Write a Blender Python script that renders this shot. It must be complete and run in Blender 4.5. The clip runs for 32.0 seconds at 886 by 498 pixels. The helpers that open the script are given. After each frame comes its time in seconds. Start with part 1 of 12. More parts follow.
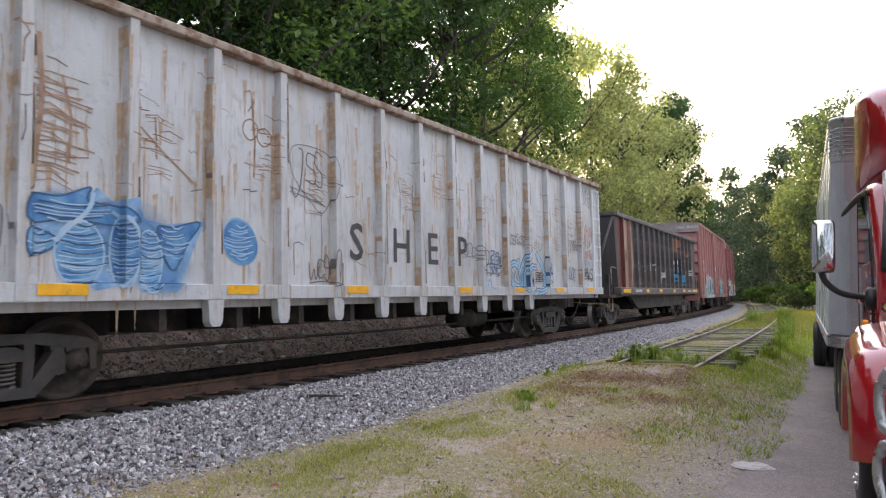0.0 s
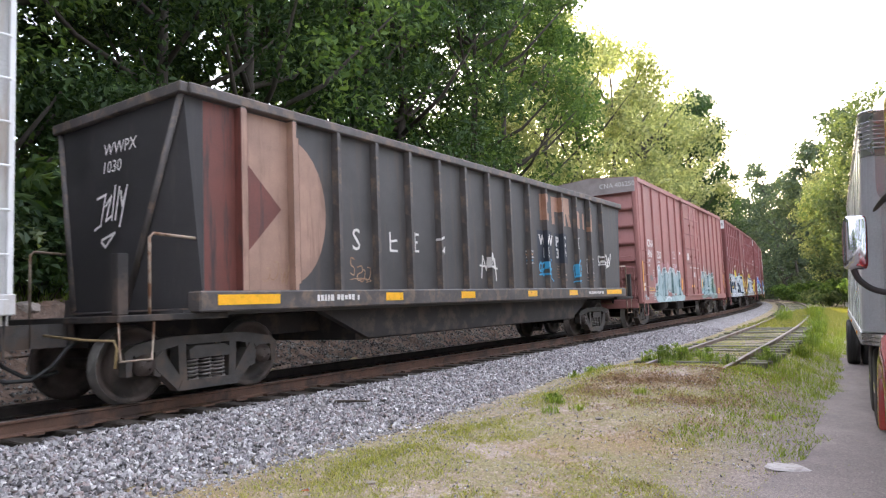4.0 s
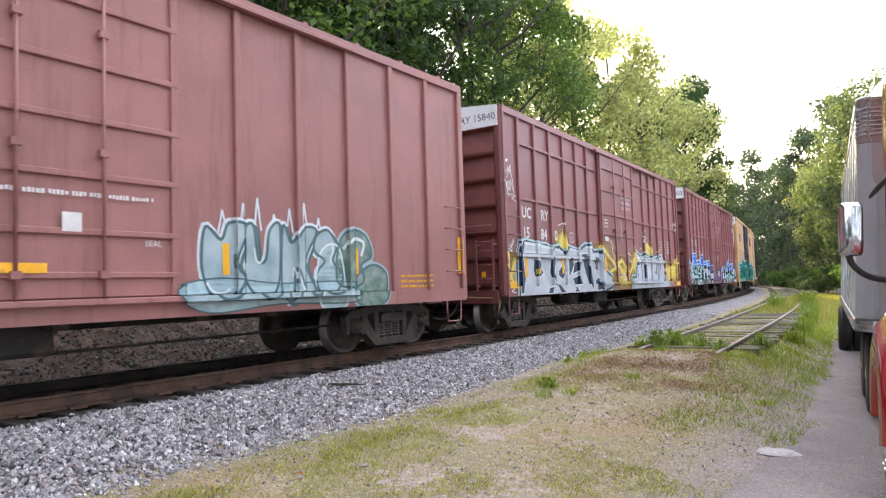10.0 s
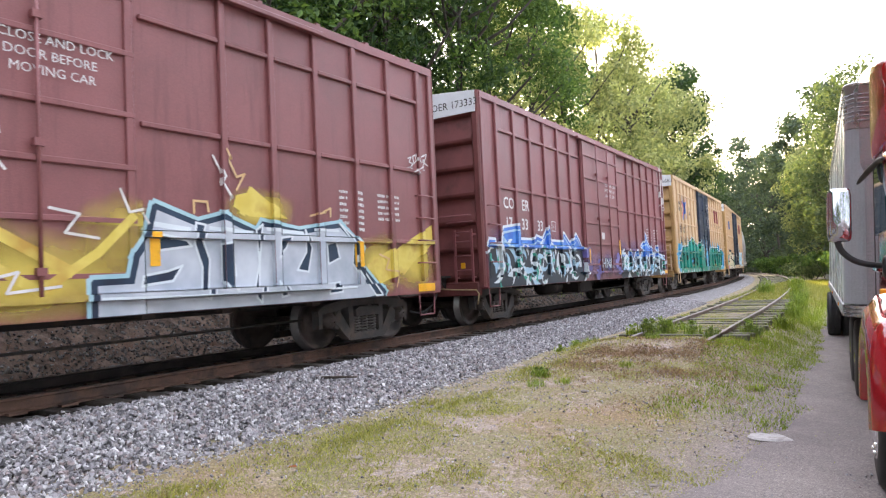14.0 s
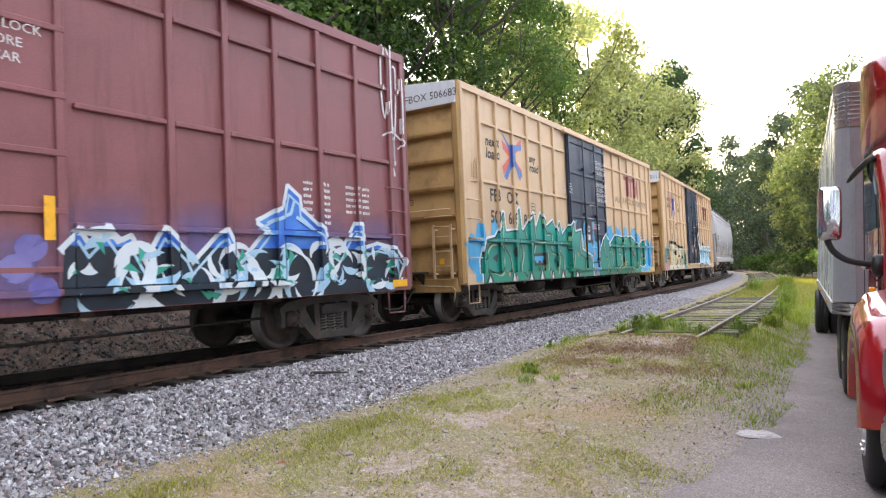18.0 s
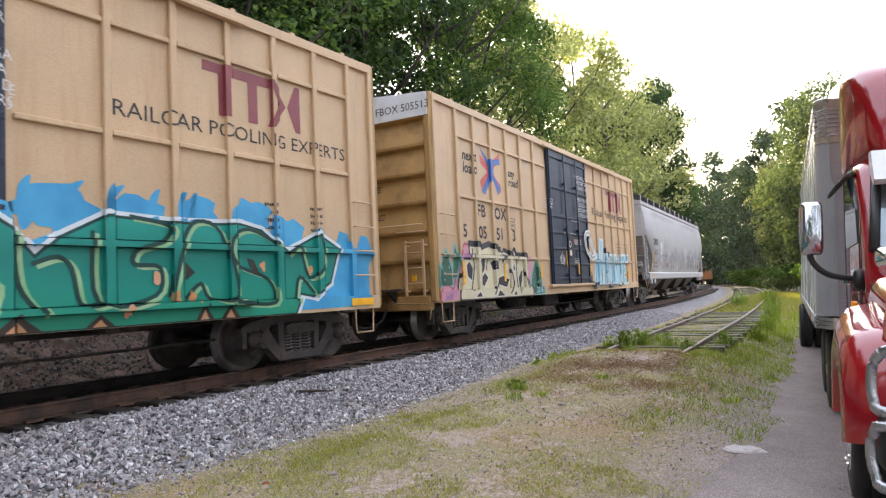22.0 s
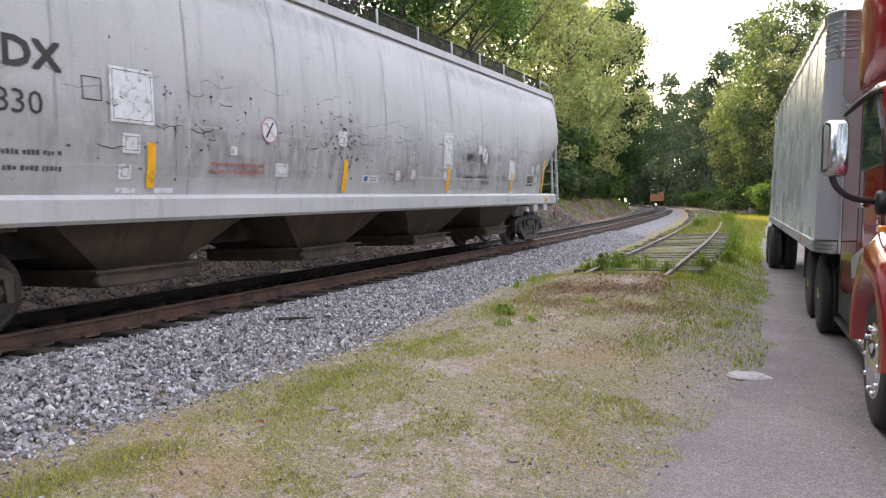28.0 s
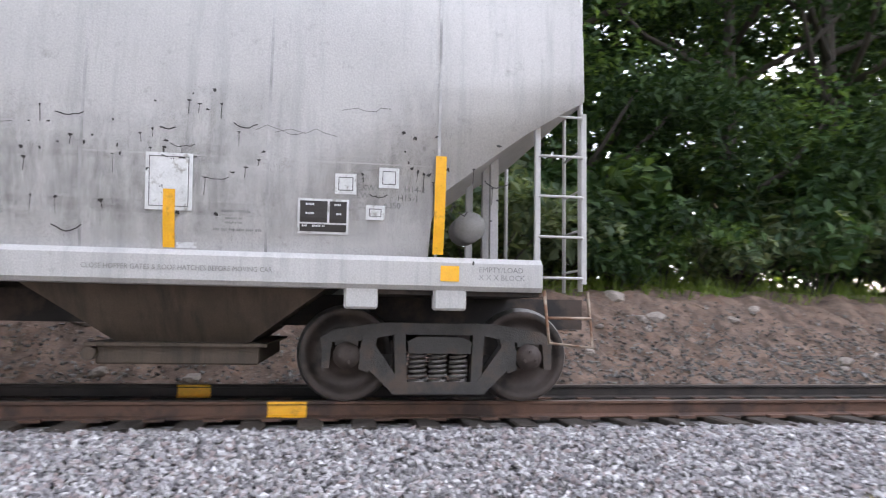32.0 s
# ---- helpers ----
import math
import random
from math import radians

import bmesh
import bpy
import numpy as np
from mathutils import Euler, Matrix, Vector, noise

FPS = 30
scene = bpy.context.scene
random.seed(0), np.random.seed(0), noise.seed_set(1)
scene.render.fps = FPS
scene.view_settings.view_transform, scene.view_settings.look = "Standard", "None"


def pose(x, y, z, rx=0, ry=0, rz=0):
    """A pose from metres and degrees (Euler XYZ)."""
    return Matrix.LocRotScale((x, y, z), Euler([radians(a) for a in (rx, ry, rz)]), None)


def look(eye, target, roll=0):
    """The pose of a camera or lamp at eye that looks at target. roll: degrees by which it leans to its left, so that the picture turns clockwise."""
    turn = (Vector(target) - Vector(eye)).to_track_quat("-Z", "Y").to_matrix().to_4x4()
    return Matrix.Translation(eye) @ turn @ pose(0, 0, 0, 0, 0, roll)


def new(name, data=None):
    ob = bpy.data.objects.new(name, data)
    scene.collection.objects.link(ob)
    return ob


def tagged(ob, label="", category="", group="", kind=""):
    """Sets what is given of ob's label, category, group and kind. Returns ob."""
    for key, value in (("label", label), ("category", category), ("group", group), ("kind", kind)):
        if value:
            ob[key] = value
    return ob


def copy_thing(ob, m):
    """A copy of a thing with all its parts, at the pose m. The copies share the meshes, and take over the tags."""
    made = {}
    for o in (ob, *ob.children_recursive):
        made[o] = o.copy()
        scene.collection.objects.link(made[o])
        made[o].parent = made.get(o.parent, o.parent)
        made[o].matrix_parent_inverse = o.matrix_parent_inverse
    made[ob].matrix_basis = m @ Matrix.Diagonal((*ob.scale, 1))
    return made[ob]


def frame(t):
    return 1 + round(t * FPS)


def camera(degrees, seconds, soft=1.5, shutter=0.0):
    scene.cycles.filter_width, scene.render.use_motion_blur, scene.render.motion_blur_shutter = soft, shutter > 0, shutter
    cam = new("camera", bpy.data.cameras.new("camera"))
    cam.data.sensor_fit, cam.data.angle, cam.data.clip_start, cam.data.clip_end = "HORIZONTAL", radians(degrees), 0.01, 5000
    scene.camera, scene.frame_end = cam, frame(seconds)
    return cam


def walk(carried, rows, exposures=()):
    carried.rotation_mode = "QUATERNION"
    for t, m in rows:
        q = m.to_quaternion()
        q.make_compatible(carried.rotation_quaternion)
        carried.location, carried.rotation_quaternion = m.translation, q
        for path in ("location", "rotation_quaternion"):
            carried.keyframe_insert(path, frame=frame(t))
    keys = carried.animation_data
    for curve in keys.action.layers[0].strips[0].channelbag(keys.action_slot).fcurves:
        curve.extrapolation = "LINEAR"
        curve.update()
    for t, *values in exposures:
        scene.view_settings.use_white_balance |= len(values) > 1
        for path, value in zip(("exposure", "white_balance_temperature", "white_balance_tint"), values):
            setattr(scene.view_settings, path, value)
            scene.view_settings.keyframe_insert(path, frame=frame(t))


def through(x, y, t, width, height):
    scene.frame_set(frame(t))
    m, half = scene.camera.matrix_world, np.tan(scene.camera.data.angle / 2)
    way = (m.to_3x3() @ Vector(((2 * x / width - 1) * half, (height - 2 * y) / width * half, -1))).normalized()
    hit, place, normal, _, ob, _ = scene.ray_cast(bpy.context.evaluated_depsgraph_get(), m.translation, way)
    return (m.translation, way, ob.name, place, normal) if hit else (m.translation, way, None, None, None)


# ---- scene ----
cam = camera(66.88, 32.0, soft=1.2, shutter=0.15)
# seconds, place, then yaw, pitch and roll in degrees
PATH = [
    (0.0, -0.442, 0.430, 1.551, 34.22, 4.29, -1.23),
    (0.5, -0.450, 0.438, 1.550, 34.24, 4.20, -1.88),
    (1.0, -0.451, 0.436, 1.551, 34.73, 3.76, -2.07),
    (1.5, -0.454, 0.428, 1.557, 35.19, 4.25, -1.78),
    (2.0, -0.457, 0.431, 1.558, 35.01, 4.18, -1.95),
    (2.5, -0.459, 0.433, 1.552, 34.12, 4.83, -1.88),
    (3.0, -0.469, 0.428, 1.560, 35.14, 4.46, -2.07),
    (3.5, -0.460, 0.423, 1.565, 36.00, 4.95, -2.40),
    (4.0, -0.447, 0.412, 1.557, 36.19, 4.66, -2.23),
    (4.5, -0.450, 0.432, 1.562, 36.18, 4.28, -2.67),
    (6.5, -0.457, 0.416, 1.560, 36.42, 4.10, -2.14),
    (7.0, -0.462, 0.434, 1.560, 36.23, 4.04, -2.58),
    (7.5, -0.455, 0.432, 1.564, 35.43, 3.65, -2.57),
    (8.0, -0.452, 0.441, 1.565, 35.53, 3.66, -2.05),
    (8.5, -0.461, 0.424, 1.565, 35.97, 3.52, -1.90),
    (9.0, -0.466, 0.424, 1.565, 36.26, 3.76, -2.06),
    (9.5, -0.471, 0.420, 1.562, 36.00, 3.39, -1.75),
    (10.0, -0.474, 0.437, 1.558, 35.76, 3.27, -1.85),
    (10.5, -0.472, 0.436, 1.555, 35.38, 3.24, -1.55),
    (11.0, -0.472, 0.432, 1.560, 35.41, 3.33, -1.72),
    (11.5, -0.469, 0.439, 1.563, 34.87, 3.13, -2.11),
    (12.0, -0.473, 0.440, 1.564, 34.81, 3.25, -2.34),
    (12.5, -0.477, 0.430, 1.566, 35.23, 3.63, -1.21),
    (13.0, -0.475, 0.431, 1.560, 35.44, 3.30, -1.88),
    (13.5, -0.474, 0.438, 1.556, 35.27, 2.85, -2.31),
    (14.0, -0.479, 0.448, 1.556, 35.04, 2.52, -2.67),
    (14.5, -0.482, 0.462, 1.564, 34.48, 2.38, -2.86),
    (15.0, -0.486, 0.469, 1.569, 34.29, 2.42, -2.64),
    (15.5, -0.495, 0.469, 1.558, 34.35, 2.08, -2.60),
    (17.5, -0.502, 0.455, 1.558, 34.29, 2.36, -1.90),
    (18.0, -0.502, 0.470, 1.560, 34.25, 2.09, -2.32),
    (18.5, -0.496, 0.480, 1.564, 34.21, 2.22, -2.93),
    (19.0, -0.497, 0.483, 1.570, 34.12, 2.65, -2.83),
    (19.5, -0.494, 0.488, 1.571, 34.05, 3.02, -2.97),
    (20.0, -0.493, 0.481, 1.568, 33.79, 3.35, -2.77),
    (20.5, -0.497, 0.475, 1.565, 33.74, 4.04, -2.23),
    (21.0, -0.495, 0.493, 1.573, 33.42, 3.74, -2.48),
    (21.5, -0.493, 0.490, 1.563, 33.43, 3.65, -2.41),
    (22.0, -0.492, 0.492, 1.561, 33.12, 3.45, -2.66),
    (22.5, -0.496, 0.503, 1.568, 32.58, 3.12, -3.47),
    (23.0, -0.511, 0.501, 1.555, 33.49, 2.49, -2.80),
    (23.5, -0.533, 0.484, 1.541, 36.13, 2.57, -2.15),
    (24.0, -0.546, 0.546, 1.542, 34.53, 1.41, -1.83),
    (24.5, -0.618, 0.564, 1.539, 32.74, 0.02, -1.87),
    (25.0, -0.785, 0.486, 1.543, 29.10, -1.05, -3.09),
    (25.3, -0.852, 0.500, 1.545, 28.60, -1.42, -3.18),
    (25.4, -0.872, 0.506, 1.546, 28.00, -2.00, -3.21),
    (25.5, -0.892, 0.513, 1.547, 26.50, -2.59, -3.24),
    (27.5, -1.162, 0.679, 1.604, 30.72, -2.47, -3.71),
    (28.0, -1.174, 0.719, 1.595, 29.50, -3.48, -2.48),
    (28.5, -1.184, 0.710, 1.598, 30.04, -3.01, -2.52),
    (29.0, -1.199, 0.727, 1.607, 29.53, 2.62, -1.77),
    (29.5, -1.199, 0.683, 1.606, 30.91, 4.26, -0.77),
    (30.0, -1.196, 0.644, 1.604, 32.38, 3.31, -0.13),
    (30.5, -1.229, 0.615, 1.597, 36.15, 3.19, 0.00),
    (31.0, -1.366, 0.607, 1.544, 42.35, 3.53, -0.05),
    (31.2, -1.428, 0.612, 1.506, 47.44, 3.29, -0.21),
    (31.5, -1.521, 0.606, 1.449, 58.72, 4.49, -1.33),
    (31.6, -1.547, 0.598, 1.430, 63.14, 4.08, 0.62),
    (31.8, -1.587, 0.563, 1.396, 72.02, 5.12, 0.51),
    (32.0, -1.623, 0.498, 1.381, 80.88, 5.47, 1.08),
]


def aim(x, y, z, yaw, pitch, roll):
    """The camera's pose from its place, compass turn, tilt and lean."""
    return pose(x, y, z, 0, 0, yaw) @ pose(0, 0, 0, 90 + pitch) @ pose(0, 0, 0, 0, 0, roll)


walk(cam, [(t, aim(*p)) for t, *p in PATH],
     exposures=[(0.0, 1.46), (2.5, 1.62), (4.0, 2.06), (6.5, 2.32), (9.0, 2.08), (15.0, 2.03), (19.0, 1.93), (21.0, 1.72), (24.0, 1.70), (25.5, 1.74), (28.0, 1.72), (29.0, 1.68), (30.0, 1.57), (31.0, 1.88), (31.5, 2.12), (32.0, 2.16)])

# ---- world, sun ----
world = bpy.data.worlds.new("world")
scene.world = world
world.use_nodes = True
wn, wl = world.node_tree.nodes, world.node_tree.links
sky = wn.new("ShaderNodeTexSky")
sky.sky_type, sky.sun_disc = "NISHITA", False
SUN_ELEV, SUN_FROM = 12.0, -22.0          # degrees; compass angle from +y towards +x
sky.sun_elevation, sky.sun_rotation = radians(SUN_ELEV), radians(SUN_FROM)
sky.air_density, sky.dust_density, sky.ozone_density = 1.0, 3.0, 1.5
haze = wn.new("ShaderNodeMixRGB")
haze.inputs[0].default_value = 0.68
haze.inputs[2].default_value = (7.0, 7.2, 8.45, 1)
bg = wn["Background"]
wl.new(sky.outputs[0], haze.inputs[1])
wl.new(haze.outputs[0], bg.inputs[0])
bg.inputs[1].default_value = 0.15
sun = new("sun", bpy.data.lights.new("sun", "SUN"))
sun.data.energy, sun.data.angle, sun.data.color = 4.5, radians(1.5), (1.0, 0.84, 0.56)
a, e = radians(SUN_FROM), radians(SUN_ELEV)
sun.matrix_world = look((60 * math.sin(a), 60 * math.cos(a), 60 * math.tan(e)), (0, 0, 0))

# ---- materials ----
def mix_node(n, kind="MIX", fac=None):
    m = n.new("ShaderNodeMixRGB")
    m.blend_type = kind
    if fac is not None:
        m.inputs[0].default_value = fac
    return m


def noise_node(n, l, coord, scale, detail=4.0, stretch=None, rough=0.55):
    t = n.new("ShaderNodeTexNoise")
    t.inputs["Scale"].default_value, t.inputs["Detail"].default_value = scale, detail
    t.inputs["Roughness"].default_value = rough
    if stretch:
        mp = n.new("ShaderNodeMapping")
        mp.inputs["Scale"].default_value = stretch
        l.new(coord, mp.inputs[0])
        coord = mp.outputs[0]
    l.new(coord, t.inputs["Vector"])
    return t.outputs[0]


def ramp_node(n, l, src, stops):
    r = n.new("ShaderNodeValToRGB")
    el = r.color_ramp.elements
    while len(el) < len(stops):
        el.new(0.5)
    for k, (p, c) in zip(el, stops):
        k.position = p
        k.color = (*c, 1) if len(c) == 3 else c
    l.new(src, r.inputs[0])
    return r.outputs[0]


def surface(name, base, rough=0.6, metal=0.0, vary=0.25, scale=3.0, dirt=None, dirt_amount=0.4, streak=False,
            bump=0.1, bump_scale=60.0, spec=0.5, per_piece=0.0, dirt_edge=0.12, extra=None, coat=0.0, dirt_scale=1.0):
    """A procedural surface: colour varied at two scales, stains or streaks of a second colour, fine relief."""
    m = bpy.data.materials.new(name)
    m.use_nodes = True
    n, l = m.node_tree.nodes, m.node_tree.links
    b = n["Principled BSDF"]
    tc = n.new("ShaderNodeTexCoord").outputs["Object"]
    c1 = tuple(min(1, v * (1 + vary)) for v in base)
    c2 = tuple(v * (1 - vary) for v in base)
    big = noise_node(n, l, tc, scale, 6)
    col = ramp_node(n, l, big, [(0.3, c2), (0.7, c1)])
    fine = noise_node(n, l, tc, bump_scale, 3)
    mx = mix_node(n, "OVERLAY", 0.25)
    l.new(col, mx.inputs[1])
    l.new(fine, mx.inputs[2])
    col = mx.outputs[0]
    if per_piece:
        info = n.new("ShaderNodeObjectInfo")
        hs = n.new("ShaderNodeHueSaturation")
        mr = n.new("ShaderNodeMapRange")
        mr.inputs[3].default_value, mr.inputs[4].default_value = 1 - per_piece, 1 + per_piece
        l.new(info.outputs["Random"], mr.inputs[0])
        l.new(mr.outputs[0], hs.inputs["Value"])
        l.new(col, hs.inputs["Color"])
        col = hs.outputs[0]
    layers = ([(dirt, dirt_amount, streak, dirt_scale)] if dirt else []) + list(extra or [])
    for colour, amount, streaky, sc in layers:
        s1 = noise_node(n, l, tc, 2.2 * sc, 7, (1.0, 3.2, 0.28) if streaky else None, 0.65)
        fac = ramp_node(n, l, s1, [(0.62 - amount * 0.4, (0, 0, 0)), (0.62 - amount * 0.4 + dirt_edge, (1, 1, 1))])
        mm = mix_node(n)
        l.new(fac, mm.inputs[0])
        l.new(col, mm.inputs[1])
        mm.inputs[2].default_value = (*colour, 1)
        col = mm.outputs[0]
    l.new(col, b.inputs["Base Color"])
    rr = ramp_node(n, l, big, [(0.2, (max(0.03, rough - 0.12),) * 3), (0.8, (min(1, rough + 0.12),) * 3)])
    l.new(rr, b.inputs["Roughness"])
    b.inputs["Metallic"].default_value = metal
    b.inputs["Specular IOR Level"].default_value = spec
    b.inputs["Coat Weight"].default_value = coat
    if bump:
        bp = n.new("ShaderNodeBump")
        bp.inputs["Strength"].default_value = bump
        bp.inputs["Distance"].default_value = 0.02
        l.new(fine, bp.inputs["Height"])
        l.new(bp.outputs[0], b.inputs["Normal"])
    return m


def leafy(name, dark, light, through=0.45):
    """Leaves: colour per leaf, some light passes through."""
    m = bpy.data.materials.new(name)
    m.use_nodes = True
    n, l = m.node_tree.nodes, m.node_tree.links
    b = n["Principled BSDF"]
    geo = n.new("ShaderNodeNewGeometry")
    info = n.new("ShaderNodeObjectInfo")
    col = ramp_node(n, l, geo.outputs["Random Per Island"], [(0.0, dark), (0.6, tuple((a + c) / 2 for a, c in zip(dark, light))), (1.0, light)])
    hs = n.new("ShaderNodeHueSaturation")
    mr = n.new("ShaderNodeMapRange")
    mr.inputs[3].default_value, mr.inputs[4].default_value = 0.75, 1.25
    l.new(info.outputs["Random"], mr.inputs[0])
    l.new(mr.outputs[0], hs.inputs["Value"])
    l.new(col, hs.inputs["Color"])
    l.new(hs.outputs[0], b.inputs["Base Color"])
    b.inputs["Roughness"].default_value = 0.55
    b.inputs["Specular IOR Level"].default_value = 0.3
    tr = n.new("ShaderNodeBsdfTranslucent")
    warm = mix_node(n, "MULTIPLY", 1.0)
    warm.inputs[2].default_value = (1.4, 1.35, 0.55, 1)
    l.new(hs.outputs[0], warm.inputs[1])
    l.new(warm.outputs[0], tr.inputs[0])
    sh = n.new("ShaderNodeMixShader")
    sh.inputs[0].default_value = through
    l.new(b.outputs[0], sh.inputs[1])
    l.new(tr.outputs[0], sh.inputs[2])
    l.new(sh.outputs[0], n["Material Output"].inputs[0])
    return m


def ground_surface(name, road=False):
    """Worn turf: grass, dry straw and bare dirt mixed by noise, with grit; or the gritty lane alone."""
    m = bpy.data.materials.new(name)
    m.use_nodes = True
    n, l = m.node_tree.nodes, m.node_tree.links
    b = n["Principled BSDF"]
    tc = n.new("ShaderNodeTexCoord").outputs["Object"]
    n1 = noise_node(n, l, tc, 0.8, 6)
    n2 = noise_node(n, l, tc, 7.0, 10, None, 0.82)
    n3 = noise_node(n, l, tc, 70.0, 4, None, 0.7)
    grit_col = ramp_node(n, l, n2, [(0.32, (0.22, 0.190, 0.176)), (0.50, (0.28, 0.243, 0.222)), (0.68, (0.34, 0.292, 0.258))])
    if road:
        grit_col = ramp_node(n, l, n1, [(0.30, (0.200, 0.174, 0.166)), (0.5, (0.240, 0.208, 0.196)), (0.70, (0.285, 0.248, 0.230))])
        worn = mix_node(n, "OVERLAY", 0.3)
        l.new(grit_col, worn.inputs[1])
        l.new(n2, worn.inputs[2])
        col = worn.outputs[0]
    else:
        add = mix_node(n, "MIX", 0.62)
        l.new(n1, add.inputs[1])
        l.new(n2, add.inputs[2])
        col = ramp_node(n, l, add.outputs[0], [(0.34, (0.26, 0.225, 0.205)), (0.41, (0.41, 0.345, 0.305)), (0.47, (0.31, 0.245, 0.18)), (0.52, (0.23, 0.215, 0.10)), (0.58, (0.39, 0.32, 0.255)), (0.65, (0.26, 0.24, 0.115)), (0.72, (0.43, 0.37, 0.31))])
        # rusty dry patches
        n4 = noise_node(n, l, tc, 0.45, 4)
        rust = mix_node(n)
        l.new(ramp_node(n, l, n4, [(0.54, (0, 0, 0)), (0.66, (0.5, 0.5, 0.5))]), rust.inputs[0])
        l.new(col, rust.inputs[1])
        rust.inputs[2].default_value = (0.33, 0.215, 0.125, 1)
        col = rust.outputs[0]
        # the turf wears away to grit towards the lane
        sx = n.new("ShaderNodeSeparateXYZ")
        l.new(tc, sx.inputs[0])
        wob = n.new("ShaderNodeMath")
        wob.operation = "MULTIPLY_ADD"
        wob.inputs[1].default_value = 2.4
        l.new(n2, wob.inputs[0])
        l.new(sx.outputs[0], wob.inputs[2])
        edge = n.new("ShaderNodeMapRange")
        edge.inputs[1].default_value, edge.inputs[2].default_value = -1.75, -0.75
        l.new(wob.outputs[0], edge.inputs[0])
        grit = mix_node(n)
        l.new(edge.outputs[0], grit.inputs[0])
        l.new(col, grit.inputs[1])
        l.new(grit_col, grit.inputs[2])
        col = grit.outputs[0]
    # grit: a colour for each grain
    v = n.new("ShaderNodeTexVoronoi")
    v.inputs["Scale"].default_value = 75.0 if not road else 95.0
    l.new(tc, v.inputs["Vector"])
    sep = n.new("ShaderNodeSeparateColor")
    l.new(v.outputs["Color"], sep.inputs[0])
    grain = mix_node(n, "OVERLAY", 0.55 if not road else 0.42)
    l.new(col, grain.inputs[1])
    l.new(ramp_node(n, l, sep.outputs[0], [(0.0, (0.16, 0.14, 0.14)), (0.5, (0.5, 0.48, 0.46)), (0.9, (0.66, 0.62, 0.60)), (1.0, (1.0, 0.98, 0.96))]), grain.inputs[2])
    ov = mix_node(n, "OVERLAY", 0.55)
    l.new(grain.outputs[0], ov.inputs[1])
    l.new(n3, ov.inputs[2])
    l.new(ov.outputs[0], b.inputs["Base Color"])
    b.inputs["Roughness"].default_value = 0.95
    b.inputs["Specular IOR Level"].default_value = 0.15
    bp = n.new("ShaderNodeBump")
    bp.inputs["Strength"].default_value, bp.inputs["Distance"].default_value = (0.8, 0.03) if not road else (0.6, 0.015)
    hm = mix_node(n, "MIX", 0.5)
    l.new(n2, hm.inputs[1])
    l.new(n3, hm.inputs[2])
    l.new(hm.outputs[0], bp.inputs["Height"])
    l.new(bp.outputs[0], b.inputs["Normal"])
    return m


def stone_surface(name, cols):
    """Crushed stone: one colour a stone."""
    m = bpy.data.materials.new(name)
    m.use_nodes = True
    n, l = m.node_tree.nodes, m.node_tree.links
    b = n["Principled BSDF"]
    geo = n.new("ShaderNodeNewGeometry")
    tc = n.new("ShaderNodeTexCoord").outputs["Object"]
    k = len(cols) - 1
    col = ramp_node(n, l, geo.outputs["Random Per Island"], [(i / k, c) for i, c in enumerate(cols)])
    ov = mix_node(n, "OVERLAY", 0.4)
    l.new(col, ov.inputs[1])
    l.new(noise_node(n, l, tc, 120, 3), ov.inputs[2])
    l.new(ov.outputs[0], b.inputs["Base Color"])
    b.inputs["Roughness"].default_value = 0.85
    return m


def gravel_surface(name, cols, cell=22.0):
    """A bed of stones too small or too far to be built: one colour a cell, joints recessed."""
    m = bpy.data.materials.new(name)
    m.use_nodes = True
    n, l = m.node_tree.nodes, m.node_tree.links
    b = n["Principled BSDF"]
    tc = n.new("ShaderNodeTexCoord").outputs["Object"]
    v = n.new("ShaderNodeTexVoronoi")
    v.inputs["Scale"].default_value = cell
    l.new(tc, v.inputs["Vector"])
    k = len(cols) - 1
    sep = n.new("ShaderNodeSeparateColor")
    l.new(v.outputs["Color"], sep.inputs[0])
    col = ramp_node(n, l, sep.outputs[0], [(i / k, c) for i, c in enumerate(cols)])
    ov = mix_node(n, "MULTIPLY", 0.6)
    l.new(col, ov.inputs[1])
    l.new(ramp_node(n, l, noise_node(n, l, tc, 1.2, 5), [(0.3, (0.6, 0.58, 0.55)), (0.7, (1, 1, 1))]), ov.inputs[2])
    l.new(ov.outputs[0], b.inputs["Base Color"])
    b.inputs["Roughness"].default_value = 0.9
    bp = n.new("ShaderNodeBump")
    bp.invert = True
    bp.inputs["Strength"].default_value, bp.inputs["Distance"].default_value = 0.8, 0.03
    l.new(v.outputs["Distance"], bp.inputs["Height"])
    l.new(bp.outputs[0], b.inputs["Normal"])
    return m


def plain(name, base, rough=0.5, metal=0.0, emit=0.0):
    m = bpy.data.materials.new(name)
    m.use_nodes = True
    b = m.node_tree.nodes["Principled BSDF"]
    b.inputs["Base Color"].default_value = (*base, 1)
    b.inputs["Roughness"].default_value, b.inputs["Metallic"].default_value = rough, metal
    if emit:
        b.inputs["Emission Color"].default_value = (*base, 1)
        b.inputs["Emission Strength"].default_value = emit
    return m


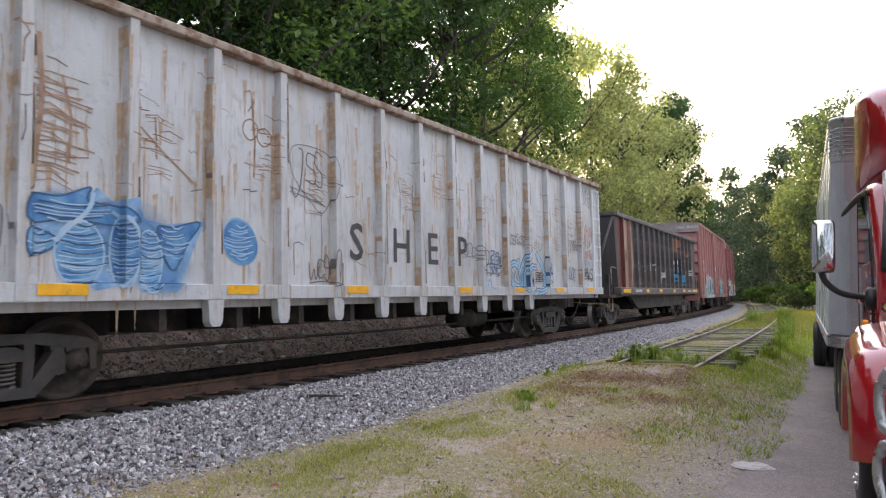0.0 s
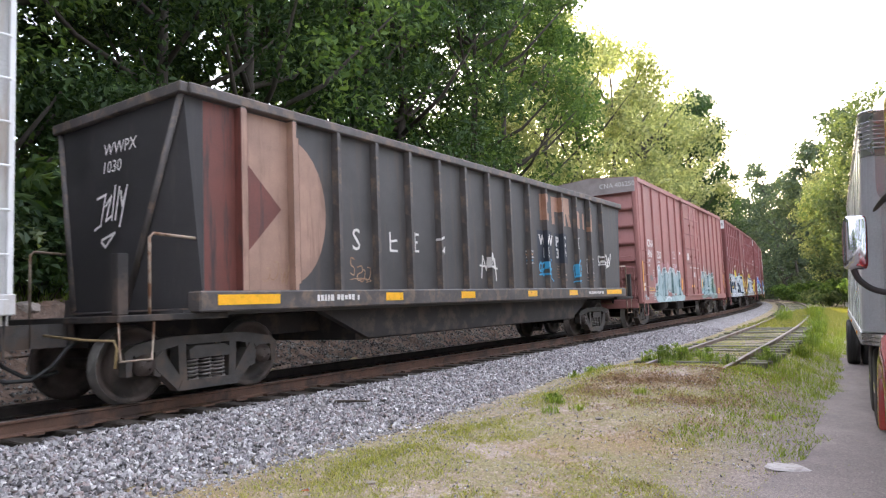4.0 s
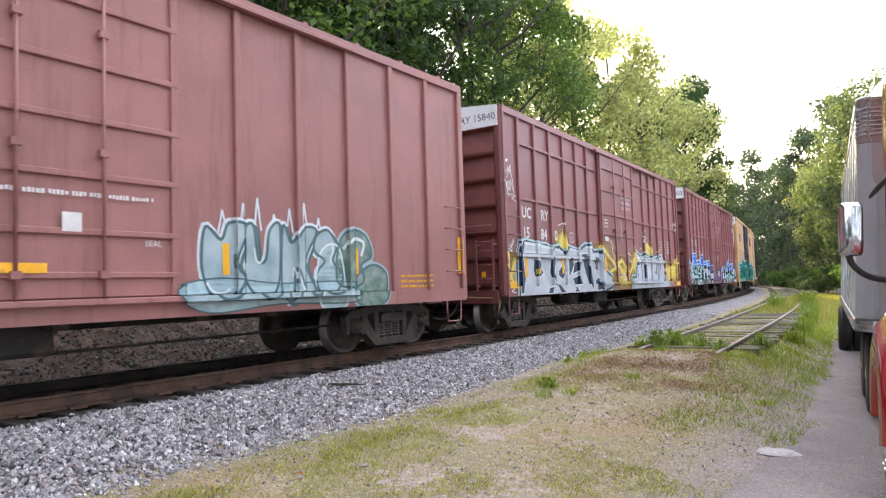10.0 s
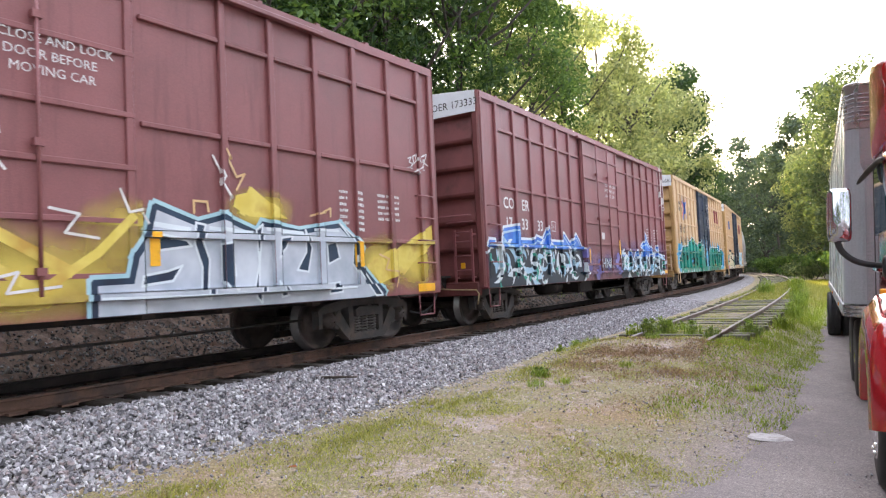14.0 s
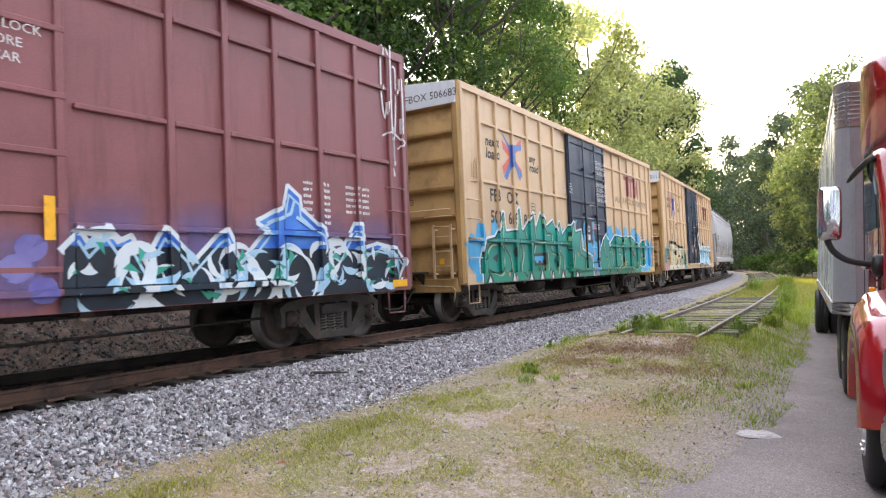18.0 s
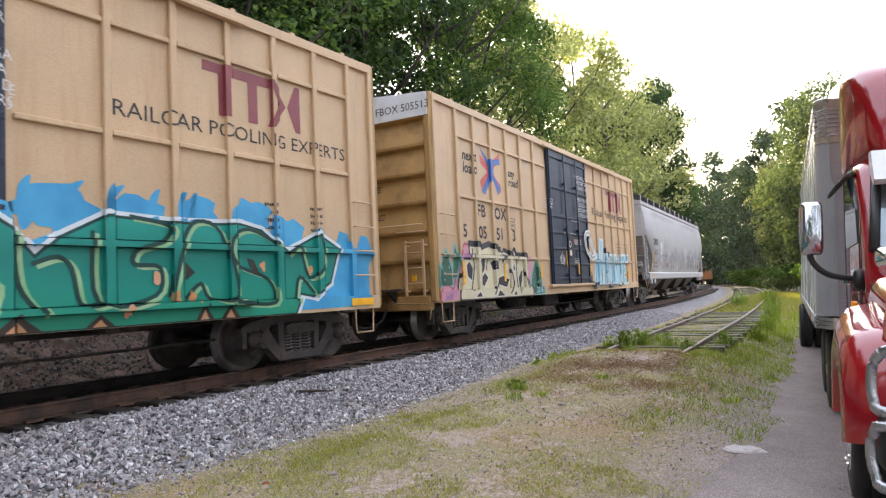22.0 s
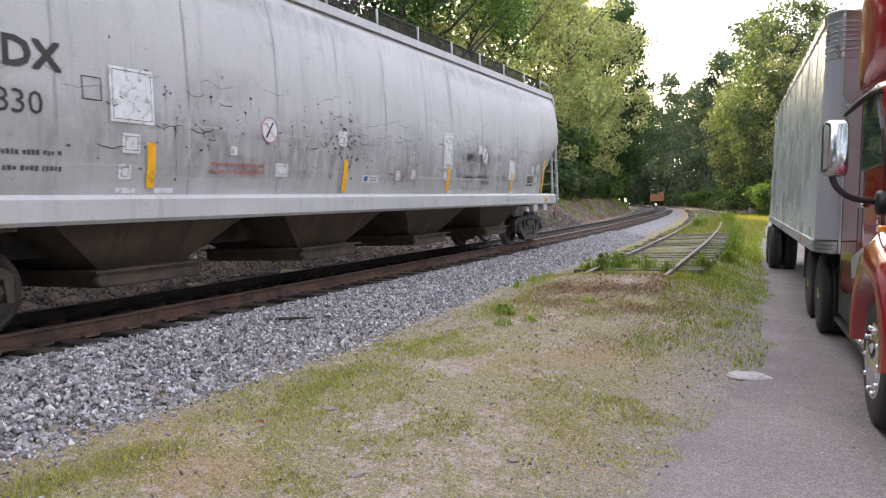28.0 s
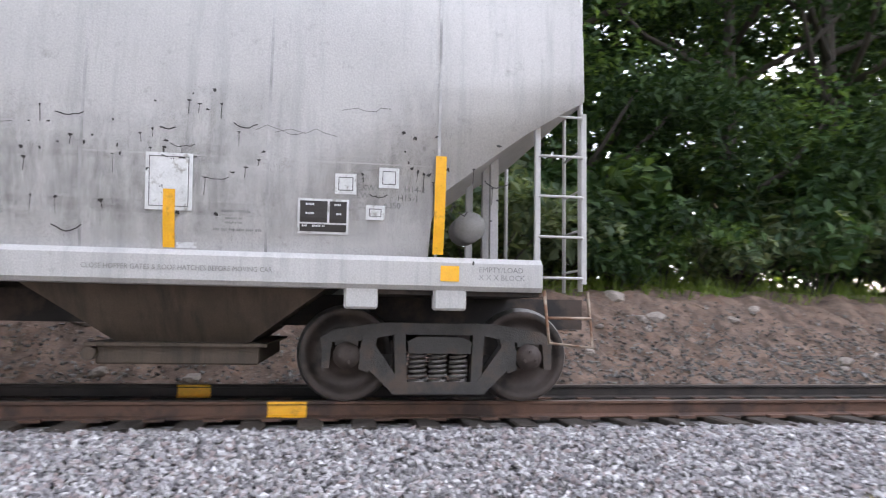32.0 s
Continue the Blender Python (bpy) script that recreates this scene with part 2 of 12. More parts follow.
RUST, GRIME = (0.16, 0.07, 0.03), (0.09, 0.075, 0.06)
M_WHITE_CAR = surface("worn_white_paint", (0.525, 0.525, 0.53), 0.55, vary=0.12, scale=1.2, dirt=(0.42, 0.34, 0.26), dirt_amount=0.27, streak=True, dirt_edge=0.22,
                      extra=[((0.30, 0.17, 0.09), 0.14, True, 2.6), ((0.36, 0.36, 0.36), 0.18, False, 2.4)])
M_RIM = surface("rusty_cream_rim", (0.34, 0.27, 0.21), 0.75, vary=0.25, scale=6, dirt=(0.18, 0.09, 0.05), dirt_amount=0.4, dirt_scale=2)
M_BLACK_CAR = surface("faded_black_paint", (0.060, 0.056, 0.056), 0.6, vary=0.3, scale=1.5, dirt=(0.10, 0.075, 0.06), dirt_amount=0.25, streak=True, dirt_edge=0.3)
M_OXIDE_PATCH = surface("faded_red_patch", (0.14, 0.045, 0.035), 0.6, vary=0.2, scale=2, dirt=(0.05, 0.03, 0.03), dirt_amount=0.2, streak=True)
M_TAN_PATCH = surface("faded_tan_patch", (0.33, 0.205, 0.155), 0.65, vary=0.2, scale=2, dirt=(0.17, 0.10, 0.075), dirt_amount=0.25, streak=True, dirt_edge=0.25)
M_BROWN_A = surface("faded_brown_red_paint", (0.315, 0.137, 0.124), 0.5, vary=0.16, scale=0.9, dirt=(0.20, 0.08, 0.066), dirt_amount=0.22, streak=True, dirt_edge=0.3)
M_BROWN_B = surface("dark_maroon_paint", (0.228, 0.080, 0.080), 0.45, vary=0.16, scale=0.9, dirt=(0.14, 0.045, 0.044), dirt_amount=0.22, streak=True, dirt_edge=0.3)
M_BROWN_C = surface("maroon_paint", (0.228, 0.078, 0.080), 0.45, vary=0.16, scale=0.9, dirt=(0.145, 0.046, 0.045), dirt_amount=0.22, streak=True, dirt_edge=0.3)
M_YELLOW_CAR = surface("ochre_yellow_paint", (0.575, 0.395, 0.23), 0.5, vary=0.10, scale=0.9, dirt=(0.49, 0.30, 0.15), dirt_amount=0.25, streak=True, dirt_edge=0.35)
# End walls: darker tones than the sides, more heavily streaked.
M_YELLOW_END = surface("dark_streaked_ochre_end", (0.42, 0.25, 0.09), 0.6, vary=0.2, scale=1.2, dirt=(0.16, 0.085, 0.03), dirt_amount=0.35, streak=True, dirt_edge=0.3)
M_BROWN_END = surface("dark_streaked_maroon_end", (0.155, 0.046, 0.042), 0.6, vary=0.2, scale=1.2, dirt=(0.05, 0.018, 0.016), dirt_amount=0.3, streak=True, dirt_edge=0.3)
M_HOPPER = surface("weathered_grey_paint", (0.452, 0.437, 0.427), 0.5, vary=0.10, scale=0.7, dirt=(0.29, 0.285, 0.28), dirt_amount=0.28, streak=True, dirt_edge=0.4,
                   extra=[((0.12, 0.10, 0.09), 0.04, False, 3.0)])
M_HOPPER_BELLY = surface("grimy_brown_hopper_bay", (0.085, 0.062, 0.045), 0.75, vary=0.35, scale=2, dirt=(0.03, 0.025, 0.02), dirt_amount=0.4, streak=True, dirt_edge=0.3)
M_ROOF = surface("galvanised_roof", (0.40, 0.40, 0.40), 0.45, 0.4, vary=0.15, scale=2, dirt=(0.2, 0.15, 0.1), dirt_amount=0.3)
M_WHITE_BAND = surface("white_band_paint", (0.72, 0.73, 0.74), 0.5, vary=0.06, scale=2, dirt=(0.42, 0.40, 0.36), dirt_amount=0.2, streak=True, dirt_edge=0.3)
M_DOOR_NAVY = surface("dark_navy_door_paint", (0.009, 0.018, 0.040), 0.45, vary=0.25, scale=1.5, dirt=(0.06, 0.06, 0.06), dirt_amount=0.2, streak=True, dirt_edge=0.3)
M_STEEL_DARK = surface("grimy_cast_steel", (0.066, 0.061, 0.058), 0.75, 0.2, vary=0.35, scale=5, dirt=(0.10, 0.075, 0.06), dirt_amount=0.35, bump=0.3)
M_WHEEL = surface("brown_wheel_steel", (0.074, 0.056, 0.049), 0.6, 0.3, vary=0.3, scale=4, dirt=(0.03, 0.025, 0.022), dirt_amount=0.3)
M_TREAD = surface("bright_wheel_tread", (0.22, 0.21, 0.20), 0.45, 0.8, vary=0.2, scale=8)
M_UNDER = surface("black_underframe", (0.025, 0.022, 0.021), 0.8, vary=0.4, scale=3, dirt=(0.07, 0.05, 0.04), dirt_amount=0.3)
M_REFLECT = surface("yellow_reflector_tape", (0.85, 0.43, 0.02), 0.35, vary=0.1, scale=8, dirt=(0.5, 0.25, 0.03), dirt_amount=0.12, dirt_scale=4)
M_HOSE = surface("black_rubber_hose", (0.02, 0.02, 0.02), 0.6)
M_HOSE_YELLOW = surface("yellow_lever_paint", (0.30, 0.22, 0.11), 0.6, vary=0.3, scale=9)
M_RAIL = surface("rusty_rail_steel", (0.115, 0.062, 0.042), 0.8, 0.1, vary=0.3, scale=4, dirt=(0.055, 0.035, 0.028), dirt_amount=0.35, bump=0.3)
# Darker copy of the rail steel: shade on the far rail, put in as colour.
M_SHADED_RAIL = surface("shaded_rail_steel", (0.040, 0.030, 0.026), 0.7, 0.1, vary=0.35, scale=4, dirt=(0.02, 0.017, 0.015), dirt_amount=0.4, bump=0.3)
M_RAILHEAD = surface("worn_rail_head", (0.20, 0.16, 0.14), 0.4, 0.75, vary=0.2, scale=6)
M_OLDHEAD = surface("grey_siding_rail_head", (0.235, 0.205, 0.18), 0.75, 0.0, vary=0.2, scale=5, dirt=(0.22, 0.16, 0.12), dirt_amount=0.3)
M_OLDRAIL = surface("dull_siding_rail", (0.20, 0.155, 0.125), 0.7, 0.15, vary=0.25, scale=5, dirt=(0.12, 0.07, 0.045), dirt_amount=0.4)
M_TIE = surface("dark_creosote_tie", (0.045, 0.034, 0.027), 0.9, vary=0.35, scale=5, dirt=(0.10, 0.085, 0.07), dirt_amount=0.3, bump=0.5, bump_scale=40, per_piece=0.35)
M_TIE_OLD = surface("bleached_old_tie", (0.14, 0.125, 0.09), 0.95, vary=0.3, scale=5, dirt=(0.085, 0.085, 0.04), dirt_amount=0.4, bump=0.5, bump_scale=40, per_piece=0.3)
M_GROUND = ground_surface("worn_turf")
STONES = [(0.07, 0.065, 0.068), (0.195, 0.182, 0.19), (0.315, 0.298, 0.308), (0.275, 0.215, 0.205), (0.43, 0.41, 0.415), (0.133, 0.126, 0.130), (0.62, 0.60, 0.60), (0.235, 0.213, 0.202)]
M_STONE = stone_surface("crushed_grey_stone", STONES)
# Grey gravel behind the line, its tones deepened for shade beside the train.
M_TOE = stone_surface("shade_darkened_grey_stone", [(0.035, 0.032, 0.030), (0.10, 0.095, 0.09), (0.17, 0.16, 0.15), (0.06, 0.052, 0.046), (0.27, 0.255, 0.24), (0.08, 0.074, 0.068)])
M_BALLAST = gravel_surface("ballast_bed", [tuple(v * 0.85 for v in c) for c in STONES])
# Bed of the same gravel, with that shade in its colours too.
M_SHADED_BED = gravel_surface("shade_darkened_ballast_bed", [(0.035, 0.032, 0.030), (0.11, 0.10, 0.095), (0.18, 0.17, 0.16), (0.06, 0.053, 0.047)])
# Near-black stone: the shade under the train is put into the colour.
M_INNER = gravel_surface("shade_dark_ballast_bed", [(0.018, 0.016, 0.015), (0.04, 0.036, 0.034), (0.07, 0.065, 0.06), (0.03, 0.027, 0.024)])
M_ROAD = ground_surface("grey_gravelly_asphalt", True)
M_BANK = surface("bare_brown_soil", (0.165, 0.112, 0.085), 0.95, vary=0.45, scale=2.3, dirt=(0.065, 0.044, 0.032), dirt_amount=0.42, dirt_edge=0.2, bump=1.0, bump_scale=24, dirt_scale=1.6,
                 extra=[((0.26, 0.205, 0.17), 0.14, False, 5.0), ((0.165, 0.092, 0.06), 0.2, False, 1.1)])
M_ROCK = surface("grey_brown_rock", (0.27, 0.23, 0.20), 0.9, vary=0.25, scale=3, bump=0.4, bump_scale=20, per_piece=0.25)
M_BARK = surface("grey_bark", (0.065, 0.055, 0.045), 0.95, vary=0.35, scale=3, bump=0.8, bump_scale=25)
M_LEAF = leafy("mid_green_leaves", (0.042, 0.088, 0.034), (0.155, 0.235, 0.078), 0.5)
M_LEAF_DARK = leafy("deep_green_leaves", (0.024, 0.054, 0.022), (0.068, 0.118, 0.038), 0.38)
# Sunlight and haze on farther crowns are put into these two paled leaf colours.
M_LEAF_LIGHT = leafy("sunlit_tone_leaves", (0.17, 0.205, 0.118), (0.47, 0.48, 0.30), 0.58)
M_LEAF_MID = leafy("paled_green_leaves", (0.062, 0.098, 0.060), (0.20, 0.238, 0.138), 0.5)
# Distance haze is put into this leaf colour as a blue-green tint.
M_LEAF_FAR = leafy("far_haze_tinted_leaves", (0.045, 0.07, 0.052), (0.115, 0.15, 0.09), 0.3)
M_GRASS = leafy("grass_blades", (0.19, 0.22, 0.055), (0.42, 0.40, 0.13), 0.45)
M_WEED = leafy("weed_leaves", (0.11, 0.18, 0.035), (0.27, 0.35, 0.08), 0.45)
M_VERGE = leafy("lush_verge_grass", (0.12, 0.18, 0.025), (0.30, 0.38, 0.055), 0.45)
M_STRAW = leafy("dry_straw", (0.22, 0.16, 0.07), (0.36, 0.28, 0.14), 0.2)
M_DEAD = leafy("rusty_dead_grass", (0.17, 0.10, 0.06), (0.37, 0.235, 0.13), 0.15)
M_TWIG = leafy("dead_leaves_and_twigs", (0.05, 0.035, 0.022), (0.24, 0.17, 0.10), 0.1)
M_TEXT_WHITE = surface("white_stencil_paint", (0.66, 0.63, 0.61), 0.6, vary=0.12, scale=6)
M_TEXT_BLACK = surface("black_stencil_paint", (0.035, 0.030, 0.028), 0.6, vary=0.2, scale=6)
M_TEXT_GREY = surface("dark_grey_paint_stick", (0.07, 0.065, 0.068), 0.7, vary=0.3, scale=7)

# ---- small helpers ----
from mathutils import geometry

rng = random.Random(7)
nrng = np.random.default_rng(7)


def to_mesh(name, bm, material, smooth=False):
    me = bpy.data.meshes.new(name)
    bm.to_mesh(me)
    bm.free()
    for mt in (material if isinstance(material, (list, tuple)) else [material]):
        me.materials.append(mt)
    if smooth:
        for p in me.polygons:
            p.use_smooth = True
    return me


def part_mesh(name, me, parent, at=None, label=""):
    ob = new(name, me)
    ob.parent = parent
    if at is not None:
        ob.matrix_basis = at
    if label:
        ob["label"] = label
    return ob


def part(name, bm, material, parent, label="", at=None, smooth=False):
    return part_mesh(name, to_mesh(name, bm, material, smooth), parent, at, label)


def thing(name, label, category, group="", kind="", at=None):
    ob = new(name)
    ob.empty_display_size = 0.2
    if at is not None:
        ob.matrix_basis = at
    return tagged(ob, label, category, group, kind)


def box(bm, x0, x1, y0, y1, z0, z1, bevel=0.0, mi=0):
    """An axis-parallel block, with its long edges chamfered."""
    vs = [bm.verts.new(p) for p in ((x0, y0, z0), (x1, y0, z0), (x1, y1, z0), (x0, y1, z0), (x0, y0, z1), (x1, y0, z1), (x1, y1, z1), (x0, y1, z1))]
    fs = [bm.faces.new([vs[i] for i in q]) for q in ((3, 2, 1, 0), (4, 5, 6, 7), (0, 1, 5, 4), (1, 2, 6, 5), (2, 3, 7, 6), (3, 0, 4, 7))]
    for f in fs:
        f.material_index = mi
    if bevel:
        es = list({e for f in fs for e in f.edges})
        r = bmesh.ops.bevel(bm, geom=es, offset=bevel, segments=1, affect="EDGES", profile=0.5)
        for f in r["faces"]:
            f.material_index = mi
    return bm


def prism(bm, outline, axis, lo, hi, mi=0):
    """A flat outline (pairs) pushed along an axis: 'x' takes (y, z), 'y' takes (x, z), 'z' takes (x, y)."""
    def at(p, k):
        return (k, p[0], p[1]) if axis == "x" else (p[0], k, p[1]) if axis == "y" else (p[0], p[1], k)
    a_ = [bm.verts.new(at(p, lo)) for p in outline]
    b_ = [bm.verts.new(at(p, hi)) for p in outline]
    m = len(outline)
    made = [bm.faces.new(a_[::-1]), bm.faces.new(b_)]
    made += [bm.faces.new((a_[i], a_[(i + 1) % m], b_[(i + 1) % m], b_[i])) for i in range(m)]
    for f in made:
        f.material_index = mi
    bmesh.ops.recalc_face_normals(bm, faces=made)
    return made


def rod(bm, pts, r, sides=6, mi=0):
    """A round bar along points."""
    pts = [Vector(p) for p in pts]
    rings = []
    for i, p in enumerate(pts):
        d = (pts[min(i + 1, len(pts) - 1)] - pts[max(i - 1, 0)]).normalized()
        u = d.cross(Vector((0, 0, 1)) if abs(d.z) < 0.9 else Vector((1, 0, 0))).normalized()
        v = d.cross(u)
        rad = r[i] if isinstance(r, (list, tuple)) else r
        rings.append([bm.verts.new(p + rad * (math.cos(2 * math.pi * k / sides) * u + math.sin(2 * math.pi * k / sides) * v)) for k in range(sides)])
    for a_, b_ in zip(rings, rings[1:]):
        for k in range(sides):
            f = bm.faces.new((a_[k], a_[(k + 1) % sides], b_[(k + 1) % sides], b_[k]))
            f.material_index = mi
            f.smooth = True
    for ring in (rings[0][::-1], rings[-1]):
        bm.faces.new(ring).material_index = mi
    return bm


def lathe(bm, prof, axis="x", sides=28, mi=0, centre=(0, 0, 0)):
    """A profile of (along, radius, material) turned about an axis."""
    rings = []
    c = Vector(centre)
    for al, rad, *_ in prof:
        ring = []
        for k in range(sides):
            a_ = 2 * math.pi * k / sides
            p = {"x": (al, rad * math.cos(a_), rad * math.sin(a_)), "y": (rad * math.cos(a_), al, rad * math.sin(a_)), "z": (rad * math.cos(a_), rad * math.sin(a_), al)}[axis]
            ring.append(bm.verts.new(c + Vector(p)))
        rings.append(ring)
    for i, (a_, b_) in enumerate(zip(rings, rings[1:])):
        for k in range(sides):
            f = bm.faces.new((a_[k], a_[(k + 1) % sides], b_[(k + 1) % sides], b_[k]))
            f.material_index = prof[i][2] if len(prof[i]) > 2 else mi
            f.smooth = True
    for ring in (rings[0][::-1], rings[-1]):
        bm.faces.new(ring).material_index = mi
    return bm


def sheet(name, xs, ys, height, material, mask=None):
    """A grid over xs and ys at height(x, y)."""
    X, Y = np.meshgrid(xs, ys)
    Z = height(X, Y)
    V = np.stack([X, Y, Z], -1).reshape(-1, 3)
    nx, ny = len(xs), len(ys)
    i = (np.arange(ny - 1)[:, None] * nx + np.arange(nx - 1)[None]).ravel()
    F = np.stack([i, i + 1, i + nx + 1, i + nx], 1)
    if mask is not None:
        F = F[mask(V[F].mean(1))]
    me = bpy.data.meshes.new(name)
    me.from_pydata(V.tolist(), [], F.tolist())
    me.materials.append(material)
    me.polygons.foreach_set("use_smooth", np.ones(len(F), bool))
    return me


def from_arrays(name, V, F, material):
    """A mesh from arrays of places and triangles, all faces of one count."""
    me = bpy.data.meshes.new(name)
    me.vertices.add(len(V))
    me.vertices.foreach_set("co", np.ascontiguousarray(V, dtype=np.float32).ravel())
    k = F.shape[1]
    me.loops.add(F.size)
    me.loops.foreach_set("vertex_index", np.ascontiguousarray(F, dtype=np.int32).ravel())
    me.polygons.add(len(F))
    me.polygons.foreach_set("loop_start", np.arange(0, F.size, k, dtype=np.int32))
    me.materials.append(material)
    me.polygons.foreach_set("use_smooth", np.zeros(len(F), bool))
    me.update()
    me.validate()
    return me


# ---- the line: one wide curve to the left; railhead at RAIL_Z ----
RAIL_Z, LINE_X, CURVE = 0.506, -9.178, 0.0025125


def line(s, off=0.0):
    """Place (x, y) and heading on the main line, s metres past the camera, off metres towards it."""
    h = CURVE * s
    return LINE_X - (1 - np.cos(h)) / CURVE + off * np.cos(h), np.sin(h) / CURVE + off * np.sin(h), h


def line_off(x, y):
    """Metres from the centre of the main line, towards the camera, and along it."""
    cx = LINE_X - 1 / CURVE
    return np.hypot(x - cx, y) - 1 / CURVE, np.arctan2(y, x - cx) / CURVE


SIDING_Z = 0.30


def siding_off(s):
    return np.where(s < 60, 5.05 - 0.02 * (s - 12), 4.09 - 0.012 * (s - 60))


def lumps(x, y, k=1.0):
    return 0.5 * np.sin(1.3 * k * x + 0.7 * np.sin(0.9 * k * y)) * np.sin(1.1 * k * y + 1.7) + 0.5 * np.sin(2.9 * k * x + 1.1 * k * y) * np.sin(2.3 * k * y - 0.8 * k * x)


def speckle(x, y, cell, seed):
    """Smooth random values from 0 to 1 over the plan, one a cell."""
    tab = np.random.default_rng(seed).random((64, 64))
    u, v = np.asarray(x) / cell, np.asarray(y) / cell
    i, j = np.floor(u).astype(int), np.floor(v).astype(int)
    f, g = u - i, v - j
    f, g = f * f * (3 - 2 * f), g * g * (3 - 2 * g)
    q = lambda a_, b_: tab[a_ % 64, b_ % 64]
    return (q(i, j) * (1 - f) + q(i + 1, j) * f) * (1 - g) + (q(i, j + 1) * (1 - f) + q(i + 1, j + 1) * f) * g


def ground_z(x, y):
    """The height of the land."""
    d, s = line_off(x, y)
    near = np.interp(d, [-3.2, -2.9, 1.75, 3.15, 4.2, 7.0, 9.0, 60, 400], [0.12, 0.16, 0.16, -0.06, -0.10, -0.28, -0.30, -0.35, 2.0])
    w = np.exp(-((d - siding_off(s)) / 1.75) ** 4) * np.interp(s, [7.6, 12.2, 90, 120], [0, 1, 1, 0])
    bed = (SIDING_Z - 0.125 + 0.14 * np.exp(-((s - 12.1) / 0.9) ** 2) - near) * w
    bank_h = np.interp(s, [-60, 0, 30, 60, 100, 200], [2.0, 1.75, 1.5, 1.7, 1.6, 1.2])
    bank = np.interp(d, [-60, -14, -6.6, -5.4, -4.5, -3.6, -3.2], [1.9, 1.5, 1.12, 0.95, 0.5, 0.10, 0.0]) * bank_h
    rough = np.where((d < -3.4) & (d > -9), 0.10 * lumps(x, y, 1.9) + 0.06 * lumps(x, y, 5.3), np.where(d > 3.3, 0.018 * lumps(x, y, 2.1), 0))
    # the lane falls away to the right, under the lorry
    fall = 0.063 * np.interp(x + 0.9 + 0.105 * (y - 6.9), [0, 2.6, 3.4, 4.4], [0, 2.6, 3.2, 3.4]) * np.interp(y, [0, 4, 26, 40], [0, 1, 1, 0]) * (d > 5)
    return near + bed + np.where(d < -3.2, bank, 0) + rough - fall

# ---- ground, road, bank ----
def spaced(*spans):
    out = []
    for lo, hi, step in spans:
        out += list(np.arange(lo, hi, step))
    return np.array(out + [spans[-1][1]])


gx = spaced((-420, -60, 24), (-60, -24, 3), (-24, -5.5, 0.28), (-5.5, 4, 0.4), (4, 20, 2), (20, 60, 8), (60, 420, 30))
gy = spaced((-300, -40, 26), (-40, -12, 3), (-12, 40, 0.35), (40, 110, 1.2), (110, 200, 5), (200, 600, 40))


def under_bank(x, y):
    """The land, let down a little where the bare bank lies on it."""
    d, _ = line_off(x, y)
    return ground_z(x, y) - 0.30 * np.clip((d + 6.45) / 0.3, 0, 1) * np.clip((-3.45 - d) / 0.3, 0, 1)


ground = tagged(new("ground", sheet("ground", gx, gy, under_bank, M_GROUND)), "worn patchy turf with bare dirt beside the tracks", "ground", kind="structure")

rx = spaced((-2.6, -1.4, 0.06), (-1.4, 9.0, 0.8))
ry = spaced((-40, 0, 1.5), (0, 32, 0.12), (32, 70, 2))


def road_edge(y):
    base = np.interp(y, [-40, 3, 5.5, 7, 10, 15, 27, 45, 70], [-2.3, -2.35, -2.15, -1.98, -1.85, -2.25, -3.2, -4.0, -5.0])
    return base + 0.30 * (speckle(y * 0 + 3.3, y, 0.9, 5) - 0.5) + 0.20 * (speckle(y * 0 + 7.1, y, 0.31, 6) - 0.5)


def road_z(x, y):
    return ground_z(x, y) + 0.02 + 0.004 * lumps(x, y, 0.8)


def road_mesh():
    """The road's left edge wanders; each row of the sheet begins at it."""
    us = np.concatenate([np.linspace(0, 0.08, 6), np.linspace(0.12, 1, 14)])
    U, Y = np.meshgrid(us, ry)
    X = road_edge(Y) + U * (9.5 - road_edge(Y))
    Z = road_z(X, Y)
    Z[:, 0] -= 0.03
    V = np.stack([X, Y, Z], -1).reshape(-1, 3)
    nx, ny = len(us), len(ry)
    i = (np.arange(ny - 1)[:, None] * nx + np.arange(nx - 1)[None]).ravel()
    me = bpy.data.meshes.new("road")
    me.from_pydata(V.tolist(), [], np.stack([i, i + 1, i + nx + 1, i + nx], 1).tolist())
    me.materials.append(M_ROAD)
    return me


road = tagged(new("road", road_mesh()), "grey gritty asphalt lane with a crumbling edge", "road", kind="structure")


def strip(name, s0, s1, step, offs, height, material):
    """A ribbon along the main line through the given offsets."""
    S = np.arange(s0, s1 + step / 2, step)
    O, SS = np.meshgrid(np.array(offs, float), S)
    x, y, _ = line(SS, O)
    Z = height(O, SS, x, y)
    V = np.stack([x, y, Z], -1).reshape(-1, 3)
    nx, ny = len(offs), len(S)
    i = (np.arange(ny - 1)[:, None] * nx + np.arange(nx - 1)[None]).ravel()
    me = bpy.data.meshes.new(name)
    me.from_pydata(V.tolist(), [], np.stack([i, i + 1, i + nx + 1, i + nx], 1).tolist())
    me.materials.append(material)
    return me


def ballast_z(o, s=0):
    return np.interp(o, [-3.3, -2.2, -1.3, -0.85, 0.85, 1.3, 1.65, 3.3], [0.10, 0.27, 0.31, 0.29, 0.29, 0.285, 0.285, -0.12])


